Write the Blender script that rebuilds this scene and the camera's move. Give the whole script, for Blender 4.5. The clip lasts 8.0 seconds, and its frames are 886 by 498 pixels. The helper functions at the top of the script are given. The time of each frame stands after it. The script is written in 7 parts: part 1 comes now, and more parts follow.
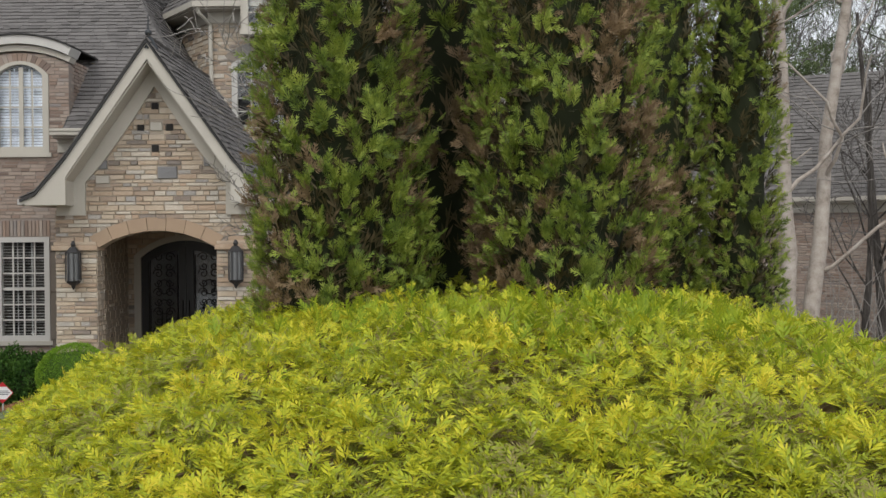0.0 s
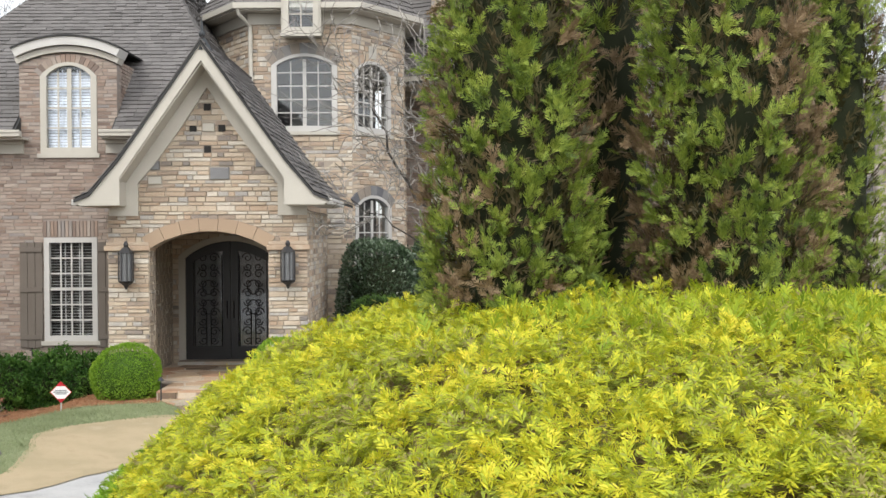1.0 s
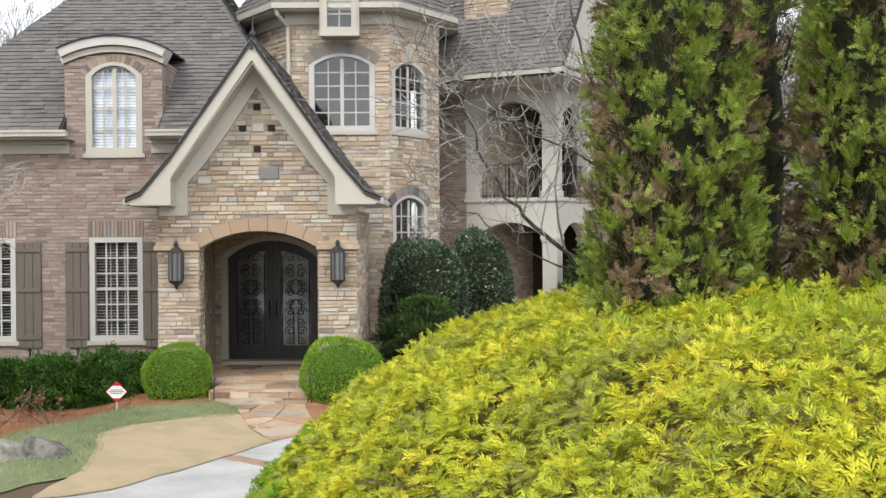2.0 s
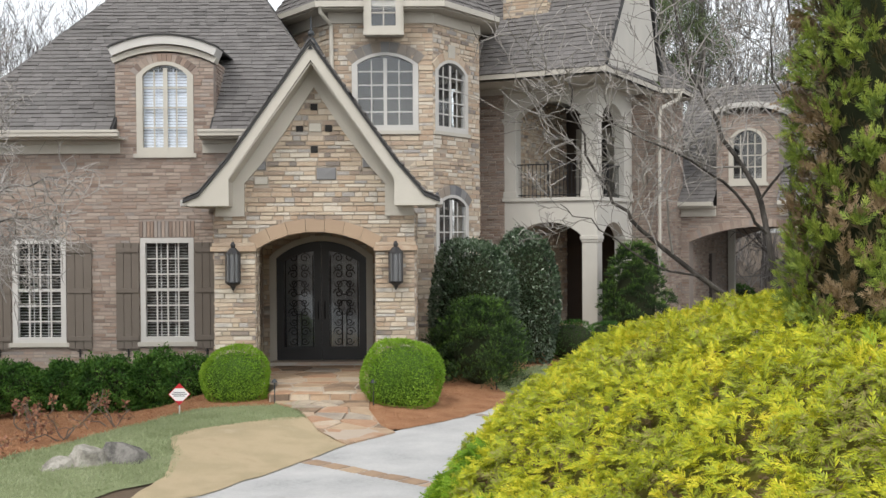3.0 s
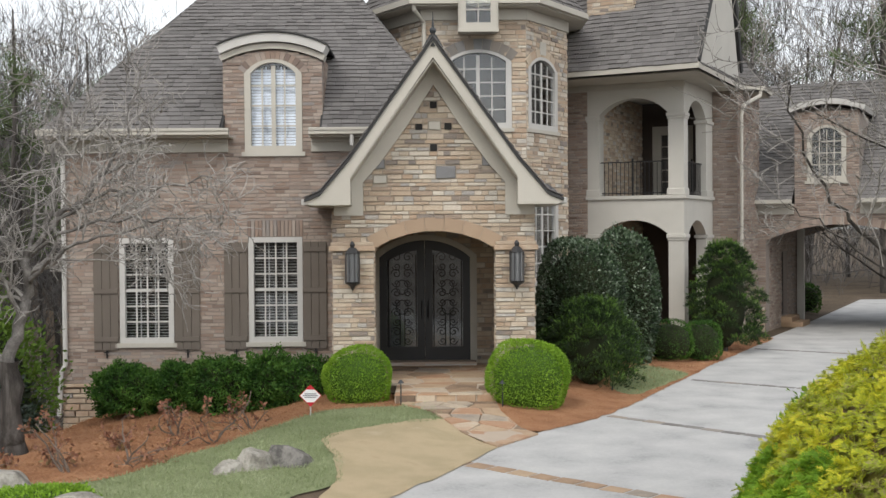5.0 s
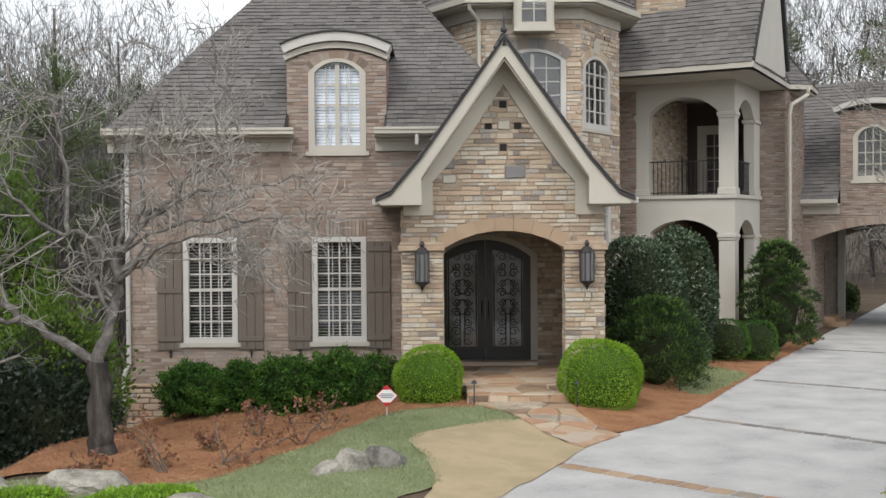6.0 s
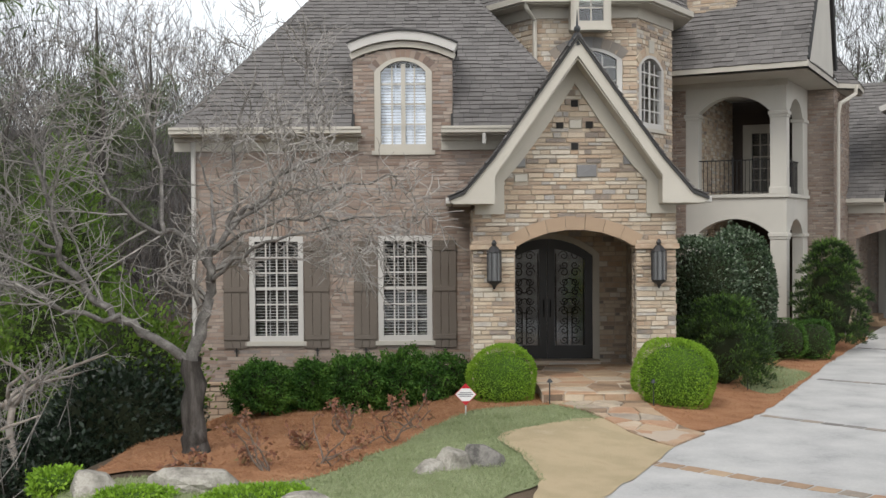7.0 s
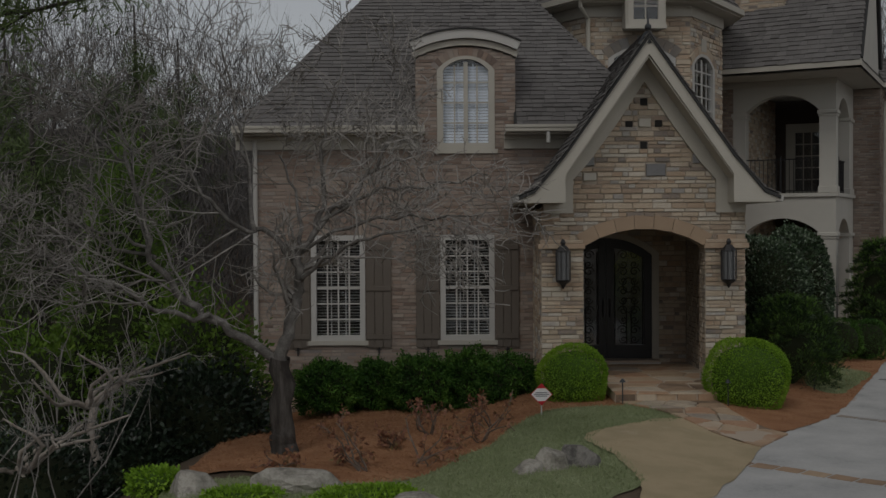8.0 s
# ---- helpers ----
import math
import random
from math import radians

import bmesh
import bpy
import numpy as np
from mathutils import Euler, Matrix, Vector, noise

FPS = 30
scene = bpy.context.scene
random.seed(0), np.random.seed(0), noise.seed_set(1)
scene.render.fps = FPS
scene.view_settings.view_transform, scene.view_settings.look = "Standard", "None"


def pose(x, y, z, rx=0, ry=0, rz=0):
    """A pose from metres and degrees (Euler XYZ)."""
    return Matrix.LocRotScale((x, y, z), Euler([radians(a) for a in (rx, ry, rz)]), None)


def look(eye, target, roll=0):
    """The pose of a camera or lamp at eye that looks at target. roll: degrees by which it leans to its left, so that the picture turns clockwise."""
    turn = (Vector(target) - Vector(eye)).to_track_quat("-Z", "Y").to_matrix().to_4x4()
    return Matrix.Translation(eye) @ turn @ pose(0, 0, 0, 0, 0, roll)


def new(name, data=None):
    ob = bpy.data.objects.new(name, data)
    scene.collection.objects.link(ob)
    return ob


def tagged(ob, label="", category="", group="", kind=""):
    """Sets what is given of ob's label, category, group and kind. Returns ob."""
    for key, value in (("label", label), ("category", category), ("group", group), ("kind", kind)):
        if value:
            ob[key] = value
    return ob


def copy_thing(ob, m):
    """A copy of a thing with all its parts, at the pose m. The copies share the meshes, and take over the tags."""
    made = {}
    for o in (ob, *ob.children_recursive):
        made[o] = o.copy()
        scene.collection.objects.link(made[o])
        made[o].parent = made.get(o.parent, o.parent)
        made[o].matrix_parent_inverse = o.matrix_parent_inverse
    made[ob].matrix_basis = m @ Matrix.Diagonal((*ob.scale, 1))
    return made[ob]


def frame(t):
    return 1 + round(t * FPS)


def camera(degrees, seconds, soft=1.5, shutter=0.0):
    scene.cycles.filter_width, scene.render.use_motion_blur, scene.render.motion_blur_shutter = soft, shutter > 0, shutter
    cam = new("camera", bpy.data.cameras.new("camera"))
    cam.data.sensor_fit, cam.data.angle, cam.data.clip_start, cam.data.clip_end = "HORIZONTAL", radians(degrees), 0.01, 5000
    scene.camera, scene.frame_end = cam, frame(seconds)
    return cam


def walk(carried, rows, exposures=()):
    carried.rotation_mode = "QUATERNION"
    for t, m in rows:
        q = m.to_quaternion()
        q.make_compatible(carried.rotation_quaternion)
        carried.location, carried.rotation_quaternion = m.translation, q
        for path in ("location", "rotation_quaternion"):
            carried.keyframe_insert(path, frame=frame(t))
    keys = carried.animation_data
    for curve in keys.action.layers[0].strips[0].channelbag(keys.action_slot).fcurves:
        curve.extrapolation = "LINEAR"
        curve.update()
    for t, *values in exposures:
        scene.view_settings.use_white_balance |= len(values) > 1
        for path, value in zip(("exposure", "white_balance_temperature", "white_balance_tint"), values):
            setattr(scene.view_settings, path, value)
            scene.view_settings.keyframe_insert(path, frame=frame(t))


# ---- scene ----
cam = camera(42.0, 8.0)
METRES, EYE, TILT, LEAN, TURN = 9.4, 3.2, 0.0, 0.0, 0.0
ROWS = [
    (0.0, 0.0, 0.0, 0.0, -0.01, -0.75, 0.44),
    (0.5, -0.0559, -0.0065, -0.0007, -0.07, -0.73, 0.42),
    (1.0, -0.1106, -0.0119, -0.0011, -0.14, -0.66, 0.34),
    (1.5, -0.1599, -0.0154, -0.0014, -0.19, -0.67, 0.38),
    (2.0, -0.2172, -0.0156, -0.0019, -0.24, -0.65, 0.39),
    (3.5, -0.4079, 0.0120, 0.0121, -0.53, -0.91, 0.37),
    (4.0, -0.4636, 0.0215, 0.0107, -0.5, -0.92, 0.41),
    (5.5, -0.6492, 0.0290, 0.0154, -0.13, -0.98, 0.42),
    (6.0, -0.7157, 0.0326, 0.0163, -0.02, -1.01, 0.41),
    (6.5, -0.7848, 0.0327, 0.0169, 0.1, -1.06, 0.41),
    (7.0, -0.8527, 0.0297, 0.0172, 0.19, -1.06, 0.38),
    (7.5, -0.9216, 0.0321, 0.0177, 0.25, -1.07, 0.35),
    (8.0, -0.9896, 0.0403, 0.0173, 0.23, -1.09, 0.33),
]
# the picture fades in at the start and out at the end
FADE = [(0.0, 0.3), (0.3, 0.76), (0.7, 1.0), (1.0, 1.0), (2.0, 0.95), (3.5, 0.7), (5.5, 0.6), (7.1, 0.6), (7.3, 0.38), (7.5, 0.0), (7.7, -0.48), (7.9, -1.08), (8.0, -1.34)]
walk(cam, [(t, pose(0, 0, EYE, TILT, LEAN, TURN) @ pose(METRES * x, METRES * y, METRES * z, 90 + pitch, roll, yaw)) for t, x, y, z, yaw, pitch, roll in ROWS],
     exposures=FADE)

# ---- sky and sun: a bright overcast winter day ----
world = bpy.data.worlds.new("overcast_sky")
scene.world = world
world.use_nodes = True
wn, wl = world.node_tree.nodes, world.node_tree.links
sky = wn.new("ShaderNodeTexSky")
sky.sky_type, sky.sun_disc = "NISHITA", False
sky.sun_elevation, sky.sun_rotation = radians(42), radians(150)
sky.air_density, sky.dust_density, sky.ozone_density = 1.0, 1.5, 1.0
grey = wn.new("ShaderNodeHueSaturation")
grey.inputs["Saturation"].default_value = 0.22
wl.new(sky.outputs[0], grey.inputs["Color"])
wl.new(grey.outputs[0], wn["Background"].inputs["Color"])
wn["Background"].inputs["Strength"].default_value = 0.15
sun = new("sun", bpy.data.lights.new("sun", "SUN"))
sun.data.energy, sun.data.angle, sun.data.color = 1.3, radians(25), (1.0, 0.96, 0.9)
sun.matrix_world = look((0, 0, 30), (14, 24, 0.5))

# ---- materials ----
def material(name, ramp, rough=0.8, scale=3.0, fine=40.0, bump=0.3, source="none", spread=0.35, metal=0.0, spec=0.3, depth=0.01, vary=1.0):
    """A procedural surface: ramp is a list of colours; source picks how pieces differ (object, island or none)."""
    m = bpy.data.materials.new(name)
    m.use_nodes = True
    n, l = m.node_tree.nodes, m.node_tree.links
    b = n["Principled BSDF"]
    b.inputs["Roughness"].default_value, b.inputs["Metallic"].default_value = rough, metal
    b.inputs["Specular IOR Level"].default_value = spec
    co = n.new("ShaderNodeTexCoord")
    big, small = n.new("ShaderNodeTexNoise"), n.new("ShaderNodeTexNoise")
    big.inputs["Scale"].default_value, small.inputs["Scale"].default_value = scale, fine
    big.inputs["Detail"].default_value, small.inputs["Detail"].default_value = 6, 5
    small.inputs["Roughness"].default_value = 0.7
    l.new(co.outputs["Object"], big.inputs["Vector"])
    l.new(co.outputs["Object"], small.inputs["Vector"])
    cr = n.new("ShaderNodeValToRGB")
    while len(cr.color_ramp.elements) < len(ramp):
        cr.color_ramp.elements.new(0.5)
    for i, c in enumerate(ramp):
        cr.color_ramp.elements[i].position = i / max(1, len(ramp) - 1)
        cr.color_ramp.elements[i].color = (*c, 1)
    mix, sub, add = (n.new("ShaderNodeMath") for _ in range(3))
    for node, k in ((mix, spread), (sub, spread * 0.5), (add, vary)):
        node.operation = "MULTIPLY_ADD"
        node.inputs[1].default_value = k
    mix.inputs[2].default_value = 0.5 - 0.75 * spread - 0.5 * vary
    l.new(big.outputs["Fac"], mix.inputs[0])
    l.new(small.outputs["Fac"], sub.inputs[0])
    l.new(mix.outputs[0], sub.inputs[2])
    l.new(sub.outputs[0], add.inputs[2])
    if source == "object":
        l.new(n.new("ShaderNodeObjectInfo").outputs["Random"], add.inputs[0])
    elif source == "island":
        l.new(n.new("ShaderNodeNewGeometry").outputs["Random Per Island"], add.inputs[0])
    else:
        add.inputs[0].default_value = 0.5
    l.new(add.outputs[0], cr.inputs["Fac"])
    l.new(cr.outputs["Color"], b.inputs["Base Color"])
    if bump:
        bp = n.new("ShaderNodeBump")
        bp.inputs["Strength"].default_value, bp.inputs["Distance"].default_value = bump, depth
        l.new(small.outputs["Fac"], bp.inputs["Height"])
        l.new(bp.outputs["Normal"], b.inputs["Normal"])
    return m


def leafy(name, ramp, rough=0.55, trans=0.25, scale=1.6, spread=1.6, spec=0.25, vary=0.5):
    """Foliage: colour differs leaf by leaf and in patches, with some light let through."""
    m = material(name, ramp, rough, scale, 14.0, 0.0, "island", spread, spec=spec, vary=vary)
    n, l = m.node_tree.nodes, m.node_tree.links
    b, out = n["Principled BSDF"], n["Material Output"]
    tr, mx = n.new("ShaderNodeBsdfTranslucent"), n.new("ShaderNodeMixShader")
    mx.inputs[0].default_value = trans
    l.new(b.inputs["Base Color"].links[0].from_socket, tr.inputs["Color"])
    l.new(b.outputs[0], mx.inputs[1])
    l.new(tr.outputs[0], mx.inputs[2])
    l.new(mx.outputs[0], out.inputs["Surface"])
    return m


def barky(*args, **kw):
    """Bark: the relief and colour run in long upright ridges."""
    m = material(*args, **kw)
    n, l = m.node_tree.nodes, m.node_tree.links
    mp = n.new("ShaderNodeMapping")
    mp.inputs["Scale"].default_value = (1.0, 1.0, 0.14)
    for q in [q for q in n if q.bl_idname == "ShaderNodeTexNoise"]:
        src = q.inputs["Vector"].links[0].from_socket
        l.new(src, mp.inputs["Vector"])
        l.new(mp.outputs["Vector"], q.inputs["Vector"])
    return m


STONE = [(0.20, 0.18, 0.165), (0.34, 0.26, 0.195), (0.43, 0.355, 0.27), (0.49, 0.415, 0.32), (0.38, 0.28, 0.20), (0.45, 0.37, 0.285), (0.55, 0.505, 0.43), (0.30, 0.285, 0.27)]
BRICK = [(0.17, 0.13, 0.11), (0.26, 0.19, 0.15), (0.31, 0.25, 0.21), (0.24, 0.19, 0.16), (0.36, 0.30, 0.25), (0.22, 0.20, 0.19)]
M_stone = material("porch_stone", STONE, 0.9, 5, 45, 0.6, "object", 0.3)
M_stone_far = material("turret_stone", STONE, 0.9, 5, 45, 0.6, "island", 0.3)
M_brick_one = material("single_brick", BRICK, 0.92, 1.2, 40, 0.5, "object", 0.3)
M_arch_one = material("arch_sandstone_block", [(0.29, 0.205, 0.14), (0.36, 0.265, 0.185), (0.32, 0.235, 0.165), (0.38, 0.29, 0.205)], 0.9, 3, 40, 0.4, "object", 0.3, vary=0.6)
M_grey_stone_one = material("grey_stone_block", [(0.12, 0.12, 0.13), (0.22, 0.22, 0.22), (0.17, 0.16, 0.15), (0.30, 0.25, 0.2)], 0.9, 4, 40, 0.4, "object", 0.3)
M_mortar = material("mortar", [(0.29, 0.25, 0.20), (0.40, 0.35, 0.29)], 0.95, 4, 60, 0.5)
M_brick = material("weathered_brick", BRICK, 0.92, 1.2, 40, 0.5, "island", 0.6, vary=0.9)
M_brick_mortar = material("brick_mortar", [(0.20, 0.17, 0.15), (0.30, 0.26, 0.23)], 0.95, 3, 60, 0.4)
M_arch = material("arch_sandstone", [(0.28, 0.19, 0.12), (0.37, 0.26, 0.17), (0.32, 0.22, 0.14), (0.40, 0.30, 0.20)], 0.9, 3, 40, 0.4, "island", 0.3)
M_grey_stone = material("grey_stone", [(0.12, 0.12, 0.13), (0.22, 0.22, 0.22), (0.17, 0.16, 0.15)], 0.9, 4, 40, 0.4, "island", 0.3)
M_trim = material("cream_trim", [(0.37, 0.35, 0.305), (0.48, 0.455, 0.40)], 0.65, 1.5, 30, 0.08, spread=0.9)
M_white = material("white_trim", [(0.40, 0.39, 0.37), (0.52, 0.51, 0.485)], 0.6, 1.5, 30, 0.05, spread=0.9)
M_stucco = material("cream_stucco", [(0.40, 0.39, 0.355), (0.51, 0.49, 0.445)], 0.85, 1.2, 60, 0.2, spread=0.9)
M_shingle = material("roof_shingle", [(0.085, 0.081, 0.079), (0.128, 0.122, 0.118), (0.165, 0.157, 0.152), (0.12, 0.113, 0.11)], 0.9, 0.8, 60, 0.5, "island", 0.8, vary=0.42)
M_roof_edge = material("roof_edge", [(0.03, 0.03, 0.03), (0.05, 0.05, 0.05)], 0.8, 2, 30, 0.2)
M_shutter = material("shutter_paint", [(0.11, 0.092, 0.076), (0.15, 0.128, 0.108)], 0.6, 2, 40, 0.15, spread=0.9)
M_iron = material("black_iron", [(0.008, 0.008, 0.009), (0.016, 0.016, 0.017)], 0.45, 3, 40, 0.1, spec=0.5)
M_lamp = material("lantern_metal", [(0.03, 0.03, 0.032), (0.06, 0.06, 0.062)], 0.5, 3, 40, 0.2, metal=0.4)
M_blind = material("blind_slat", [(0.38, 0.38, 0.37), (0.46, 0.46, 0.45)], 0.6, 3, 30, 0.0)
M_dark = material("vent_shade", [(0.012, 0.012, 0.012), (0.03, 0.028, 0.026)], 0.9, 1, 10, 0.0)
M_concrete = material("driveway_concrete", [(0.30, 0.30, 0.30), (0.42, 0.42, 0.415), (0.48, 0.48, 0.47), (0.54, 0.535, 0.52)], 0.9, 1.1, 24, 0.25, spread=1.8)
M_flag = material("flagstone", [(0.17, 0.125, 0.09), (0.36, 0.25, 0.165), (0.46, 0.35, 0.24), (0.38, 0.225, 0.14), (0.50, 0.42, 0.32), (0.28, 0.24, 0.20)], 0.85, 3, 30, 0.3, "object", 0.4)
M_grout = material("path_grout", [(0.38, 0.31, 0.24), (0.50, 0.42, 0.34)], 0.95, 3, 50, 0.3)
M_straw = material("pine_straw", [(0.25, 0.115, 0.055), (0.37, 0.185, 0.095), (0.43, 0.24, 0.13)], 0.95, 2.5, 70, 0.9, spread=1.7, depth=0.03)
M_needles = material("pine_needles", [(0.28, 0.135, 0.065), (0.38, 0.20, 0.105), (0.45, 0.26, 0.145)], 0.9, 2.5, 70, 0.0, "island", 0.3)
M_soil = material("woodland_floor", [(0.05, 0.035, 0.024), (0.10, 0.075, 0.05), (0.13, 0.095, 0.065)], 0.95, 0.6, 20, 0.6, spread=1.7, depth=0.03)
M_lawn = material("dormant_lawn", [(0.31, 0.25, 0.145), (0.46, 0.37, 0.24), (0.38, 0.315, 0.195), (0.50, 0.41, 0.29)], 0.95, 1.6, 60, 0.6, spread=1.5, depth=0.02)
M_groundcover = material("mondo_grass_soil", [(0.19, 0.22, 0.11), (0.26, 0.295, 0.16)], 0.95, 2, 50, 0.6, spread=1.5, depth=0.02)
M_rock = material("boulder_rock", [(0.04, 0.038, 0.036), (0.10, 0.096, 0.09), (0.24, 0.228, 0.21), (0.12, 0.112, 0.105)], 0.92, 4, 22, 0.7, spread=1.7, depth=0.03)
M_bark = barky("bark", [(0.025, 0.022, 0.02), (0.065, 0.058, 0.052), (0.15, 0.137, 0.125)], 0.95, 9, 30, 1.0, spread=1.8, depth=0.05)
M_twig = material("twig_bark", [(0.13, 0.12, 0.11), (0.38, 0.36, 0.335)], 0.95, 6, 40, 0.2, spread=1.7)
M_limb = material("limb_bark", [(0.07, 0.063, 0.057), (0.15, 0.14, 0.13), (0.30, 0.285, 0.265)], 0.95, 7, 40, 0.7, spread=1.9, depth=0.02)
M_birch = material("pale_bark", [(0.20, 0.17, 0.14), (0.36, 0.32, 0.28), (0.45, 0.41, 0.37)], 0.9, 6, 30, 0.4, spread=1.9)
M_golden = leafy("golden_thread_foliage", [(0.35, 0.31, 0.12), (0.35, 0.43, 0.045), (0.50, 0.54, 0.042), (0.64, 0.62, 0.042), (0.78, 0.69, 0.075)], trans=0.35, scale=2.6, spread=2.3, vary=0.65)
# Darker copy of the golden foliage: shade between the tufts is in its colour.
M_golden_in = leafy("golden_shaded_foliage", [(0.22, 0.19, 0.07), (0.27, 0.32, 0.05), (0.36, 0.43, 0.05)], trans=0.2)
M_cypress = leafy("cypress_foliage", [(0.075, 0.115, 0.026), (0.15, 0.215, 0.038), (0.26, 0.33, 0.055), (0.40, 0.45, 0.095)], scale=6.0, spread=1.8, vary=0.45)
M_cypress_brown = leafy("cypress_dead_sprays", [(0.12, 0.08, 0.045), (0.22, 0.15, 0.085), (0.30, 0.225, 0.13)], trans=0.15)
# Near-black tone carries the shade inside the plants.
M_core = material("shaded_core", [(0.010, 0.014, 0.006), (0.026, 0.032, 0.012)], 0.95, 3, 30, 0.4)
M_box = leafy("boxwood_leaf", [(0.10, 0.20, 0.018), (0.19, 0.34, 0.028), (0.29, 0.45, 0.045)], trans=0.25)
M_hedge = leafy("hedge_leaf", [(0.016, 0.048, 0.012), (0.045, 0.11, 0.018), (0.12, 0.23, 0.038)], rough=0.55, trans=0.12, spec=0.15)
# Palest tone stands for glints on the glossy leaves.
M_holly = leafy("holly_leaf", [(0.016, 0.032, 0.016), (0.04, 0.075, 0.032), (0.075, 0.115, 0.06), (0.17, 0.215, 0.15)], rough=0.28, vary=0.95, trans=0.08, spec=0.6)
M_yew = leafy("dark_conifer_leaf", [(0.008, 0.017, 0.008), (0.022, 0.043, 0.014), (0.055, 0.10, 0.027)], trans=0.08)
M_yew_tip = leafy("conifer_growing_tip", [(0.035, 0.075, 0.015), (0.08, 0.16, 0.026), (0.15, 0.25, 0.045)], trans=0.1)
M_laurel = leafy("laurel_leaf", [(0.008, 0.016, 0.010), (0.02, 0.036, 0.02), (0.05, 0.075, 0.045)], rough=0.35, trans=0.05, spec=0.5)
M_umber = material("dark_brown_render", [(0.035, 0.026, 0.021), (0.06, 0.045, 0.036)], 0.7, 1.5, 30, 0.15, spread=1.0)
M_wild = leafy("woodland_leaf", [(0.04, 0.08, 0.014), (0.10, 0.18, 0.024), (0.18, 0.28, 0.04)], trans=0.25)
M_pine = leafy("far_pine_leaf", [(0.045, 0.07, 0.028), (0.09, 0.13, 0.045), (0.145, 0.19, 0.07)], trans=0.1)
M_rose = leafy("faded_shrub_leaf", [(0.13, 0.06, 0.04), (0.26, 0.12, 0.075), (0.20, 0.17, 0.07)], trans=0.15)
M_grass = leafy("grass_blade", [(0.20, 0.245, 0.12), (0.29, 0.34, 0.18), (0.38, 0.42, 0.26)], trans=0.2)
M_dry = leafy("dry_grass_blade", [(0.40, 0.31, 0.195), (0.46, 0.37, 0.245), (0.50, 0.41, 0.28)], trans=0.2)
M_red = material("sign_red", [(0.45, 0.02, 0.03), (0.5, 0.03, 0.04)], 0.5, 3, 30, 0.0)
M_sign_white = material("sign_white", [(0.72, 0.72, 0.72), (0.8, 0.8, 0.8)], 0.5, 3, 30, 0.0)
M_ink = material("sign_ink", [(0.10, 0.10, 0.12), (0.14, 0.14, 0.16)], 0.5, 3, 30, 0.0)
M_copper = material("aged_finial", [(0.04, 0.045, 0.05), (0.08, 0.085, 0.09)], 0.6, 4, 30, 0.2, metal=0.5)

M_glass = bpy.data.materials.new("window_glass")
M_glass.use_nodes = True
_b = M_glass.node_tree.nodes["Principled BSDF"]
_b.inputs["Base Color"].default_value = (0.9, 0.93, 0.95, 1)
_b.inputs["Roughness"].default_value, _b.inputs["Transmission Weight"].default_value, _b.inputs["IOR"].default_value = 0.02, 1.0, 1.5
M_reflection = material("door_glass_reflection", [(0.08, 0.083, 0.09), (0.26, 0.265, 0.28)], 0.12, 1.3, 6, 0.0, spread=1.9, spec=0.6)
M_band = material("grey_band_stone", [(0.16, 0.15, 0.14), (0.26, 0.25, 0.235), (0.33, 0.27, 0.21)], 0.85, 3, 30, 0.3, "object", 0.4)
M_far = material("far_twigs", [(0.085, 0.079, 0.076), (0.165, 0.157, 0.152)], 0.95, 0.3, 3, 0.0, "island", 0.4)
M_gold_core = material("golden_shrub_shade", [(0.10, 0.085, 0.02), (0.22, 0.21, 0.035)], 0.95, 3, 30, 0.4)
M_rock_pale = material("pale_boulder_rock", [(0.10, 0.095, 0.083), (0.24, 0.225, 0.195), (0.40, 0.38, 0.335), (0.19, 0.175, 0.155)], 0.92, 4, 22, 0.7, spread=1.8, depth=0.03)
M_rose_twig = material("shrub_twig", [(0.10, 0.075, 0.06), (0.21, 0.165, 0.135)], 0.95, 6, 40, 0.2, spread=1.5)
M_room = material("dim_room_shade", [(0.04, 0.04, 0.04), (0.08, 0.078, 0.075)], 0.9, 1, 10, 0.0)
M_pale_shade = material("pale_shade", [(0.58, 0.63, 0.72), (0.70, 0.73, 0.80)], 0.7, 1.5, 20, 0.0)
M_flank = leafy("green_flank_foliage", [(0.10, 0.22, 0.016), (0.21, 0.37, 0.026), (0.36, 0.48, 0.04)], trans=0.35)
M_shoot = leafy("green_gold_shoot", [(0.19, 0.29, 0.025), (0.33, 0.42, 0.03), (0.50, 0.53, 0.04)], trans=0.35)
# Darker copy of the leaf green, for the shade between boxwood leaves.
M_boxcore = material("boxwood_shade", [(0.04, 0.085, 0.012), (0.07, 0.13, 0.02)], 0.95, 8, 60, 0.6)
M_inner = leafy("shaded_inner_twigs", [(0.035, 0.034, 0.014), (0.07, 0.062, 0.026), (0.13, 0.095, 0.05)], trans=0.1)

# ---- building helpers ----
from mathutils.geometry import tessellate_polygon


def mesh_from(name, verts, faces, mat, smooth=False):
    me = bpy.data.meshes.new(name)
    me.from_pydata(verts, [], faces)
    me.materials.append(mat)
    if smooth:
        me.polygons.foreach_set("use_smooth", [True] * len(me.polygons))
    me.update()
    return me


def piece(name, verts, faces, mat, parent=None, label="", smooth=False):
    ob = new(name, mesh_from(name, verts, faces, mat, smooth))
    ob.parent = parent
    return tagged(ob, label) if label else ob


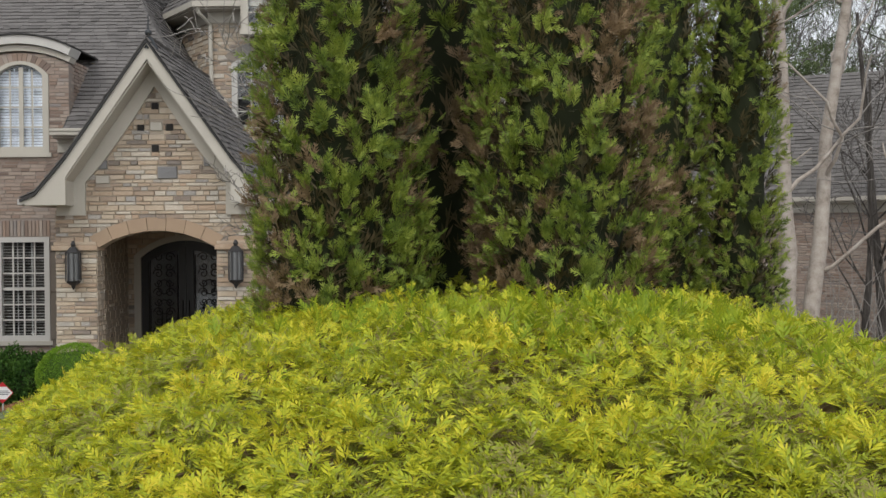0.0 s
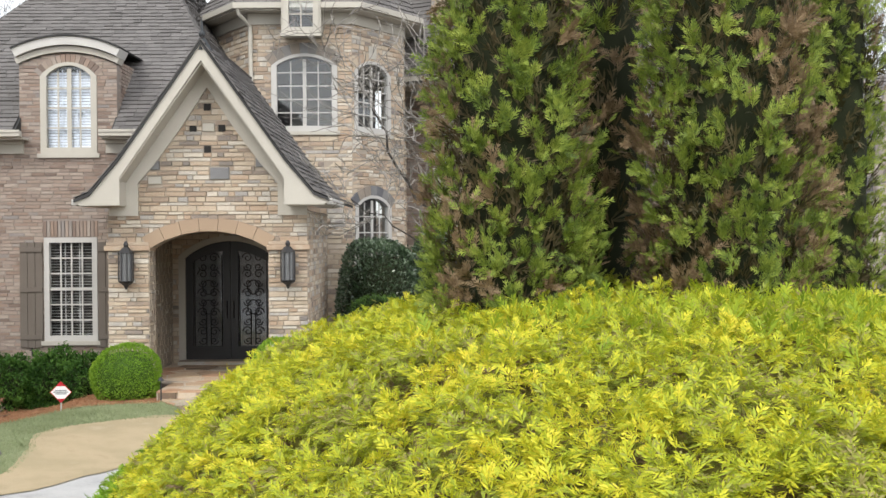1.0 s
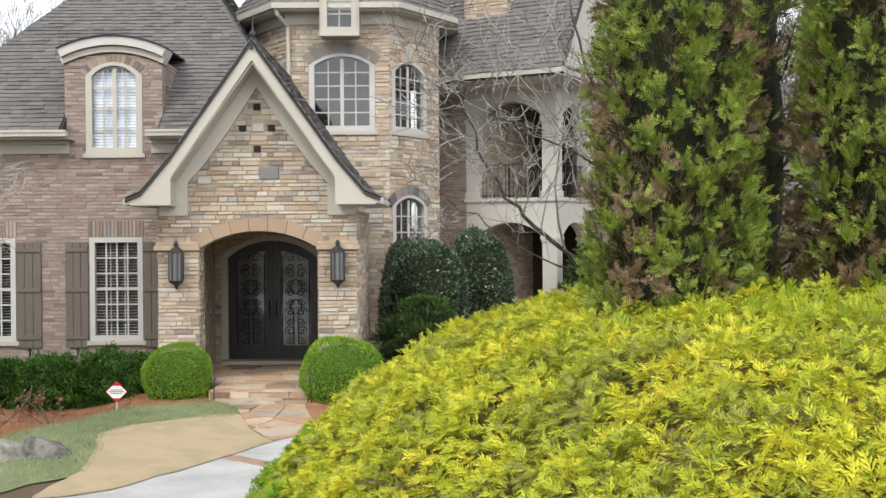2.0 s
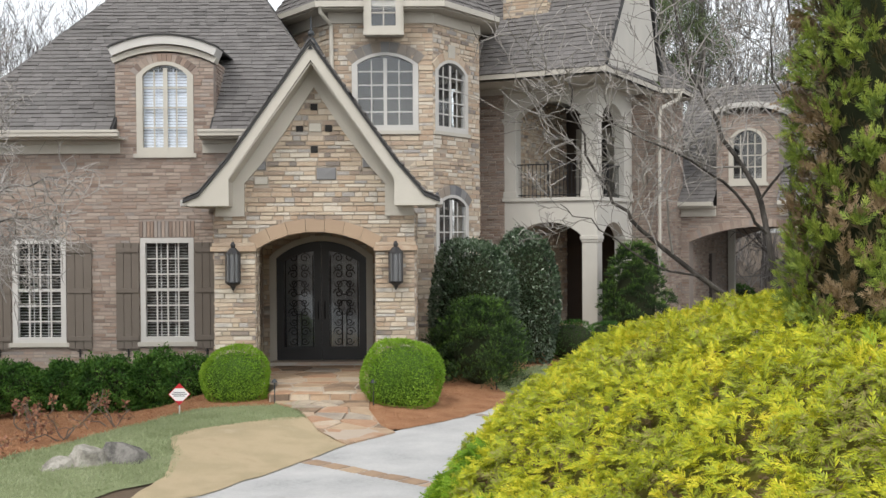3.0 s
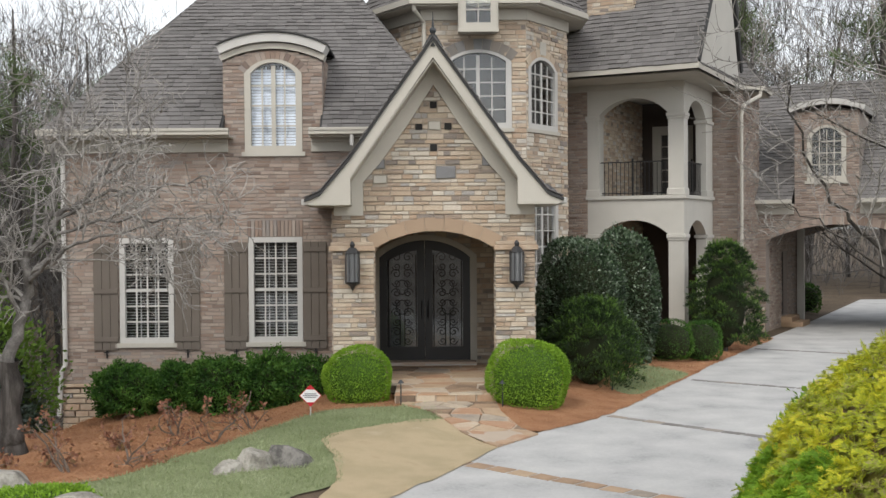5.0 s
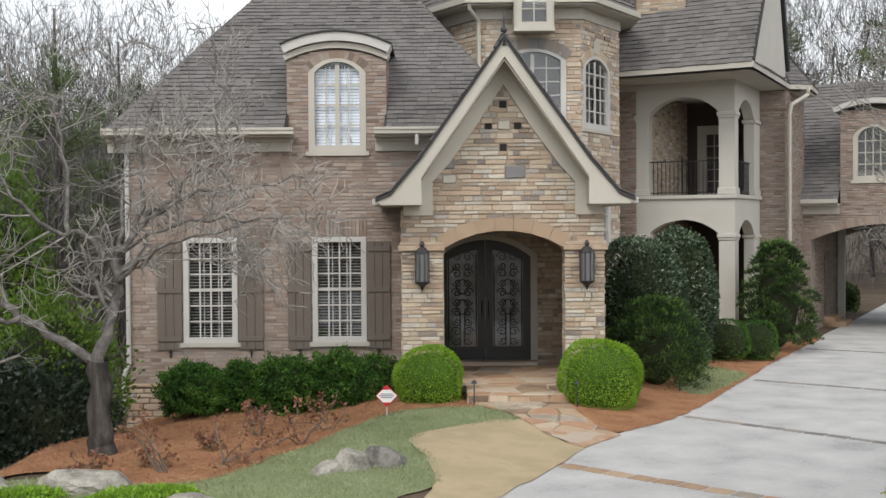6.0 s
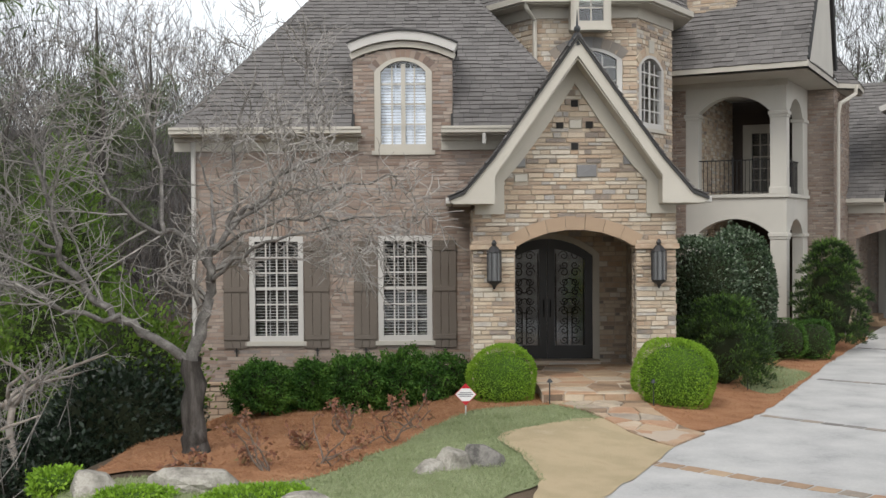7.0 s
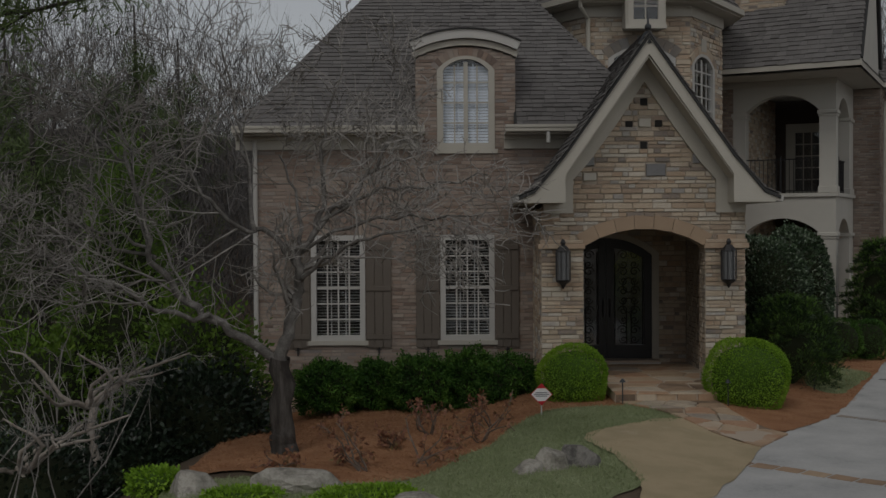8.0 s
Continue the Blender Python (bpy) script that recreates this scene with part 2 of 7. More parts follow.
def part(name, bm, mat, parent=None, label="", smooth=False):
    me = bpy.data.meshes.new(name)
    bmesh.ops.recalc_face_normals(bm, faces=bm.faces)
    bm.to_mesh(me)
    bm.free()
    me.materials.append(mat)
    if smooth:
        me.polygons.foreach_set("use_smooth", [True] * len(me.polygons))
    ob = new(name, me)
    ob.parent = parent
    return tagged(ob, label) if label else ob


def thing(name, at, label, category, group="", kind=""):
    ob = new(name)
    ob.empty_display_size = 0.2
    ob.matrix_basis = at if isinstance(at, Matrix) else Matrix.Translation(at)
    return tagged(ob, label, category, group, kind)


def box(bm, x0, x1, y0, y1, z0, z1, m=None):
    vs = [bm.verts.new((x, y, z)) for x in (x0, x1) for y in (y0, y1) for z in (z0, z1)]
    if m is not None:
        for v in vs:
            v.co = m @ v.co
    for f in ((0, 1, 3, 2), (4, 6, 7, 5), (0, 4, 5, 1), (2, 3, 7, 6), (0, 2, 6, 4), (1, 5, 7, 3)):
        bm.faces.new([vs[i] for i in f])
    return vs


def boxes(*rows, bevel=0.0):
    bm = bmesh.new()
    for r in rows:
        box(bm, *r)
    if bevel:
        bmesh.ops.bevel(bm, geom=bm.edges[:], offset=bevel, segments=1, affect="EDGES")
    return bm


def slab(outer, holes, d0, d1, m=None, bm=None):
    """A plate in the u-v plane with holes, from depth d0 to d1, as a bmesh; m carries (u, depth, v) into place."""
    bm = bm or bmesh.new()
    rings = [outer, *holes]
    flat = [p for r in rings for p in r]
    tris = tessellate_polygon([[Vector((u, v, 0)) for u, v in r] for r in rings])
    side = []
    for d in (d0, d1):
        vs = [bm.verts.new((u, d, v)) for u, v in flat]
        if m is not None:
            for q in vs:
                q.co = m @ q.co
        side.append(vs)
        for t in tris:
            try:
                bm.faces.new([vs[i] for i in t])
            except ValueError:
                pass
    k = 0
    for r in rings:
        for i in range(len(r)):
            a, b = k + i, k + (i + 1) % len(r)
            bm.faces.new((side[0][a], side[0][b], side[1][b], side[1][a]))
        k += len(r)
    return bm


def arch(u0, u1, v0, spring, rise, n=14):
    """An opening with a segmental head: sides from v0 up to spring, then an arc that rises by rise."""
    if rise <= 0:
        return [(u0, v0), (u1, v0), (u1, spring), (u0, spring)]
    h = (u1 - u0) / 2
    r = (h * h + rise * rise) / (2 * rise)
    a = math.asin(min(1, h / r)) if rise <= h else math.pi - math.asin(h / r)
    c = (u0 + u1) / 2
    arc = [(c + r * math.sin(a - 2 * a * i / n), spring + rise - r + r * math.cos(a - 2 * a * i / n)) for i in range(n + 1)]
    return [(u0, v0), (u1, v0), *arc]


def arc_band(u0, u1, spring, rise, w, n=14):
    """The band of width w over such a head."""
    inn = arch(u0, u1, 0, spring, rise, n)[2:]
    h = (u1 - u0) / 2
    r = (h * h + rise * rise) / (2 * rise)
    c, cv = (u0 + u1) / 2, spring + rise - r
    out = [(c + (u - c) * (r + w) / r, cv + (v - cv) * (r + w) / r) for u, v in inn]
    return inn, out


def turned(x, y, a, z=0.0):
    """A frame whose u axis runs at a degrees from x, standing at x, y."""
    return pose(x, y, z, 0, 0, a)


def courses(spans, z0, z1, rng, hs, ls, joint=0.012):
    """Lays courses of pieces: spans(v) gives the free stretches of u at height v. Yields (u0, u1, v0, v1)."""
    v = z0
    while v < z1 - 0.02:
        h = min(rng.uniform(*hs), z1 - v)
        for a, b in spans(v + h / 2):
            u = a - rng.uniform(0, ls[0])
            while u < b:
                w = rng.uniform(*ls)
                p, q = max(u, a), min(u + w, b)
                if b - q < ls[0] * 0.5:
                    q = b
                if q - p > 0.03:
                    yield p + joint / 2, q - joint / 2, v + joint / 2, v + h - joint / 2
                u = max(u + w, q)
        v += h


def cut(a, b, holes):
    """The stretch a..b less the holes (pairs)."""
    out = [(a, b)]
    for p, q in holes:
        out = [s for x, y in out for s in ((x, min(y, p)), (max(x, q), y)) if s[1] - s[0] > 0.02]
    return out


def stone_mesh(rows, d, rng, m, proud=(0.005, 0.03), cham=0.006):
    """Chamfered pieces lying on the plane at depth d (facing towards smaller depth), joined."""
    verts, faces = [], []
    for u0, u1, v0, v1 in rows:
        p = rng.uniform(*proud)
        k = len(verts)
        j = lambda: rng.uniform(-cham, cham)
        verts += [(u0, d + 0.01, v0), (u1, d + 0.01, v0), (u1, d + 0.01, v1), (u0, d + 0.01, v1)]
        verts += [(u0 + cham, d - p + j(), v0 + cham + j() * 0.5), (u1 - cham, d - p + j(), v0 + cham + j() * 0.5),
                  (u1 - cham, d - p + j(), v1 - cham + j() * 0.5), (u0 + cham, d - p + j(), v1 - cham + j() * 0.5)]
        faces += [(k + 4, k + 5, k + 6, k + 7), (k, k + 1, k + 5, k + 4), (k + 1, k + 2, k + 6, k + 5), (k + 2, k + 3, k + 7, k + 6), (k + 3, k, k + 4, k + 7)]
    if m is not None:
        verts = [m @ Vector(v) for v in verts]
    return verts, faces


def voussoirs(u0, u1, spring, rise, w, d, rng, m, n, proud=0.03):
    """Wedge stones round an arch head."""
    inn, out = arc_band(u0, u1, spring, rise, w, n)
    verts, faces = [], []
    for i in range(n):
        k = len(verts)
        s = 0.004 * n / (u1 - u0)
        lerp = lambda a, b, t: (a[0] + (b[0] - a[0]) * t, a[1] + (b[1] - a[1]) * t)
        q = [lerp(inn[i], inn[i + 1], s), lerp(inn[i], inn[i + 1], 1 - s), lerp(out[i], out[i + 1], 1 - s), lerp(out[i], out[i + 1], s)]
        p = proud + rng.uniform(-0.006, 0.006)
        verts += [(a, d + 0.01, b) for a, b in q] + [(a, d - p, b) for a, b in q]
        faces += [(k + 4, k + 5, k + 6, k + 7), (k, k + 1, k + 5, k + 4), (k + 1, k + 2, k + 6, k + 5), (k + 2, k + 3, k + 7, k + 6), (k + 3, k, k + 4, k + 7)]
    if m is not None:
        verts = [m @ Vector(v) for v in verts]
    return verts, faces


def in_poly(poly, v):
    """The stretches of a polygon at height v."""
    xs = []
    for (a, b), (c, d) in zip(poly, poly[1:] + poly[:1]):
        if (b <= v) != (d <= v):
            xs.append(a + (c - a) * (v - b) / (d - b))
    xs.sort()
    return list(zip(xs[::2], xs[1::2]))


def shingles(poly3, rng, row=0.16, ls=(0.16, 0.36), thick=0.022):
    """Roof tabs over a plane polygon (3D points; the first two run along the eave). Overlapping wedges, joined."""
    o = Vector(poly3[0])
    u = (Vector(poly3[1]) - o).normalized()
    nrm = None
    for p in poly3[2:]:
        c = u.cross(Vector(p) - o)
        if c.length > 1e-4:
            nrm = c.normalized()
            break
    if nrm.z < 0:
        nrm = -nrm
    up = nrm.cross(u)
    if up.dot(Vector(poly3[2]) - o) < 0:
        up = -up
    flat = [((Vector(p) - o).dot(u), (Vector(p) - o).dot(up)) for p in poly3]
    top = max(v for _, v in flat)
    verts, faces = [], []
    v = 0.0
    while v < top:
        for a, b in in_poly(flat, min(v + row * 0.5, top - 0.005)):
            x = a - rng.uniform(0, ls[0])
            while x < b:
                w = rng.uniform(*ls)
                p, q = max(x, a), min(x + w, b)
                if q - p > 0.02:
                    lift = thick * rng.uniform(0.8, 1.9)
                    low = v + rng.uniform(-0.012, 0.012)
                    k = len(verts)
                    for uu, vv, hh in ((p + 0.004, low, lift), (q - 0.004, low, lift), (q - 0.004, v + row * 1.15, 0.004), (p + 0.004, v + row * 1.15, 0.004), (p + 0.004, low, 0), (q - 0.004, low, 0)):
                        verts.append(o + u * uu + up * vv + nrm * (hh + 0.004))
                    faces += [(k, k + 1, k + 2, k + 3), (k, k + 4, k + 5, k + 1), (k, k + 3, k + 4), (k + 1, k + 5, k + 2)]
                x += w
        v += row
    return verts, faces


def scatter(name, tv, tf, at, ax, ay, az, size, mat, parent=None, kind=""):
    """One mesh of many copies of a small template (triangles tf over points tv), at points with axes and sizes."""
    tv, tf = np.array(tv, float), np.array(tf, int)
    n, k = len(at), len(tv)
    size = np.broadcast_to(np.asarray(size, float).reshape(-1, 1, 1), (n, 1, 1))
    V = at[:, None, :] + size * (tv[None, :, 0:1] * ax[:, None, :] + tv[None, :, 1:2] * ay[:, None, :] + tv[None, :, 2:3] * az[:, None, :])
    Fc = (tf[None] + (np.arange(n) * k)[:, None, None]).reshape(-1, 3)
    me = bpy.data.meshes.new(name)
    me.vertices.add(n * k)
    me.vertices.foreach_set("co", V.reshape(-1))
    me.loops.add(Fc.size)
    me.loops.foreach_set("vertex_index", Fc.reshape(-1))
    me.polygons.add(len(Fc))
    me.polygons.foreach_set("loop_start", np.arange(len(Fc)) * 3)
    me.polygons.foreach_set("loop_total", np.full(len(Fc), 3))
    me.materials.append(mat)
    me.update(calc_edges=True)
    ob = new(name, me)
    ob.parent = parent
    return tagged(ob, kind=kind) if kind else ob


def unit(v):
    return v / np.maximum(np.linalg.norm(v, axis=-1, keepdims=True), 1e-9)


def axes(along, rng, roll=1.0, face=None):
    """Frames whose y axis runs along the given ways; the z axis faces roughly 'face'."""
    y = unit(along)
    r = rng.normal(size=y.shape) * roll
    if face is not None:
        r = r + face
    x = unit(np.cross(y, r))
    return x, y, np.cross(x, y)


LEAF = ([(0, 0, 0), (-0.28, 0.5, 0.06), (0, 1, 0), (0.28, 0.5, 0.06)], [(0, 1, 2), (0, 2, 3)])


def spray(n, fan, droop, thin, rng):
    """A flat feathery spray: a stem with n pairs of narrow leaflets."""
    v, f = [], []

    def blade(a, b, w):
        k = len(v)
        a, b = np.array(a, float), np.array(b, float)
        d = b - a
        s = np.array((-d[1], d[0], 0))
        s = s / (np.linalg.norm(s) + 1e-9) * w
        m = a + d * 0.55
        v.extend([tuple(a), tuple(m - s), tuple(b), tuple(m + s)])
        f.extend([(k, k + 1, k + 2), (k, k + 2, k + 3)])

    blade((0, 0, 0), (0, 1, -droop), thin)
    for i in range(n):
        t = 0.12 + 0.75 * i / n
        z = -droop * t * t
        ln = (0.55 - 0.38 * t) * (0.8 + 0.4 * rng.random())
        for sgn in (-1, 1):
            blade((0, t, z), (sgn * ln * math.sin(fan), t + ln * math.cos(fan), z - droop * 0.3 - 0.05 * rng.random()), thin)
    return v, f


def tubes(lines, sides=5):
    """Tapered limbs: each line is a list of (point, radius)."""
    verts, faces = [], []
    for line in lines:
        ns = sides if line[0][1] > 0.02 else (4 if line[0][1] > 0.008 else 3)
        base, x = None, None
        for i, (p, r) in enumerate(line):
            p = Vector(p)
            a = Vector(line[max(0, i - 1)][0])
            b = Vector(line[min(len(line) - 1, i + 1)][0])
            d = (b - a).normalized()
            if x is None:
                x = d.cross(Vector((1, 0.1, 0.2)) if abs(d.x) < 0.8 else Vector((0.1, 1, 0.2)))
            else:
                x = x - d * x.dot(d)
            x = x.normalized()
            y = d.cross(x)
            k = len(verts)
            for j in range(ns):
                w = 2 * math.pi * j / ns
                verts.append(p + (x * math.cos(w) + y * math.sin(w)) * r)
            if base is not None:
                for j in range(ns):
                    faces.append((base + j, base + (j + 1) % ns, k + (j + 1) % ns, k + j))
            base = k
    return verts, faces


def limb(start, way, length, r0, r1, rng, steps=6, wander=0.12, lift=0.0):
    line, p, d = [], Vector(start), Vector(way).normalized()
    for i in range(steps + 1):
        t = i / steps
        line.append((p.copy(), r0 + (r1 - r0) * t))
        d = (d + Vector((rng.gauss(0, wander), rng.gauss(0, wander), rng.gauss(0, wander) + lift))).normalized()
        p = p + d * (length / steps)
    return line


def branch_out(line, rng, depth, out, count=(3, 5), ratio=0.62, spread=0.8, lift=0.05, wander=0.14, thin=0.55, start=0.25, least=0.0035):
    """Side limbs off a limb, and theirs in turn."""
    if depth == 0:
        return
    length = sum((Vector(line[i + 1][0]) - Vector(line[i][0])).length for i in range(len(line) - 1))
    n = rng.randint(*count)
    for i in range(n):
        t = start + (1 - start) * (i + rng.random()) / n
        k = min(len(line) - 2, int(t * (len(line) - 1)))
        fr = t * (len(line) - 1) - k
        p = Vector(line[k][0]).lerp(Vector(line[k + 1][0]), min(1, fr))
        r = line[k][1] + (line[k + 1][1] - line[k][1]) * min(1, fr)
        d = (Vector(line[k + 1][0]) - Vector(line[k][0])).normalized()
        s = Vector((rng.gauss(0, 1), rng.gauss(0, 1), rng.gauss(0, 0.7) + lift))
        s = (s - d * s.dot(d)).normalized()
        way = (d * (1 - 0.35 * spread) + s * spread).normalized()
        ln = length * ratio * rng.uniform(0.6, 1.15) * (1.15 - 0.5 * t)
        r0 = max(least, r * thin * rng.uniform(0.8, 1.1))
        l2 = limb(p, way, ln, r0, max(least * 0.7, r0 * 0.35), rng, 5 if depth > 1 else 4, wander, lift * 0.3)
        out.append((depth, l2))
        branch_out(l2, rng, depth - 1, out, count, ratio, spread, lift, wander, thin, 0.2, least)


def pieces(name, vf, mat, parent, label=""):
    """Lays each eight-cornered stone of a joined list as a part of its own."""
    v, f = vf
    f5 = [(4, 5, 6, 7), (0, 1, 5, 4), (1, 2, 6, 5), (2, 3, 7, 6), (3, 0, 4, 7)]
    for k in range(0, len(v), 8):
        piece(name, v[k:k + 8], f5, mat, parent, label)

# ---- the ground: one sheet, with the drive, the path, beds and lawn laid on it ----
def smooth(a, b, x):
    t = min(1.0, max(0.0, (x - a) / (b - a)))
    return t * t * (3 - 2 * t)


def drive_edge(y):
    """The x of the drive's edge nearest the house at depth y (the drive lies to its right)."""
    pts = [(-12, -15.0), (8, -11.6), (11.5, -9.2), (14.5, -6.15), (17.7, -4.6), (20.8, -2.5), (27.2, 0.76), (34.6, 4.5), (40.6, 7.7), (49, 12.0), (90, 33)]
    for (a, b), (c, d) in zip(pts, pts[1:]):
        if y <= c:
            return b + (d - b) * (y - a) / (c - a)
    return pts[-1][1]


def hill(x, y):
    """The wooded rise far behind the house."""
    return 13.0 * smooth(60, 105, y) * smooth(-14, -34, x)


def ground_z(x, y):
    z = 0.0
    d = drive_edge(y) - x
    z += 0.15 * smooth(0.2, 2.2, d) * smooth(9, 13.5, y) * smooth(-14.0, -11.5, x) * (1 - smooth(40, 60, y))
    z -= 0.42 * smooth(-7.4, -9.2, x) * smooth(17.5, 22.5, y) * (1 - smooth(40, 60, y))
    z -= 0.25 * smooth(-10.5, -13.5, x) * smooth(19, 23, y) * (1 - smooth(40, 60, y))
    z -= 3.2 * smooth(-12.3, -19, x) * smooth(2, 9, y) * (1 - smooth(60, 120, y))
    z += hill(x, y)
    z += 0.05 * noise.noise(Vector((x * 0.4, y * 0.4, 0))) * smooth(0.5, 2.5, d)
    return z


def sheet(name, xs, ys, height, mat, keep=None):
    verts = [(x, y, height(x, y)) for y in ys for x in xs]
    w = len(xs)
    faces = [(j * w + i, j * w + i + 1, (j + 1) * w + i + 1, (j + 1) * w + i) for j in range(len(ys) - 1) for i in range(w - 1)]
    if keep:
        faces = [f for f in faces if keep(sum(verts[k][0] for k in f) / 4, sum(verts[k][1] for k in f) / 4)]
    return piece(name, verts, faces, mat, smooth=True)


def steps_of(*runs):
    out = []
    for a, b, s in runs:
        n = max(1, round((b - a) / s))
        out += [a + (b - a) * i / n for i in range(n)]
    return out + [runs[-1][1]]


gx = steps_of((-900, -60, 120), (-60, -20, 4), (-20, 16, 0.5), (16, 60, 4), (60, 900, 120))
gy = steps_of((-900, -40, 120), (-40, 0, 4), (0, 45, 0.5), (45, 120, 3), (120, 1500, 150))
tagged(sheet("ground", gx, gy, lambda x, y: ground_z(x, y) - 0.012, M_soil), "leaf-strewn brown woodland soil round the house", "ground", kind="structure")


def strip(name, rows, mat, lift, label, category, kind="structure", parent=None, fill=16):
    """A ground covering between two edges: rows of (y, x left, x right), smooth between them."""
    verts, faces, w = [], [], fill + 1
    ys = steps_of(*[(rows[i][0], rows[i + 1][0], 0.3) for i in range(len(rows) - 1)])
    for y in ys:
        for (a, l0, r0), (b, l1, r1) in zip(rows, rows[1:]):
            if y <= b:
                t = (y - a) / (b - a)
                l, r = l0 + (l1 - l0) * t, r0 + (r1 - r0) * t
                break
        for i in range(w):
            x = l + (r - l) * i / fill
            verts.append((x, y, ground_z(x, y) + lift))
    for j in range(len(ys) - 1):
        for i in range(fill):
            faces.append((j * w + i, j * w + i + 1, (j + 1) * w + i + 1, (j + 1) * w + i))
    ob = piece(name, verts, faces, mat, parent, smooth=True)
    return tagged(ob, label, category, kind=kind)


def blob_sheet(name, pts, mat, lift, label, category, kind="structure", step=0.22, soft=0.06):
    """A ground covering inside a closed smooth outline."""
    n = len(pts)
    ring = []
    for i in range(n):
        p0, p1, p2, p3 = (Vector(pts[(i + k - 1) % n]) for k in range(4))
        for s in range(8):
            t = s / 8
            ring.append(0.5 * ((2 * p1) + (p2 - p0) * t + (2 * p0 - 5 * p1 + 4 * p2 - p3) * t * t + (3 * p1 - p0 - 3 * p2 + p3) * t ** 3))
    ring = [p + Vector((noise.noise(Vector((p.x * 3, p.y * 3, 1))), noise.noise(Vector((p.x * 3, p.y * 3, 7))))) * soft for p in ring]
    bm = bmesh.new()
    tris = tessellate_polygon([[Vector((p.x, p.y, 0)) for p in ring]])
    vs = [bm.verts.new((p.x, p.y, 0)) for p in ring]
    for t in tris:
        bm.faces.new([vs[i] for i in t])
    lo, hi = [min(p[i] for p in ring) for i in (0, 1)], [max(p[i] for p in ring) for i in (0, 1)]
    for i in (0, 1):
        c = lo[i] + step
        while c < hi[i]:
            bmesh.ops.bisect_plane(bm, geom=bm.verts[:] + bm.edges[:] + bm.faces[:], plane_co=(c, c, 0), plane_no=(1 - i, i, 0))
            c += step * 2
    for v in bm.verts:
        v.co.z = ground_z(v.co.x, v.co.y) + lift
    bmesh.ops.recalc_face_normals(bm, faces=bm.faces)
    for f in bm.faces:
        if f.normal.z < 0:
            f.normal_flip()
    me = bpy.data.meshes.new(name)
    bm.to_mesh(me)
    bm.free()
    me.materials.append(mat)
    ob = new(name, me)
    tagged(ob, label, category, kind=kind)
    return ob, ring


DRIVE_YS = (-12, 8, 11.5, 14.5, 17.7, 20.8, 27.2, 34.6, 40.6, 49, 52.5)
drive = strip("driveway", [(y, drive_edge(y) - 0.12, drive_edge(y) + (9.0 if y > 43 else 6.2 if y > 12 else 5.2)) for y in DRIVE_YS], M_concrete, 0.02,
              "pale grey concrete driveway with flagstone bands", "driveway", fill=12)

BED = [(-12.9, 15.9), (-12.1, 15.75), (-10.9, 14.95), (-10.15, 14.8), (-9.55, 15.2), (-9.1, 16.25), (-8.62, 17.3), (-8.26, 19.1), (-7.69, 20.3), (-6.9, 20.75), (-6.1, 21.0), (-6.3, 22.3), (-7.5, 23.0), (-10.0, 24.4), (-13.0, 24.6), (-13.4, 21.5), (-12.9, 18.5)]
bed, bed_ring = blob_sheet("mulch_bed", BED, M_straw, 0.02, "rust-brown pine straw mulch bed before the house", "mulch bed")
BED2 = [(-4.45, 21.9), (-4.4, 20.3), (-4.0, 19.0), (-3.05, 19.9), (-2.2, 21.2), (-0.32, 25.0), (1.12, 28.0), (3.03, 31.7), (4.45, 34.6), (2.5, 34.0), (-0.5, 31.0), (-2.5, 28.0), (-3.4, 24.0)]
bed2, bed2_ring = blob_sheet("mulch_bed", BED2, M_straw, 0.03, "rust-brown pine straw mulch bed along the drive", "mulch bed")
COVER = [(-12.9, 14.9), (-10.5, 15.2), (-9.4, 15.9), (-8.9, 17.4), (-8.5, 19.3), (-7.6, 21.1), (-6.4, 21.5), (-5.75, 21.3), (-5.5, 20.3), (-5.45, 19.45), (-6.2, 19.0), (-6.9, 18.3), (-7.15, 17.5), (-6.9, 16.4), (-6.8, 15.2), (-7.4, 14.2), (-9.0, 11.5), (-12.0, 11.0)]
cover, cover_ring = blob_sheet("ground_cover", COVER, M_groundcover, 0.012, "grey-green mondo grass edging between bed and lawn", "ground cover")
LAWN = [(-5.75, 19.5), (-5.05, 19.3), (-4.45, 18.3), (-4.75, 17.3), (-5.85, 14.9), (-6.3, 14.2), (-7.0, 13.9), (-6.85, 15.1), (-6.98, 16.35), (-7.25, 17.5), (-7.1, 18.2), (-6.65, 18.7), (-6.2, 19.15)]
lawn, lawn_ring = blob_sheet("lawn", LAWN, M_lawn, 0.034, "straw-coloured dormant winter lawn", "lawn")

# ---- the house ----
rng = random.Random(4)
house = thing("house", (0, 0, 0), "two-storey stone and brick house with steep grey shingle roofs", "house")
EAVE = 5.32
FY, PY = 24.45, 22.42     # planes of the brick front and of the porch front

# window openings of the brick front: u0, u1, v0, spring, rise
LOW_WINS = [(-12.16, -11.03, 1.0, 3.2, 0.0), (-9.46, -8.33, 1.0, 3.2, 0.0)]
DORM_WIN = (-9.51, -8.31, 4.98, 6.62, 0.30)


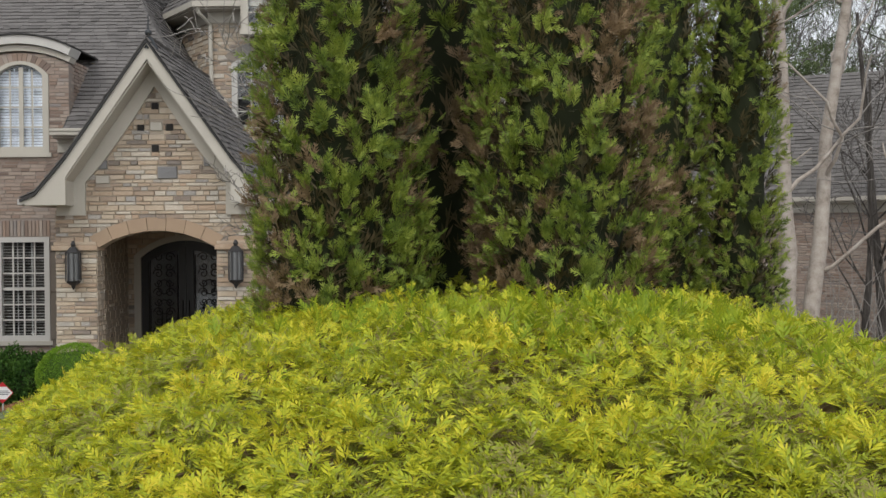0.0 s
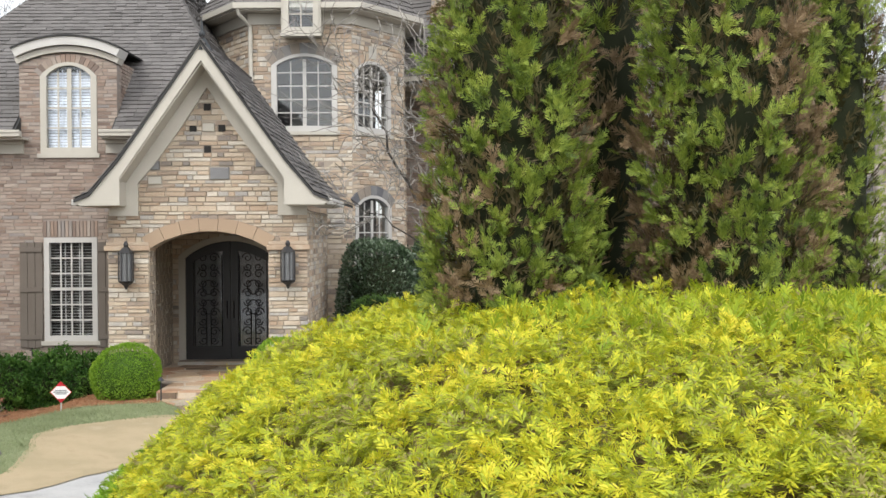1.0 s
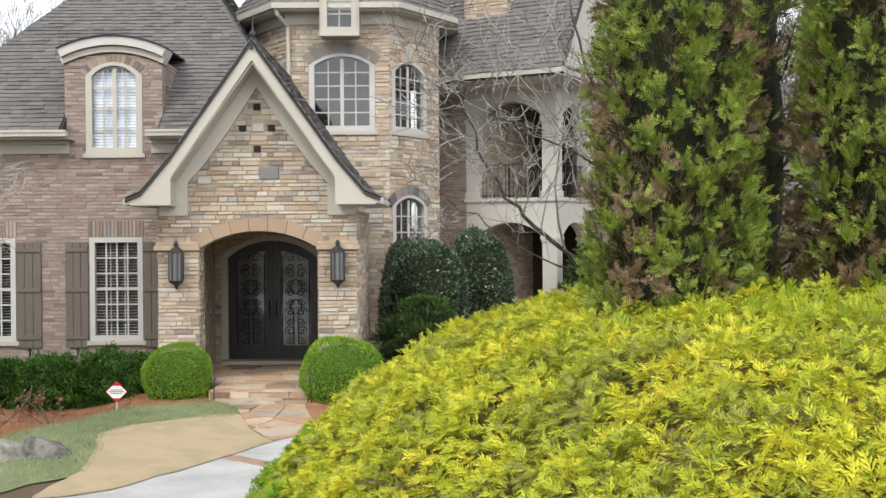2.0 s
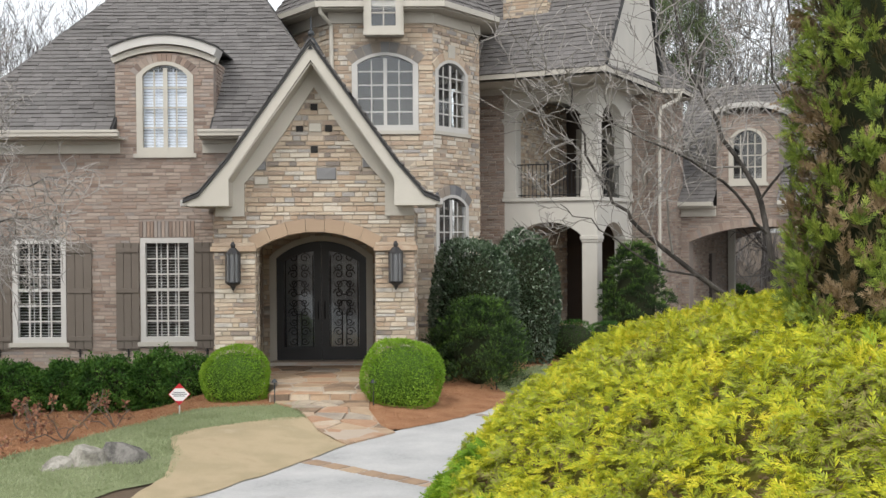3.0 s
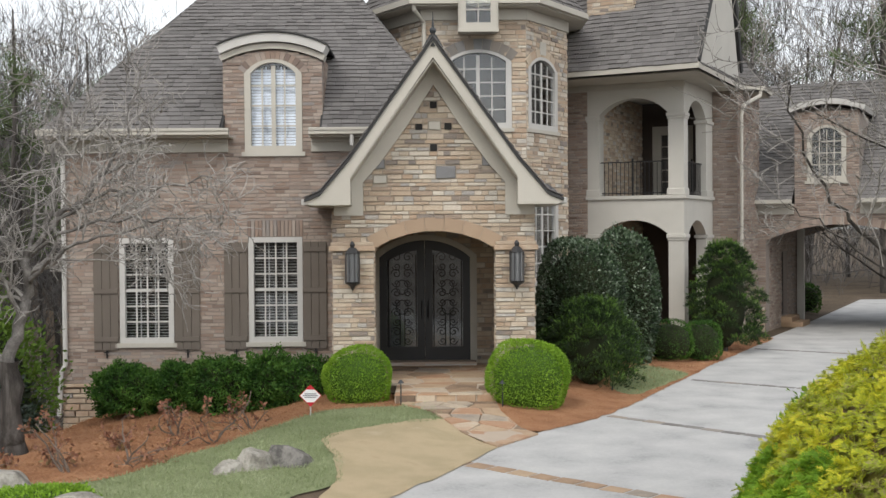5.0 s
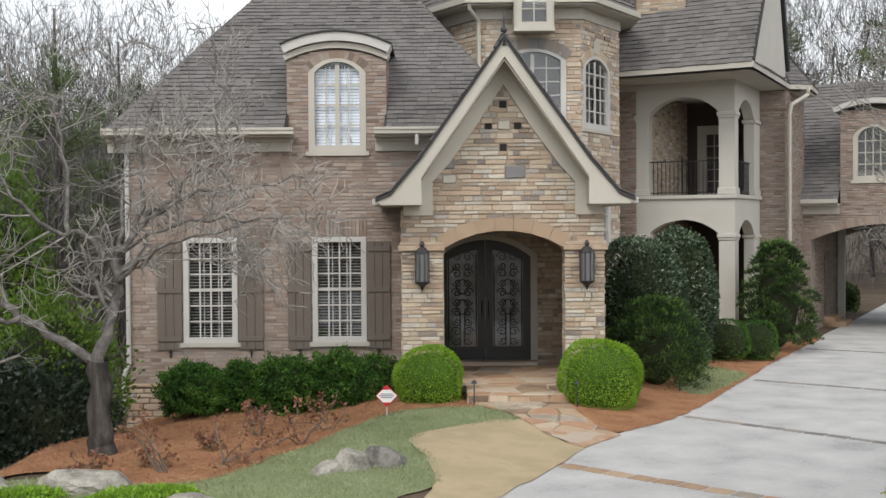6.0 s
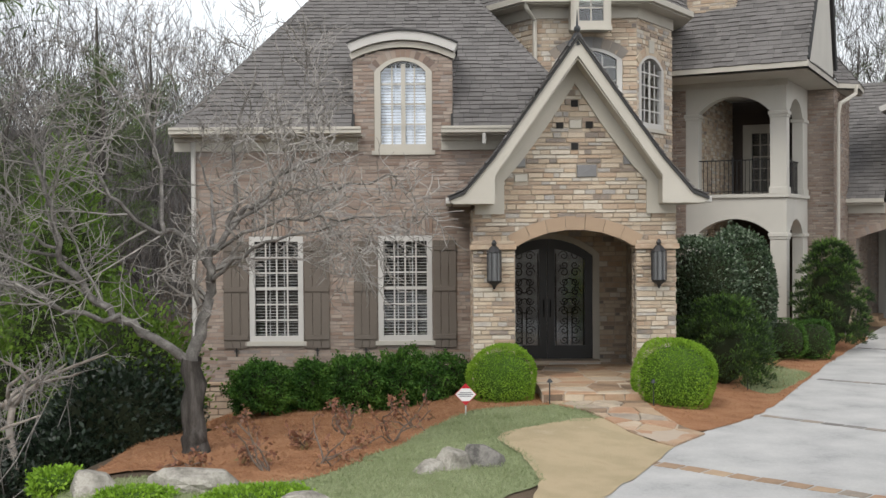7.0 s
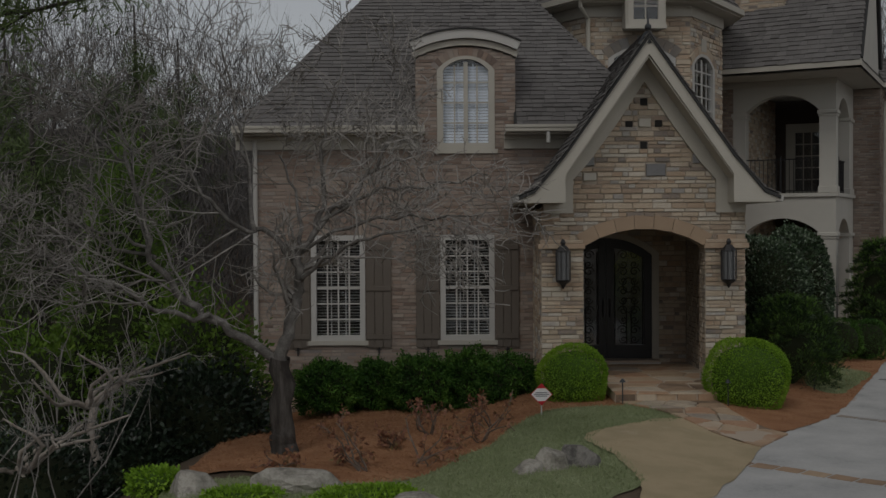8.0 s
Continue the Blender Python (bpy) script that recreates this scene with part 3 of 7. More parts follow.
def window(parent, m, u0, u1, v0, spring, rise, cols, rows, mat=M_white, frame_w=0.11, mid=True, sill=True, deep=0.10, blinds=False, centre=False, lit=M_room, tilt=5):
    """A framed window in an opening: frame, sash bars, panes, blinds, sill; m carries (u, depth, v)."""
    win = new("window")
    win.parent = parent
    outer = arch(u0, u1, v0, spring, rise)
    f = frame_w
    inner = arch(u0 + f, u1 - f, v0 + f, spring - (0.0 if rise else f), rise - f * 0.55 if rise else 0)
    part("frame", slab(outer, [inner], -0.03, deep, m), mat, win)
    a, b, c, top = u0 + f, u1 - f, v0 + f, spring + rise - f
    bm = bmesh.new()
    w = 0.015
    for i in range(1, cols):
        u = a + (b - a) * i / cols
        k = 0.045 if centre and i * 2 == cols else w
        if rise:
            h = (b - a) / 2
            lim = top - (rise - f * 0.55) * ((u - (a + b) / 2) / h) ** 2
        else:
            lim = top
        box(bm, u - k, u + k, 0.03, 0.06, c, lim, m)
    for j in range(1, rows):
        v = c + (top - c) * j / rows
        k = 0.028 if mid and j * 2 == rows else w
        t0, t1 = a, b
        if rise and v > spring:
            h = (b - a) / 2
            s = h * math.sqrt(max(0.0, (top - v) / (rise - f * 0.55)))
            t0, t1 = (a + b) / 2 - s, (a + b) / 2 + s
        box(bm, t0, t1, 0.028, 0.062, v - k, v + k, m)
    part("sash", bm, mat, win)
    pane = part("pane", slab(inner, [], 0.044, 0.048, m), M_glass, win)
    pane.visible_shadow = False
    # Dark sheet for the unlit room; its shade is in the colour.
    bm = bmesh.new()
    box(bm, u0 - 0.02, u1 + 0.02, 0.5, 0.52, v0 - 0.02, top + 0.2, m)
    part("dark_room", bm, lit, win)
    if blinds:
        bm = bmesh.new()
        v = c + 0.03
        while v < top - 0.05:
            box(bm, a - 0.03, b + 0.03, -0.026, 0.026, -0.003, 0.003, m @ pose(0, 0.13, v, tilt, 0, 0))
            v += 0.062
        for u in ((a * 2 + b) / 3, (a + 2 * b) / 3):
            box(bm, u - 0.012, u + 0.012, 0.10, 0.104, c, top - 0.02, m)
        part("blind", bm, M_blind if blinds is True else blinds, win)
    if sill:
        part("sill", slab([(u0 - 0.06, v0 - 0.09), (u1 + 0.06, v0 - 0.09), (u1 + 0.06, v0), (u0 - 0.06, v0)], [], -0.07, 0.1, m), M_trim if sill is True else sill, win)
    return win


# brick front with the wall dormer standing in its plane
I = Matrix.Identity(4)
F_ = turned(0, FY, 0)
front_outline = [(-13.36, -1.3), (-4.9, -1.3), (-4.9, EAVE), (-7.88, EAVE), (-7.88, 6.86), (-9.96, 6.86), (-9.96, EAVE), (-13.36, EAVE)]
openings = [arch(*w) for w in LOW_WINS] + [arch(*DORM_WIN)]
# the head of the dormer is curved
dorm_head = arch(-9.96, -7.88, EAVE, 6.86, 0.24)
front_outline = [(-13.36, -1.3), (-7.3, -1.3), (-7.3, 3.95), (-6.2, 3.95), (-6.2, EAVE), (-7.88, EAVE), *dorm_head[2:], (-9.96, EAVE), (-13.36, EAVE)]
front_wall = part("wall", slab(front_outline, openings, 0.0, 0.3, F_), M_brick_mortar, house, "weathered brown brick front wall")
bm = boxes((-13.36, -13.06, FY + 0.3, 33.0, -1.6, EAVE))
part("side_wall", bm, M_brick_mortar, house)


def brick_spans(v):
    if v > EAVE:
        ends = in_poly(front_outline, v)
    else:
        ends = [(-13.36, -7.4 if v < 4.0 else -6.3)]
    holes = []
    for o in openings:
        holes += in_poly(o, v)
    for u0, u1, v0, sp, ri in LOW_WINS:
        if sp <= v <= sp + 0.36:
            holes.append((u0 - 0.02, u1 + 0.02))
        if v0 - 0.1 <= v <= v0:
            holes.append((u0 - 0.1, u1 + 0.1))
    u0, u1, v0, sp, ri = DORM_WIN
    if sp <= v <= sp + ri + 0.2:
        inn, out = arc_band(u0, u1, sp, ri, 0.17)
        holes += in_poly(out[::-1] + [(u0, sp - 0.3), (u1, sp - 0.3)], v)
    return [s for a, b in ends for s in cut(a, b, holes)]


rows = list(courses(brick_spans, 0.16, 7.1, rng, (0.068, 0.082), (0.16, 0.36), 0.010))
v, f = stone_mesh(rows, FY, rng, None, (0.004, 0.016), 0.004)
tagged(piece("brick", v, f, M_brick, front_wall, "mottled brown and grey face bricks"), kind="stuff")
rows = list(courses(lambda v: [(-13.38, -7.4)], -1.2, 0.08, rng, (0.09, 0.15), (0.18, 0.5), 0.012))
v, f = stone_mesh(rows, FY - 0.01, rng, None, (0.02, 0.045), 0.008)
tagged(piece("stone", v, f, M_stone_far, front_wall, "buff ledgestone plinth under the brick"), kind="stuff")
part("plinth_cap", boxes((-13.42, -7.4, FY - 0.085, FY - 0.001, 0.085, 0.155), bevel=0.012), M_stone_far, front_wall)
# soldier courses over the lower windows, brick sills, arch over the dormer window
for u0, u1, v0, sp, ri in LOW_WINS:
    rows, u = [], u0 - 0.02
    while u < u1:
        rows.append((u + 0.004, min(u + 0.078, u1 + 0.02) - 0.004, sp + 0.01, sp + 0.35))
        u += 0.078
    pieces("soldier_brick", stone_mesh(rows, FY, rng, None, (0.016, 0.024), 0.004), M_brick_one, front_wall)
    rows = [(u0 - 0.1 + 0.11 * i, u0 - 0.1 + 0.11 * i + 0.1, v0 - 0.1, v0 - 0.005) for i in range(12)]
    pieces("sill_brick", stone_mesh(rows, FY, rng, None, (0.05, 0.06), 0.004), M_brick_one, front_wall)
pieces("arch_brick", voussoirs(*DORM_WIN[:2], DORM_WIN[3], DORM_WIN[4], 0.17, FY, rng, None, 15, 0.02), M_brick_one, front_wall)

for w in LOW_WINS:
    window(house, F_, *w, 4, 6, blinds=True)
window(house, F_, *DORM_WIN, 4, 4, mat=M_trim, frame_w=0.13, mid=False, blinds=M_pale_shade, centre=True, tilt=84)


def shutter(parent, u0, u1, v0, v1, m):
    sh = new("shutter")
    sh.parent = parent
    n = 3
    for i in range(n):
        a, b = u0 + (u1 - u0) * i / n + 0.004, u0 + (u1 - u0) * (i + 1) / n - 0.004
        bm = boxes((a, b, -0.055, -0.025, v0, v1), bevel=0.004)
        bm.transform(m)
        part("board", bm, M_shutter, sh)
    for v in (v0 + (v1 - v0) * 0.10, v0 + (v1 - v0) * 0.55, v0 + (v1 - v0) * 0.93):
        bm = boxes((u0 + 0.01, u1 - 0.01, -0.08, -0.052, v - 0.05, v + 0.05), bevel=0.005)
        bm.transform(m)
        part("batten", bm, M_shutter, sh)
    c = (u0 + u1) / 2 + 0.0
    bm = boxes((c - 0.012, c + 0.012, -0.05, 0.0, v0 - 0.17, v0 + 0.02), (c - 0.05, c + 0.05, -0.06, -0.04, v0 - 0.06, v0 - 0.04))
    bm.transform(m)
    part("shutter_dog", bm, M_iron, sh, "black iron shutter dog")
    return sh


for u0, u1 in ((-12.70, -12.18), (-11.01, -10.48), (-9.97, -9.48), (-8.31, -7.82)):
    shutter(house, u0, u1, 0.86, 3.1, F_)

# main hip roof
EY = 24.02
ridge_z = EAVE + 0.1 + 4.36 * 1.45
ry = EY + (ridge_z - EAVE - 0.1) / 0.83
z0 = EAVE + 0.1
main_roof = new("roof")
main_roof.parent = house
tagged(main_roof, "steep grey asphalt shingle hip roof")
HIP = (-9.26, ry, ridge_z)
BACK = 38.0
zn = z0 + (FY + 0.25 - EY) * 0.83
front_face = [(-13.62, EY, z0), (-9.97, EY, z0), (-9.97, FY + 0.25, zn), (-7.87, FY + 0.25, zn), (-7.87, EY, z0), (-4.9, EY, z0), HIP]
left_face = [(-13.62, BACK, z0), (-13.62, EY, z0), HIP, (-9.26, BACK, ridge_z)]
right_face = [(-4.9, EY, z0), (-4.9, BACK, z0), (-9.26, BACK, ridge_z), HIP]
bm = bmesh.new()
for face in (front_face, left_face, right_face):
    bm.faces.new([bm.verts.new(Vector(p) + Vector((0, 0, -0.02))) for p in face])
bmesh.ops.solidify(bm, geom=bm.faces[:], thickness=0.02)
part("roof_deck", bm, M_roof_edge, main_roof)
for face in (front_face, left_face, right_face):
    v, f = shingles(face, rng)
    tagged(piece("shingle", v, f, M_shingle, main_roof), kind="stuff")
for x in (-9.955, -7.885):
    part("flashing", slab([(EY + 0.04, z0 - 0.12), (FY + 0.32, z0 - 0.12), (FY + 0.32, zn + 0.05), (EY + 0.04, z0 + 0.0)], [], -0.03, 0.03, pose(x, 0, 0, 0, 0, 90)), M_roof_edge, main_roof, "dark lead flashing beside the dormer")
# hip caps
for a, b in (((-13.62, EY, z0), HIP), ((-4.9, EY, z0), HIP)):
    a, b = Vector(a), Vector(b)
    n = int((b - a).length / 0.2)
    verts, faces = [], []
    d = (b - a).normalized()
    s = d.cross(Vector((0, 0, 1))).normalized()
    up = s.cross(d)
    for i in range(n):
        p, q = a + d * 0.2 * i, a + d * (0.2 * i + 0.24)
        k = len(verts)
        verts += [p - s * 0.14 - up * 0.07, p + up * 0.05, p + s * 0.14 - up * 0.07, q - s * 0.14 - up * 0.08, q + up * 0.03, q + s * 0.14 - up * 0.08]
        faces += [(k, k + 1, k + 4, k + 3), (k + 1, k + 2, k + 5, k + 4)]
    tagged(piece("hip_cap", verts, faces, M_shingle, main_roof), kind="stuff")


def gutter_run(parent, a, b, z, y, mat=M_trim):
    """Gutter with frieze under it along x from a to b."""
    bm = boxes((a, b, y - 0.14, y, z - 0.02, z + 0.1), (a, b, y - 0.16, y - 0.12, z + 0.06, z + 0.12), bevel=0.008)
    part("gutter", bm, mat, parent)
    bm = boxes((a, b, y, FY + 0.02, z - 0.06, z - 0.02))
    part("soffit", bm, mat, parent)
    bm = boxes((a, b - 0.1, FY - 0.06, FY - 0.005, z - 0.34, z - 0.062), (a, b - 0.1, FY - 0.12, FY - 0.062, z - 0.14, z - 0.062), bevel=0.006)
    part("frieze", bm, mat, parent)


gutter_run(house, -13.7, -9.76, EAVE, EY)
gutter_run(house, -8.12, -6.2, EAVE, EY)
bm = boxes((-7.28, -7.20, EY - 0.13, EY - 0.05, EAVE - 0.26, EAVE - 0.02), bevel=0.02)
part("downspout_elbow", bm, M_white, house)

# the dormer's curved cornice and its side cheeks and roof
bm = bmesh.new()
inn, out = arc_band(-9.99, -7.85, 7.02, 0.25, 0.18, 18)
slab(inn + out[::-1], [], FY - 0.16, FY + 0.5, None, bm)
part("dormer_cornice", bm, M_white, house, "white curved dormer cornice")
inn2, out2 = arc_band(-9.98, -7.86, 6.88, 0.25, 0.12, 18)
part("dormer_frieze", slab(inn2 + out2[::-1], [], FY - 0.07, FY + 0.3, None), M_trim, house)
_, out3 = arc_band(-9.99, -7.85, 7.02, 0.25, 0.185, 18)
_, out4 = arc_band(-9.99, -7.85, 7.02, 0.25, 0.215, 18)
part("dormer_roof", slab(out3 + out4[::-1], [], FY - 0.2, FY + 4.2, None), M_roof_edge, house)
part("dormer_body", slab(arch(-9.94, -7.9, EAVE, 6.9, 0.3), [arch(-9.8, -8.0, EAVE + 0.02, 6.8, 0.2)], FY + 0.3, FY + 3.4, None), M_brick_mortar, house)
for u in (-9.955, -7.885):
    mm = Matrix.Translation((u, FY + 0.02, 0)) @ pose(0, 0, 0, 0, 0, 90 if u > -9 else -90)
    rows = []
    for k in range(22):
        vv = EAVE + 0.075 * k
        dep = 1.9
        s = rng.random() * 0.2
        while s < dep:
            rows.append((s if u > -9 else -s - 0.2, (s if u > -9 else -s - 0.2) + 0.2, vv + 0.005, vv + 0.07))
            s += 0.21
    v, f = stone_mesh(rows, 0.0, rng, mm, (0.004, 0.014), 0.004)
    tagged(piece("brick", v, f, M_brick, front_wall), kind="stuff")

# downspout at the corner
spout = new("downspout")
spout.parent = house
v, f = tubes([[((-13.30, FY - 0.07, 5.2), 0.05), ((-13.30, FY - 0.07, 0.55), 0.05), ((-13.38, FY - 0.10, 0.40), 0.05), ((-13.42, FY - 0.12, -0.5), 0.05)]], 8)
piece("pipe", v, f, M_white, spout)

# ---- porch ----
PX0, PX1, PC = -7.52, -3.63, -5.555
AO = (-6.72, -4.39, -0.6, 2.97, 0.34)          # the porch arch
gable = [(PX0, -0.6), (PX1, -0.6), (PX1, 3.7), (-4.0, 4.02), (PC, 6.25), (-7.12, 4.02), (PX0, 3.7)]
porch_wall = part("porch_wall", slab(gable, [arch(*AO)], PY, PY + 0.45), M_mortar, house, "buff and grey ledgestone porch front")
for x0, x1 in ((PX0, -7.1), (-4.02, PX1)):
    part("porch_side_wall", boxes((x0, x1, PY + 0.45, 26.3, -0.6, 3.7)), M_mortar, house)
part("porch_ceiling", slab([(-7.1, 3.6), (-4.02, 3.6), (-4.02, 3.7), (-7.1, 3.7)], [], PY + 0.45, 26.3), M_stucco, house)
HOLES = [(-5.56, 5.72), (-5.84, 5.31), (-5.28, 5.31), (-5.56, 4.90)]
for x, z in HOLES:
    # Solid block; the shade inside the hole is put into its dark colour.
    part("vent_hole", boxes((x - 0.065, x + 0.065, PY - 0.032, PY + 0.02, z - 0.065, z + 0.065)), M_dark, porch_wall, "small dark square vent in the gable")
_, ring_out = arc_band(AO[0], AO[1], AO[3], AO[4], 0.27, 20)
ring_hole = [(-6.85, 2.95), (-4.26, 2.95)] + ring_out
BLOCKS = [(-5.52, -5.14, 4.31, 4.55, M_grey_stone), (-4.63, -4.38, 4.55, 4.73, M_grey_stone), (-6.78, -6.5, 4.5, 4.68, M_grey_stone), (-5.66, -5.42, 5.24, 5.41, M_trim), (-6.72, -6.46, 4.22, 4.38, M_trim)]


def porch_spans(v):
    ends = in_poly(gable, v)
    holes = [] if v > 2.97 else [(AO[0], AO[1])]
    holes += in_poly(ring_hole, v) if v > 2.96 else []
    for x, z in HOLES:
        if abs(v - z) < 0.085:
            holes.append((x - 0.075, x + 0.075))
    for a, b, c, d, _ in BLOCKS:
        if c - 0.03 < v < d + 0.03:
            holes.append((a - 0.01, b + 0.01))
    if 2.9 < v < 3.12:
        holes += [(PX0 - 0.1, -6.7), (-4.4, PX1 + 0.1)]
    return [s for a, b in ends for s in cut(a, b, holes)]


porch_rows = list(courses(porch_spans, -0.3, 6.2, rng, (0.06, 0.125), (0.11, 0.44), 0.012))
for a, b, c, d, mt in BLOCKS:
    v, f = stone_mesh([(a, b, c, d)], PY, rng, None, (0.03, 0.04), 0.012)
    piece("accent_stone", v, f, mt, porch_wall)
pieces("arch_stone", voussoirs(AO[0], AO[1], AO[3], AO[4], 0.26, PY, rng, None, 7, 0.03), M_arch_one, porch_wall)
# caps under the lanterns' heads
for x0, x1 in ((PX0 - 0.06, AO[0] + 0.03), (AO[1] - 0.03, PX1 + 0.06)):
    part("pier_cap", boxes((x0, x1, PY - 0.09, PY + 0.47, 2.93, 3.03), (x0 + 0.03, x1 - 0.03, PY - 0.06, PY + 0.46, 3.03, 3.10), bevel=0.01), M_stone_far, porch_wall)


def reveal_rows(depth, z0, z1):
    return list(courses(lambda v: [(0.0, depth)], z0, z1, rng, (0.07, 0.13), (0.14, 0.45), 0.012))


# reveals and the walls inside the porch
for u, a in ((AO[0], -90), (AO[1], 90)):
    m = pose(u, PY if a > 0 else PY + 0.45, 0, 0, 0, a)
    v, f = stone_mesh(reveal_rows(0.45, -0.3, 2.95), 0.0, rng, m, (0.0, 0.02), 0.006)
    tagged(piece("stone", v, f, M_stone_far, porch_wall), kind="stuff")
for u, a in ((-7.1, 90), (-4.02, -90)):
    # walls facing into the porch
    m = pose(u, PY + 0.45, 0, 0, 0, 90) if a < 0 else pose(u, 26.3, 0, 0, 0, -90)
    v, f = stone_mesh(reveal_rows(3.85, 0.2, 3.6), 0.0, rng, m, (0.0, 0.025), 0.006)
    tagged(piece("stone", v, f, M_stone_far, porch_wall), kind="stuff")
# the porch's outer flanks
m = pose(PX1, PY, 0, 0, 0, 90)
v, f = stone_mesh(reveal_rows(3.9, -0.2, 3.7), 0.0, rng, m @ Matrix.Diagonal((1, 1, 1, 1)), (0.0, 0.02), 0.006)
tagged(piece("stone", v, f, M_stone_far, porch_wall), kind="stuff")
m = pose(PX0, 26.3, 0, 0, 0, -90)
v, f = stone_mesh(reveal_rows(3.88, -0.2, 3.7), 0.0, rng, m, (0.0, 0.02), 0.006)
tagged(piece("stone", v, f, M_stone_far, porch_wall), kind="stuff")

# door wall with the arched iron double door
DOOR = (-6.80, -4.78, 0.42, 2.72, 0.38)
DY = 26.0
part("door_wall", slab([(-7.1, -0.2), (-4.02, -0.2), (-4.02, 3.6), (-7.1, 3.6)], [arch(-6.93, -4.65, 0.3, 2.76, 0.45)], DY, DY + 0.3), M_mortar, house)
v, f = stone_mesh([r for r in courses(lambda v: cut(-7.1, -4.02, in_poly(arch(-6.93, -4.65, 0.3, 2.76, 0.45), v)), 0.3, 3.6, rng, (0.07, 0.13), (0.1, 0.4))], DY, rng, None)
tagged(piece("stone", v, f, M_stone_far, porch_wall), kind="stuff")
part("door_surround", slab(arch(-6.95, -4.63, 0.36, 2.76, 0.46), [arch(DOOR[0], DOOR[1], 0.37, DOOR[3], DOOR[4])], DY - 0.06, DY + 0.2), M_trim, house, "cream arched door surround")


def scroll(c, r, turns, w, flip=1, n=22):
    """A flat iron spiral: centre, outer radius."""
    line = []
    for i in range(n + 1):
        t = i / n
        a = turns * 2 * math.pi * t
        rr = r * (1 - 0.82 * t)
        line.append(((c[0] + flip * rr * math.cos(a), 0, c[1] + rr * math.sin(a)), w))
    return line


def door_leaf(u0, u1, flip):
    leaf = new("door")
    leaf.parent = house
    tagged(leaf, "black iron door leaf with scrollwork over dark glass")
    whole = arch(DOOR[0], DOOR[1], DOOR[2], DOOR[3], DOOR[4], 28)
    rim = [(min(max(u, u0), u1), v) for u, v in whole if u0 - 1e-6 <= u <= u1 + 1e-6]
    def head(u):
        h = (DOOR[1] - DOOR[0]) / 2
        r = (h * h + DOOR[4] ** 2) / (2 * DOOR[4])
        c = (DOOR[0] + DOOR[1]) / 2
        return DOOR[3] + DOOR[4] - r + math.sqrt(r * r - (u - c) ** 2)
    us = [u0 + (u1 - u0) * i / 10 for i in range(11)]
    outer = [(u0, DOOR[2]), (u1, DOOR[2])] + [(u, head(u) - 0.004) for u in us[::-1]]
    a, b = u0 + 0.165, u1 - 0.165
    ui = [a + (b - a) * i / 10 for i in range(11)]
    inner = [(a, 0.72), (b, 0.72)] + [(u, head(u) - 0.22) for u in ui[::-1]]
    part("leaf_frame", slab(outer, [inner], DY, DY + 0.07), M_iron, leaf)
    pane = part("pane", slab(inner, [], DY + 0.05, DY + 0.056), M_glass, leaf)
    # Sky reflected in the glass is put into this sheet's pale tone.
    bm = boxes((a - 0.03, b + 0.03, DY + 0.075, DY + 0.085, 0.6, head((a + b) / 2)))
    part("backing", bm, M_reflection, leaf)
    c = (a + b) / 2
    top = head(c) - 0.22
    w = 0.011
    lines = [[((u, 0, 0.72), w), ((u, 0, top - 0.02), w)] for u in (a + 0.03, b - 0.03)]
    for k, z in enumerate((0.95, 1.38, 1.82, 2.25, 2.62)):
        r = 0.125 if k != 2 else 0.15
        for s in (-1, 1):
            lines.append(scroll((c + s * 0.13, z + 0.1), 0.115, 1.35, w, s))
            lines.append(scroll((c + s * 0.12, z - 0.11), 0.095, -1.35, w, s))
    for z in (1.6, 2.05):
        lines.append([((c + 0.13 * math.cos(t * math.pi / 10), 0, z + 0.16 * math.sin(t * math.pi / 10)), w) for t in range(21)])
    for x in (-0.05, 0.05):
        lines.append([((c + x, 0, 0.74), w), ((c + x, 0, 1.5), w)])
    v, f = tubes(lines, 5)
    piece("scrollwork", [Vector(q) + Vector((0, DY + 0.03, 0)) for q in v], f, M_iron, leaf, "black wrought-iron scrolls")
    hx = u1 - 0.07 if flip > 0 else u0 + 0.07
    v, f = tubes([[((hx, DY - 0.05, 1.35), 0.014), ((hx, DY - 0.05, 1.75), 0.014)], [((hx, DY, 1.38), 0.01), ((hx, DY - 0.05, 1.38), 0.01)], [((hx, DY, 1.72), 0.01), ((hx, DY - 0.05, 1.72), 0.01)]], 6)
    piece("door_handle", v, f, M_iron, leaf)


mid = (DOOR[0] + DOOR[1]) / 2
door_leaf(DOOR[0], mid - 0.004, 1)
door_leaf(mid + 0.004, DOOR[1], -1)

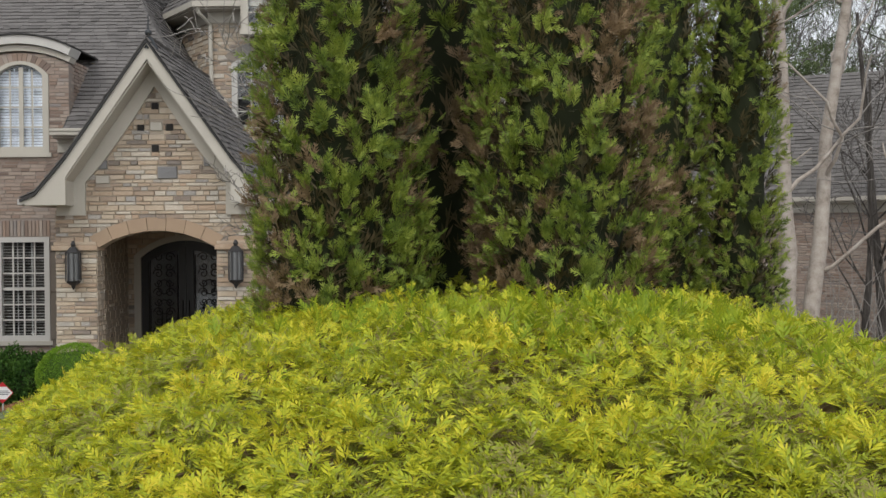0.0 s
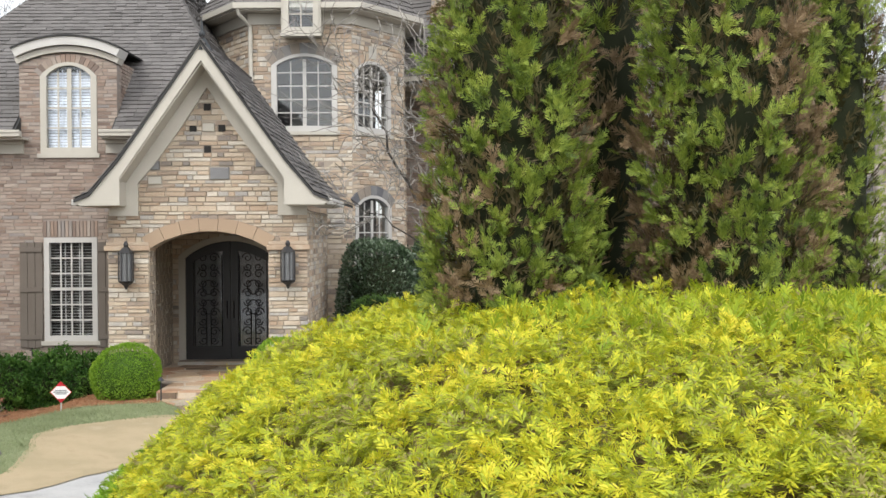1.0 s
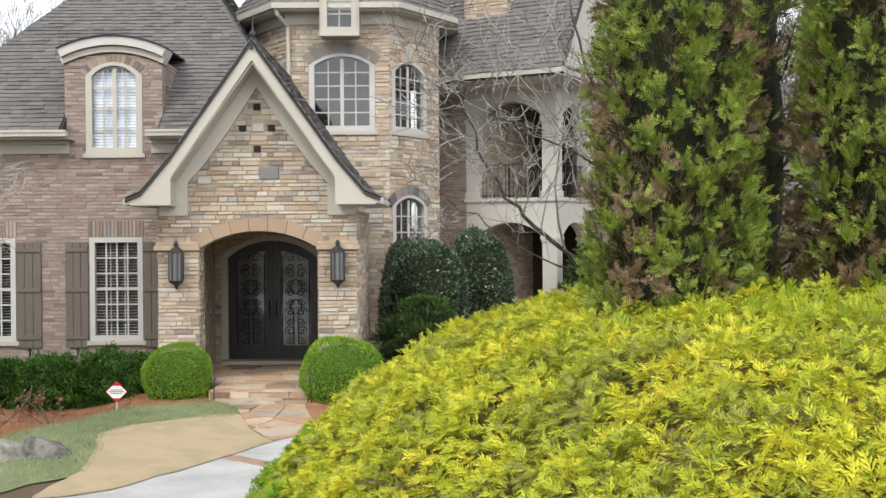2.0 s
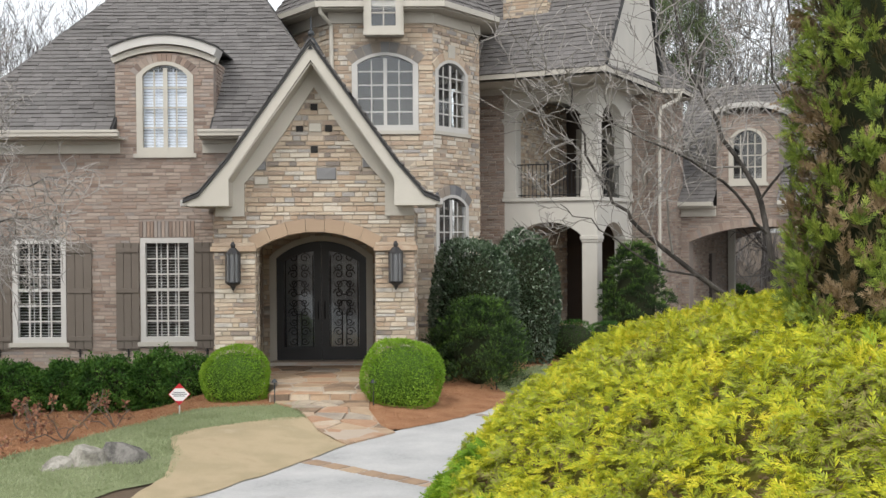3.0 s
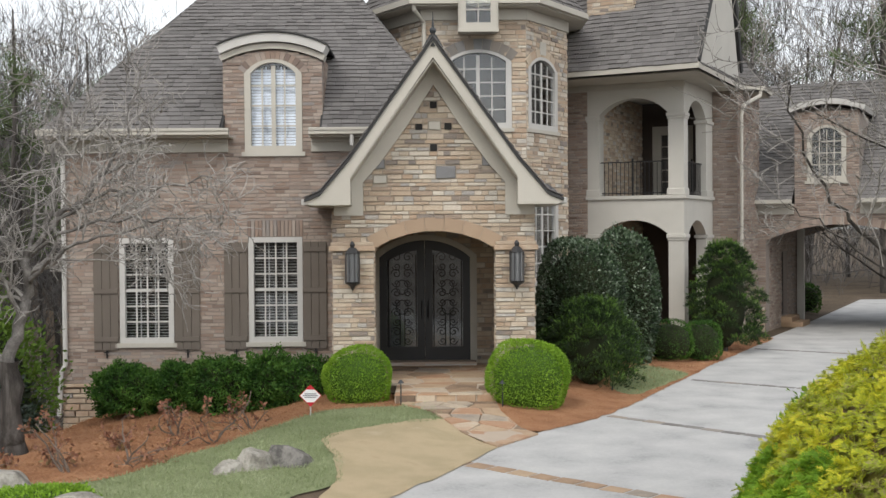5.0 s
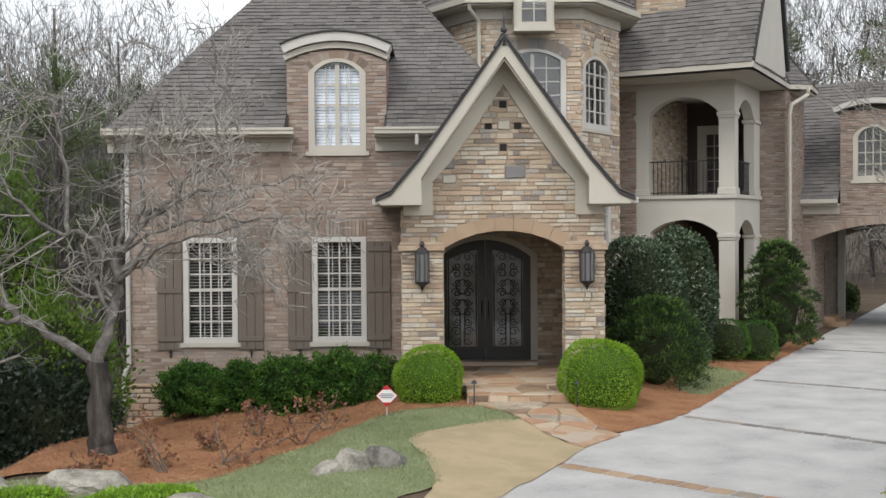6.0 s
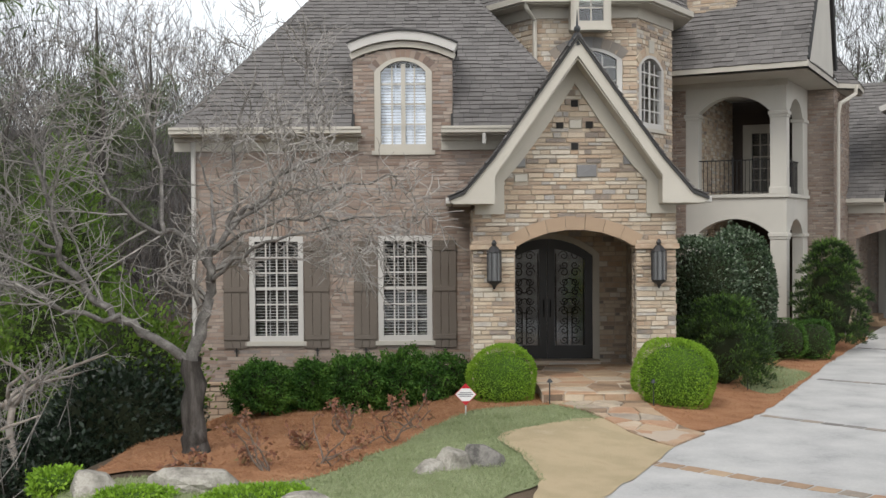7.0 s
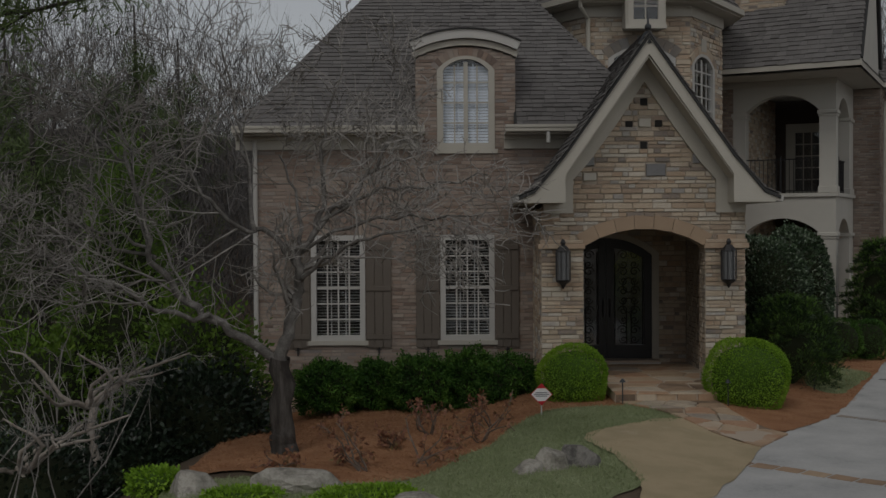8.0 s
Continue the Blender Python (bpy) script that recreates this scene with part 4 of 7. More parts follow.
# porch roof: slightly flared rakes
RK = [(0.0, 6.91), (0.8, 5.78), (1.56, 4.71), (2.13, 4.04), (2.42, 3.92)]   # offset from the ridge, height of the top edge
YF, YB = 21.78, 27.6
porch_roof = new("porch_roof")
porch_roof.parent = house
tagged(porch_roof, "steep grey shingle roof over the porch gable")
for s in (-1, 1):
    for (a, za), (b, zb) in zip(RK, RK[1:]):
        lo, hi = (PC + s * b, zb + 0.02), (PC + s * a, za + 0.02)
        quad = [(lo[0], YF - 0.03, lo[1]), (lo[0], YB, lo[1]), (hi[0], YB, hi[1]), (hi[0], YF - 0.03, hi[1])]
        v, f = shingles(quad, rng)
        tagged(piece("shingle", v, f, M_shingle, porch_roof), kind="stuff")
    line = [(PC + s * a, z) for a, z in RK]
    under = [(PC + s * a, z - 0.06) for a, z in RK][::-1]
    part("roof_edge", slab(line + under, [], YF - 0.04, YB), M_roof_edge, porch_roof)
    # barge board: broad at the eave
    low = [(PC + s * 2.38, 3.83), (PC + s * 2.30, 3.80), (PC + s * 1.56, 3.80), (PC + s * 1.56, 4.32), (PC + s * 1.0, 5.12), (PC, 6.54)]
    part("barge_board", slab([(PC + s * a, z - 0.065) for a, z in RK] + low, [], YF, YF + 0.05), M_trim, porch_roof, "cream barge board")
    # soffit between the barge board and the gable
    part("rake_soffit", slab([(PC, 6.52), (PC, 6.48), (PC + s * 1.0, 5.08), (PC + s * 1.58, 4.26), (PC + s * 1.58, 3.80), (PC + s * 1.62, 3.80), (PC + s * 1.62, 4.28), (PC + s * 1.0, 5.13)], [], YF + 0.05, PY), M_trim, porch_roof)
    # frieze against the stone
    part("rake_frieze", slab([(PC, 6.56), (PC, 6.1), (PC + s * 0.53, 5.29), (PC + s * 1.04, 4.6), (PC + s * 1.36, 4.24), (PC + s * 1.36, 3.61), (PC + s * 1.92, 3.61), (PC + s * 1.92, 4.0), (PC + s * 1.0, 5.2)], [], PY - 0.08, PY - 0.002), M_trim, porch_roof, "cream frieze along the gable stone")
    # boxed return at the eave
    x0, x1 = sorted((PC + s * 1.60, PC + s * 2.34))
    part("eave_return", boxes((x0, x1, YF + 0.05, PY - 0.08, 3.79, 3.84)), M_trim, porch_roof)
    part("eave_soffit", boxes((*sorted((PC + s * 1.98, PC + s * 2.34)), PY - 0.08, 24.4, 3.79, 3.83)), M_trim, porch_roof)
    part("eave_gutter", boxes((*sorted((PC + s * 2.36, PC + s * 2.48)), YF + 0.02, 24.4, 3.80, 3.92), bevel=0.015), M_white, porch_roof)
for i in range(6):
    x, z = -7.48 + 0.17 * i, 4.13 + 0.235 * i
    part("step_flashing", boxes((x, x + 0.19, FY - 0.034, FY - 0.02, z - 0.2, z + 0.1)), M_roof_edge, porch_roof, "dark stepped lead flashing")
bm = bmesh.new()
bmesh.ops.create_cone(bm, cap_ends=True, segments=4, radius1=0.20, radius2=0.06, depth=0.24, matrix=Matrix.Translation((PC, YF + 0.15, 6.86)))
bmesh.ops.create_uvsphere(bm, u_segments=10, v_segments=8, radius=0.065, matrix=Matrix.Translation((PC, YF + 0.15, 7.06)))
bmesh.ops.create_cone(bm, cap_ends=True, segments=8, radius1=0.025, radius2=0.005, depth=0.32, matrix=Matrix.Translation((PC, YF + 0.15, 7.25)))
part("finial", bm, M_copper, porch_roof, "dark metal ball finial")


def lantern(x, y, z):
    lt = thing("wall_lantern", (x, y, z), "dark metal wall lantern with seeded glass on the stone pier", "lantern", "porch lanterns")
    part("back_plate", boxes((-0.06, 0.06, 0.07, 0.10, -0.1, 0.45), bevel=0.01), M_lamp, lt)
    for nm, r0, r1, za, zb in (("base", 0.05, 0.14, -0.34, -0.28), ("base_ring", 0.13, 0.15, -0.28, -0.25), ("cap", 0.15, 0.06, 0.29, 0.40), ("neck", 0.035, 0.05, 0.40, 0.46), ("finial", 0.05, 0.02, 0.46, 0.52), ("drop", 0.01, 0.05, -0.42, -0.34)):
        bm = bmesh.new()
        bmesh.ops.create_cone(bm, cap_ends=True, segments=8, radius1=r0, radius2=r1, depth=zb - za, matrix=Matrix.Translation((0, -0.08, (za + zb) / 2)))
        part(nm, bm, M_lamp, lt)
    for i in range(8):
        bm = bmesh.new()
        a = math.pi / 8 + i * math.pi / 4
        p = Vector((0.14 * math.cos(a), -0.08 + 0.14 * math.sin(a), 0))
        box(bm, p.x - 0.009, p.x + 0.009, p.y - 0.009, p.y + 0.009, -0.26, 0.3)
        part("cage_bar", bm, M_lamp, lt)
    bm = bmesh.new()
    bmesh.ops.create_cone(bm, segments=8, radius1=0.13, radius2=0.13, depth=0.54, matrix=Matrix.Translation((0, -0.08, 0.02)))
    part("glass", bm, M_lampglass, lt)
    part("bracket", boxes((-0.015, 0.015, -0.08, 0.09, 0.40, 0.43)), M_lamp, lt)


M_lampglass = material("smoked_seeded_glass", [(0.10, 0.105, 0.11), (0.17, 0.175, 0.18)], 0.2, 6, 40, 0.2, spec=0.6)
lantern(-7.12, PY - 0.125, 2.60)
lantern(-3.99, PY - 0.125, 2.60)

# ---- turret: front face and two slanting faces ----
TY, TL, TR, TB, WS = 29.15, -5.85, -3.25, 57.0, 2.26     # front plane, its ends, slant and length of the side faces
TDX, TDY = WS * math.cos(radians(TB)), WS * math.sin(radians(TB))
T_E = 8.55
turret = new("turret")
turret.parent = house
tagged(turret, "buff stone turret with arched windows")


def stone_face(parent, m, w, z0, z1, holes, heads, mat=M_stone_far, hs=(0.07, 0.14), ls=(0.15, 0.5), wall_mat=M_mortar, name="face", thick=0.3):
    """A wall face w wide in frame m, with openings cut through it, laid with stones."""
    hp = [arch(*h) for h in holes]
    face = part(name, slab([(0, z0), (w, z0), (w, z1), (0, z1)], hp, 0, thick, m), wall_mat, parent)
    ring = []
    for h in heads:
        inn, out = arc_band(*h)
        ring.append(out + [(h[0] - 0.02, h[2] - 0.01), (h[1] + 0.02, h[2] - 0.01)][::-1])

    def spans(v):
        gaps = []
        for p in hp + ring:
            gaps += in_poly(p, v)
        return cut(0, w, gaps)
    rows = list(courses(spans, z0, z1, rng, hs, ls, 0.012))
    v, f = stone_mesh(rows, 0.0, rng, m, (0.002, 0.03), 0.009)
    tagged(piece("stone", v, f, mat, face), kind="stuff")
    return face


W = TR - TL
mF = turned(TL, TY, 0)
wF = (0.56, 2.23, 5.85, 7.52, 0.30)
fF = stone_face(turret, mF, W, 3.0, T_E, [wF], [(0.56, 2.23, 7.52, 0.30, 0.28)])
pieces("arch_stone", voussoirs(0.56, 2.23, 7.52, 0.30, 0.27, 0.0, rng, mF, 9, 0.03), M_grey_stone_one, fF)
window(turret, mF, *wF, 4, 5, mat=M_white, frame_w=0.14, mid=False, centre=True)
mR = turned(TR, TY, TB)
wR = (0.08, 1.66, 5.85, 7.40, 0.32)
wRL = (0.08, 1.66, 1.9, 3.95, 0.30)
fR = stone_face(turret, mR, WS, -0.3, T_E, [wR, wRL], [(0.08, 1.66, 7.40, 0.32, 0.22), (0.08, 1.66, 3.95, 0.30, 0.26)])
pieces("arch_stone", voussoirs(0.08, 1.66, 7.40, 0.32, 0.2, 0.0, rng, mR, 7, 0.03), M_stone, fR)
v, f = stone_mesh([(0.66, 1.0, 7.76, 8.10)], 0.0, rng, mR, (0.05, 0.05), 0.01)
piece("keystone", v, f, M_trim, fR)
pieces("arch_stone", voussoirs(0.08, 1.66, 3.95, 0.30, 0.25, 0.0, rng, mR, 7, 0.03), M_grey_stone_one, fR)
window(turret, mR, *wR, 4, 5, mat=M_white, frame_w=0.14, mid=False, centre=True)
window(turret, mR, *wRL, 4, 5, mat=M_white, frame_w=0.14, mid=False, centre=True)
stone_face(turret, turned(TL - TDX, TY + TDY, -TB), WS, 3.0, T_E, [], [])
stone_face(turret, turned(TR + TDX, TY + TDY, 90), 3.0, -0.3, T_E, [], [])
stone_face(turret, turned(TL, TY, 0), W, -0.3, 3.0, [], [])

# turret eave: frieze, soffit, gutter, roof cone
def ring_pts(k):
    """Eave corners pushed out by k."""
    p, q = k * math.tan(radians(TB / 2)), k * math.tan(radians(45 - TB / 2))
    xl, xr, yb = TL - TDX - k, TR + TDX + k, TY + TDY
    return [(xl, yb + 2.6), (xl, yb - q), (TL - p, TY - k), (TR + p, TY - k), (xr, yb - q), (xr, yb + 2.6)]


def ring_band(k0, k1, za, zb, name, mat):
    a, b = ring_pts(k0), ring_pts(k1)
    bm = bmesh.new()
    for i in range(len(a) - 1):
        vs = [bm.verts.new(p) for p in ((*a[i], za), (*a[i + 1], za), (*b[i + 1], za), (*b[i], za), (*a[i], zb), (*a[i + 1], zb), (*b[i + 1], zb), (*b[i], zb))]
        for q in ((0, 1, 2, 3), (4, 5, 6, 7), (0, 1, 5, 4), (2, 3, 7, 6), (0, 3, 7, 4), (1, 2, 6, 5)):
            bm.faces.new([vs[j] for j in q])
    return part(name, bm, mat, turret)


ring_band(-0.3, 0.05, T_E, T_E + 0.28, "frieze", M_trim)
ring_band(0.0, 0.45, T_E + 0.28, T_E + 0.32, "soffit", M_trim)
ring_band(0.40, 0.56, T_E + 0.32, T_E + 0.46, "gutter", M_trim)
APEX = ((TL + TR) / 2, TY + TDY + 0.6, T_E + 4.6)
rp = ring_pts(0.5)
for a, b in zip(rp, rp[1:]):
    tri = [(*a, T_E + 0.43), (*b, T_E + 0.43), APEX]
    bm = bmesh.new()
    bm.faces.new([bm.verts.new(p) for p in tri])
    part("roof_deck", bm, M_roof_edge, turret)
    v, f = shingles(tri, rng, 0.18)
    tagged(piece("shingle", v, f, M_shingle, turret), kind="stuff")
# small dormer window rising through the eave
mD = turned(-4.90, TY - 0.62, 0)
window(turret, mD, 0, 0.88, 8.24, 9.5, 0.0, 2, 3, mat=M_trim, frame_w=0.14, mid=False)
part("dormer_cheek", boxes((-4.95, -4.90, TY - 0.6, TY + 1.2, 8.22, 9.7), (-4.02, -3.97, TY - 0.6, TY + 1.2, 8.22, 9.7), (-4.95, -3.97, TY - 0.6, TY + 1.2, 9.5, 9.7), (-4.90, -4.02, TY - 0.6, TY + 0.2, 8.20, 8.24)), M_trim, turret)
v, f = tubes([[((-6.05, TY - 0.45, 8.9), 0.055), ((-6.03, TY - 0.42, 8.75), 0.055), ((-5.8, TY - 0.1, 8.48), 0.055), ((-5.78, TY - 0.09, 6.2), 0.055)]], 8)
piece("downspout", v, f, M_trim, turret)

# ---- balcony wing ----
wing = new("balcony_wing")
wing.parent = house
tagged(wing, "brick wing with an arched cream balcony loggia")
A2 = math.degrees(math.atan2(0.89, 0.46))
CX, CY = 1.254, 31.8            # front corner of the loggia
mW, mA = turned(CX, CY, A2 - 90), turned(CX, CY, A2)
BRICKS = (M_brick, (0.07, 0.08), (0.18, 0.34), M_brick_mortar)
stone_face(wing, mW @ pose(-4.4, 0, 0), 1.62, -0.3, 7.3, [], [], *BRICKS, "brick_wall")
upper, lower = arch(-2.44, -0.44, 4.24, 6.5, 0.46), arch(-2.44, -0.44, -0.3, 3.15, 0.40)
part("loggia_front", slab([(-2.78, -0.3), (0, -0.3), (0, 7.4), (-2.78, 7.4)], [upper, lower], 0, 0.4, mW), M_stucco, wing, "cream stucco arched loggia front")
up2, lo2 = arch(0.40, 2.40, 4.24, 6.45, 0.48), arch(0.40, 2.40, -0.3, 3.1, 0.44)
part("loggia_side", slab([(0.4, -0.3), (3.15, -0.3), (3.15, 7.4), (0.4, 7.4)], [[(0.402, 4.24), (2.4, 4.24), *up2[2:-1], (0.402, 6.45)], [(0.402, -0.298), (2.4, -0.298), *lo2[2:-1], (0.402, 3.1)]], 0.0, 0.3, mA), M_stucco, wing)
# caps, bases and necking of the corner column and the half columns
for u0, u1, v0, v1 in ((-0.44, 0.0, -0.002, 0.40), (-2.78, -2.44, -0.002, 0.40)):
    for za, zb, k in ((6.40, 6.50, 0.05), (6.33, 6.40, 0.025), (4.24, 4.42, 0.035), (3.05, 3.16, 0.05), (2.98, 3.05, 0.025), (0.1, 0.42, 0.04)):
        bm = boxes((u0 - k, u1 + k, v0 - k, v1 + 0.03, za, zb), bevel=0.012)
        bm.transform(mW)
        part("column_band", bm, M_stucco, wing)
for za, zb, k in ((6.36, 6.46, 0.05), (4.24, 4.42, 0.035), (3.02, 3.12, 0.05), (0.1, 0.42, 0.04)):
    bm = boxes((2.40 - k, 3.15, -k, 0.3 + k, za, zb), bevel=0.012)
    bm.transform(mA)
    part("column_band", bm, M_stucco, wing)
part("balcony_band", slab([(-2.82, 4.14), (0.05, 4.14), (0.05, 4.24), (-2.82, 4.24)], [], -0.07, -0.002, mW), M_stucco, wing)
part("balcony_band", slab([(-0.02, 4.14), (3.16, 4.14), (3.16, 4.24), (-0.02, 4.24)], [], -0.07, -0.002, mA), M_stucco, wing)
part("balcony_floor", slab([(-2.7, 4.0), (-0.32, 4.0), (-0.32, 4.13), (-2.7, 4.13)], [], 0.41, 4.1, mW), M_stucco, wing)
part("balcony_ceiling", slab([(-4.0, 7.22), (-0.1, 7.22), (-0.1, 7.3), (-4.0, 7.3)], [], 0.41, 4.1, mW), M_stucco, wing)
# the back of the loggia: a dark brown wall with a glazed door, and a ledgestone side wall
mBk = mW @ pose(0, 4.2, 0)
part("loggia_back_wall", slab([(-4.4, -0.3), (0.6, -0.3), (0.6, 7.3), (-4.4, 7.3)], [[(-2.14, 4.14), (-0.86, 4.14), (-0.86, 6.5), (-2.14, 6.5)]], 0, 0.3, mBk), M_umber, wing, "dark brown rendered wall inside the loggia")
window(wing, mBk, -2.14, -0.86, 4.14, 6.5, 0.0, 3, 5, mat=M_trim, frame_w=0.27, mid=False, sill=False)
stone_face(wing, mW @ pose(-2.47, 0.41, 0, 0, 0, 90), 3.75, -0.3, 7.2, [], [], M_stone_far, (0.07, 0.13), (0.14, 0.4), M_mortar, "loggia_side_wall", 0.25)
# brick return beyond the loggia, and the flank that runs back to the carriage wing
mRt = mA @ pose(3.15, 0, 0, 0, 0, -90)
stone_face(wing, mRt, 0.74, -0.3, 7.4, [], [], *BRICKS, "brick_wall")
stone_face(wing, mRt @ pose(0.74, 0, 0, 0, 0, 90), 3.0, -0.3, 7.6, [], [], *BRICKS, "brick_wall")


bm = boxes((-4.3, 0.12, -0.3, 4.1, -0.2, 0.33), (-4.36, 0.18, -0.36, 4.1, 0.33, 0.41), (-3.2, -0.2, -0.75, -0.3, -0.2, 0.2), bevel=0.015)
bm.transform(mW)
part("terrace", bm, M_arch, wing, "tan stone terrace and step under the loggia")


def railing(m, u0, u1, z0, z1):
    rl = new("railing")
    rl.parent = wing
    tagged(rl, "black iron balcony railing")
    bm = boxes((u0, u1, -0.02, 0.02, z1 - 0.03, z1), (u0, u1, -0.012, 0.012, z0 + 0.06, z0 + 0.085))
    bm.transform(m)
    part("rail", bm, M_iron, rl)
    n = int((u1 - u0) / 0.115)
    for i in range(1, n):
        u = u0 + (u1 - u0) * i / n
        k = 0.022 if i == n // 2 else 0.008
        bm = boxes((u - k, u + k, -k, k, z0, z1 + (0.08 if k > 0.01 else -0.01)))
        bm.transform(m)
        part("baluster", bm, M_iron, rl)


railing(mW @ pose(0, 0.14, 0), -2.44, -0.44, 4.24, 5.2)
railing(mA @ pose(0, 0.14, 0), 0.40, 2.40, 4.24, 5.2)

# eave and roof of the wing
ev = [(-2.6, 31.95), (1.2, 29.75), (3.6, 34.6), (4.3, 34.75), (4.95, 36.2)]
bm, bm2 = bmesh.new(), bmesh.new()
for (ax_, ay_), (bx_, by_) in zip(ev, ev[1:]):
    d = Vector((bx_ - ax_, by_ - ay_, 0)).normalized()
    nn = Vector((-d.y, d.x, 0))
    for b_, k0, k1, za, zb in ((bm, 0.0, 0.14, 7.42, 7.58),):
        p, q = Vector((ax_, ay_, 0)), Vector((bx_, by_, 0))
        vs = [b_.verts.new(v_ + nn * k + Vector((0, 0, z))) for z in (za, zb) for v_, k in ((p, k0), (q, k0), (q, k1), (p, k1))]
        for fq in ((0, 1, 2, 3), (4, 5, 6, 7), (0, 1, 5, 4), (2, 3, 7, 6), (0, 3, 7, 4), (1, 2, 6, 5)):
            b_.faces.new([vs[j] for j in fq])
part("gutter", bm, M_trim, wing)
for z in (7.36, 7.42):
    bm2.faces.new([bm2.verts.new((x, y, z)) for x, y in ((-2.6, 31.97), (1.2, 29.8), (3.62, 34.65), (4.3, 34.78), (4.9, 36.2), (3.6, 37.6), (2.4, 35.0), (1.0, 32.3), (-2.6, 34.2))])
part("soffit", bm2, M_trim, wing)
part("frieze", slab([(-4.4, 7.2), (0.04, 7.2), (0.04, 7.36), (-4.4, 7.36)], [], -0.05, -0.002, mW), M_trim, wing)
wing_roof = new("wing_roof")
wing_roof.parent = wing
GA = (2.75, 33.0, 12.0)
plane = [(-3.4, 32.40, 7.55), (1.2, 29.75, 7.55), GA, (-3.69, 36.71, 12.0)]
plane2 = [(1.2, 29.75, 7.55), (3.6, 34.6, 7.55), (3.35, 34.75, 7.85), (1.2, 30.3, 7.85)]
plane3 = [(4.3, 34.75, 7.55), (4.95, 36.2, 7.55), (4.0, 37.2, 9.2), (3.4, 36.4, 9.4)]
plane4 = [(3.6, 34.6, 7.55), (4.3, 34.75, 7.55), (3.4, 36.4, 9.4)]
plane5 = [(-3.4, 37.6, 7.9), (3.75, 35.3, 7.9), GA, (-3.69, 36.71, 12.0)]
bm = bmesh.new()
for k in (0.0, 0.2):
    bm.faces.new([bm.verts.new((x - k, y, z)) for x, y, z in ((1.28, 30.1, 7.5), (3.6, 35.0, 7.8), (2.72, 33.05, 11.8))])
part("gable_end", bm, M_stucco, wing, "cream stucco gable end")
v, f = tubes([[((3.68, 35.1, 7.95), 0.09), ((2.78, 33.05, 12.05), 0.09)], [((1.22, 29.8, 7.6), 0.05), ((2.76, 33.0, 12.02), 0.05)]], 4)
piece("rake_edge", v, f, M_roof_edge, wing)
for pl in (plane, plane2, plane3, plane4, plane5):
    bm = bmesh.new()
    bm.faces.new([bm.verts.new(p) for p in pl])
    part("roof_deck", bm, M_roof_edge, wing_roof)
    v, f = shingles(pl, rng, 0.17)
    tagged(piece("shingle", v, f, M_shingle, wing_roof), kind="stuff")
v, f = tubes([[((4.2, 34.75, 7.5), 0.06), ((4.15, 34.7, 7.25), 0.06), ((3.48, 34.05, 6.9), 0.06), ((3.42, 34.02, 6.6), 0.05), ((3.42, 34.02, 0.35), 0.05), ((3.6, 33.8, 0.1), 0.05)]], 8)
piece("downspout", v, f, M_trim, wing)
stone_face(wing, turned(-1.25, 32.75, A2 - 90), 1.35, 8.0, 12.5, [], [], name="chimney", thick=1.4)
stone_face(wing, turned(-1.25, 32.75, A2 - 90) @ pose(1.35, 0, 0, 0, 0, 90), 1.4, 8.0, 12.5, [], [], name="chimney", thick=0.02)

# ---- carriage wing with arches at the end of the drive ----
carriage = new("carriage_wing")
carriage.parent = house
tagged(carriage, "low brick wing with arched bays and a dormer")
mG = turned(4.4, 36.85, A2 - 90)
PASS = (0.52, 5.0, -0.3, 2.92, 0.48)
stone_face(carriage, mG, 9.5, -0.3, 4.05, [PASS], [(*PASS[:2], *PASS[3:], 0.24)], M_brick, (0.07, 0.08), (0.18, 0.36), M_brick_mortar, "arcade_wall", 0.5)
pieces("arch_brick", voussoirs(*PASS[:2], *PASS[3:], 0.24, 0.0, rng, mG, 40, 0.02), M_brick_one, carriage)
mG2 = mG @ pose(0, 6.0, 0)
stone_face(carriage, mG2, 9.5, -0.3, 4.05, [PASS], [], M_brick, (0.07, 0.08), (0.2, 0.4), M_brick_mortar, "arcade_wall", 0.4)
part("passage_ceiling", slab([(0.0, 3.55), (9.5, 3.55), (9.5, 3.65), (0.0, 3.65)], [], 0.5, 6.0, mG), M_stucco, carriage)
# the passage's walls, with a brown door up two stone steps
mP = mG @ pose(0.5, 0.5, 0, 0, 0, 90)
stone_face(carriage, mP @ pose(0, -0.02, 0), 5.5, -0.3, 3.55, [(2.0, 3.0, 0.35, 2.5, 0.0)], [], *BRICKS, "passage_wall")
bm = boxes((2.0, 3.0, 0.12, 0.17, 0.35, 2.5), (2.12, 2.44, 0.09, 0.12, 0.5, 1.2), (2.56, 2.88, 0.09, 0.12, 0.5, 1.2), (2.12, 2.44, 0.09, 0.12, 1.35, 2.35), (2.56, 2.88, 0.09, 0.12, 1.35, 2.35))
bm.transform(mP)
part("side_door", bm, M_umber, carriage, "dark brown panelled side door")
for d0, z1 in ((-0.75, 0.17), (-0.4, 0.34)):
    bm = boxes((1.8, 3.2, d0, -0.03, -0.1, z1), bevel=0.02)
    bm.transform(mP)
    part("side_step", bm, M_arch, carriage, "brown stone doorstep")
bm = boxes((4.6, 4.82, -0.30, -0.06, -0.1, 3.5), bevel=0.015)
bm.transform(mP)
part("post", bm, M_stucco, carriage)
part("passage_wall", slab([(5.0, -0.3), (5.3, -0.3), (5.3, 3.55), (5.0, 3.55)], [], 0.5, 6.0, mG), M_brick_mortar, carriage)
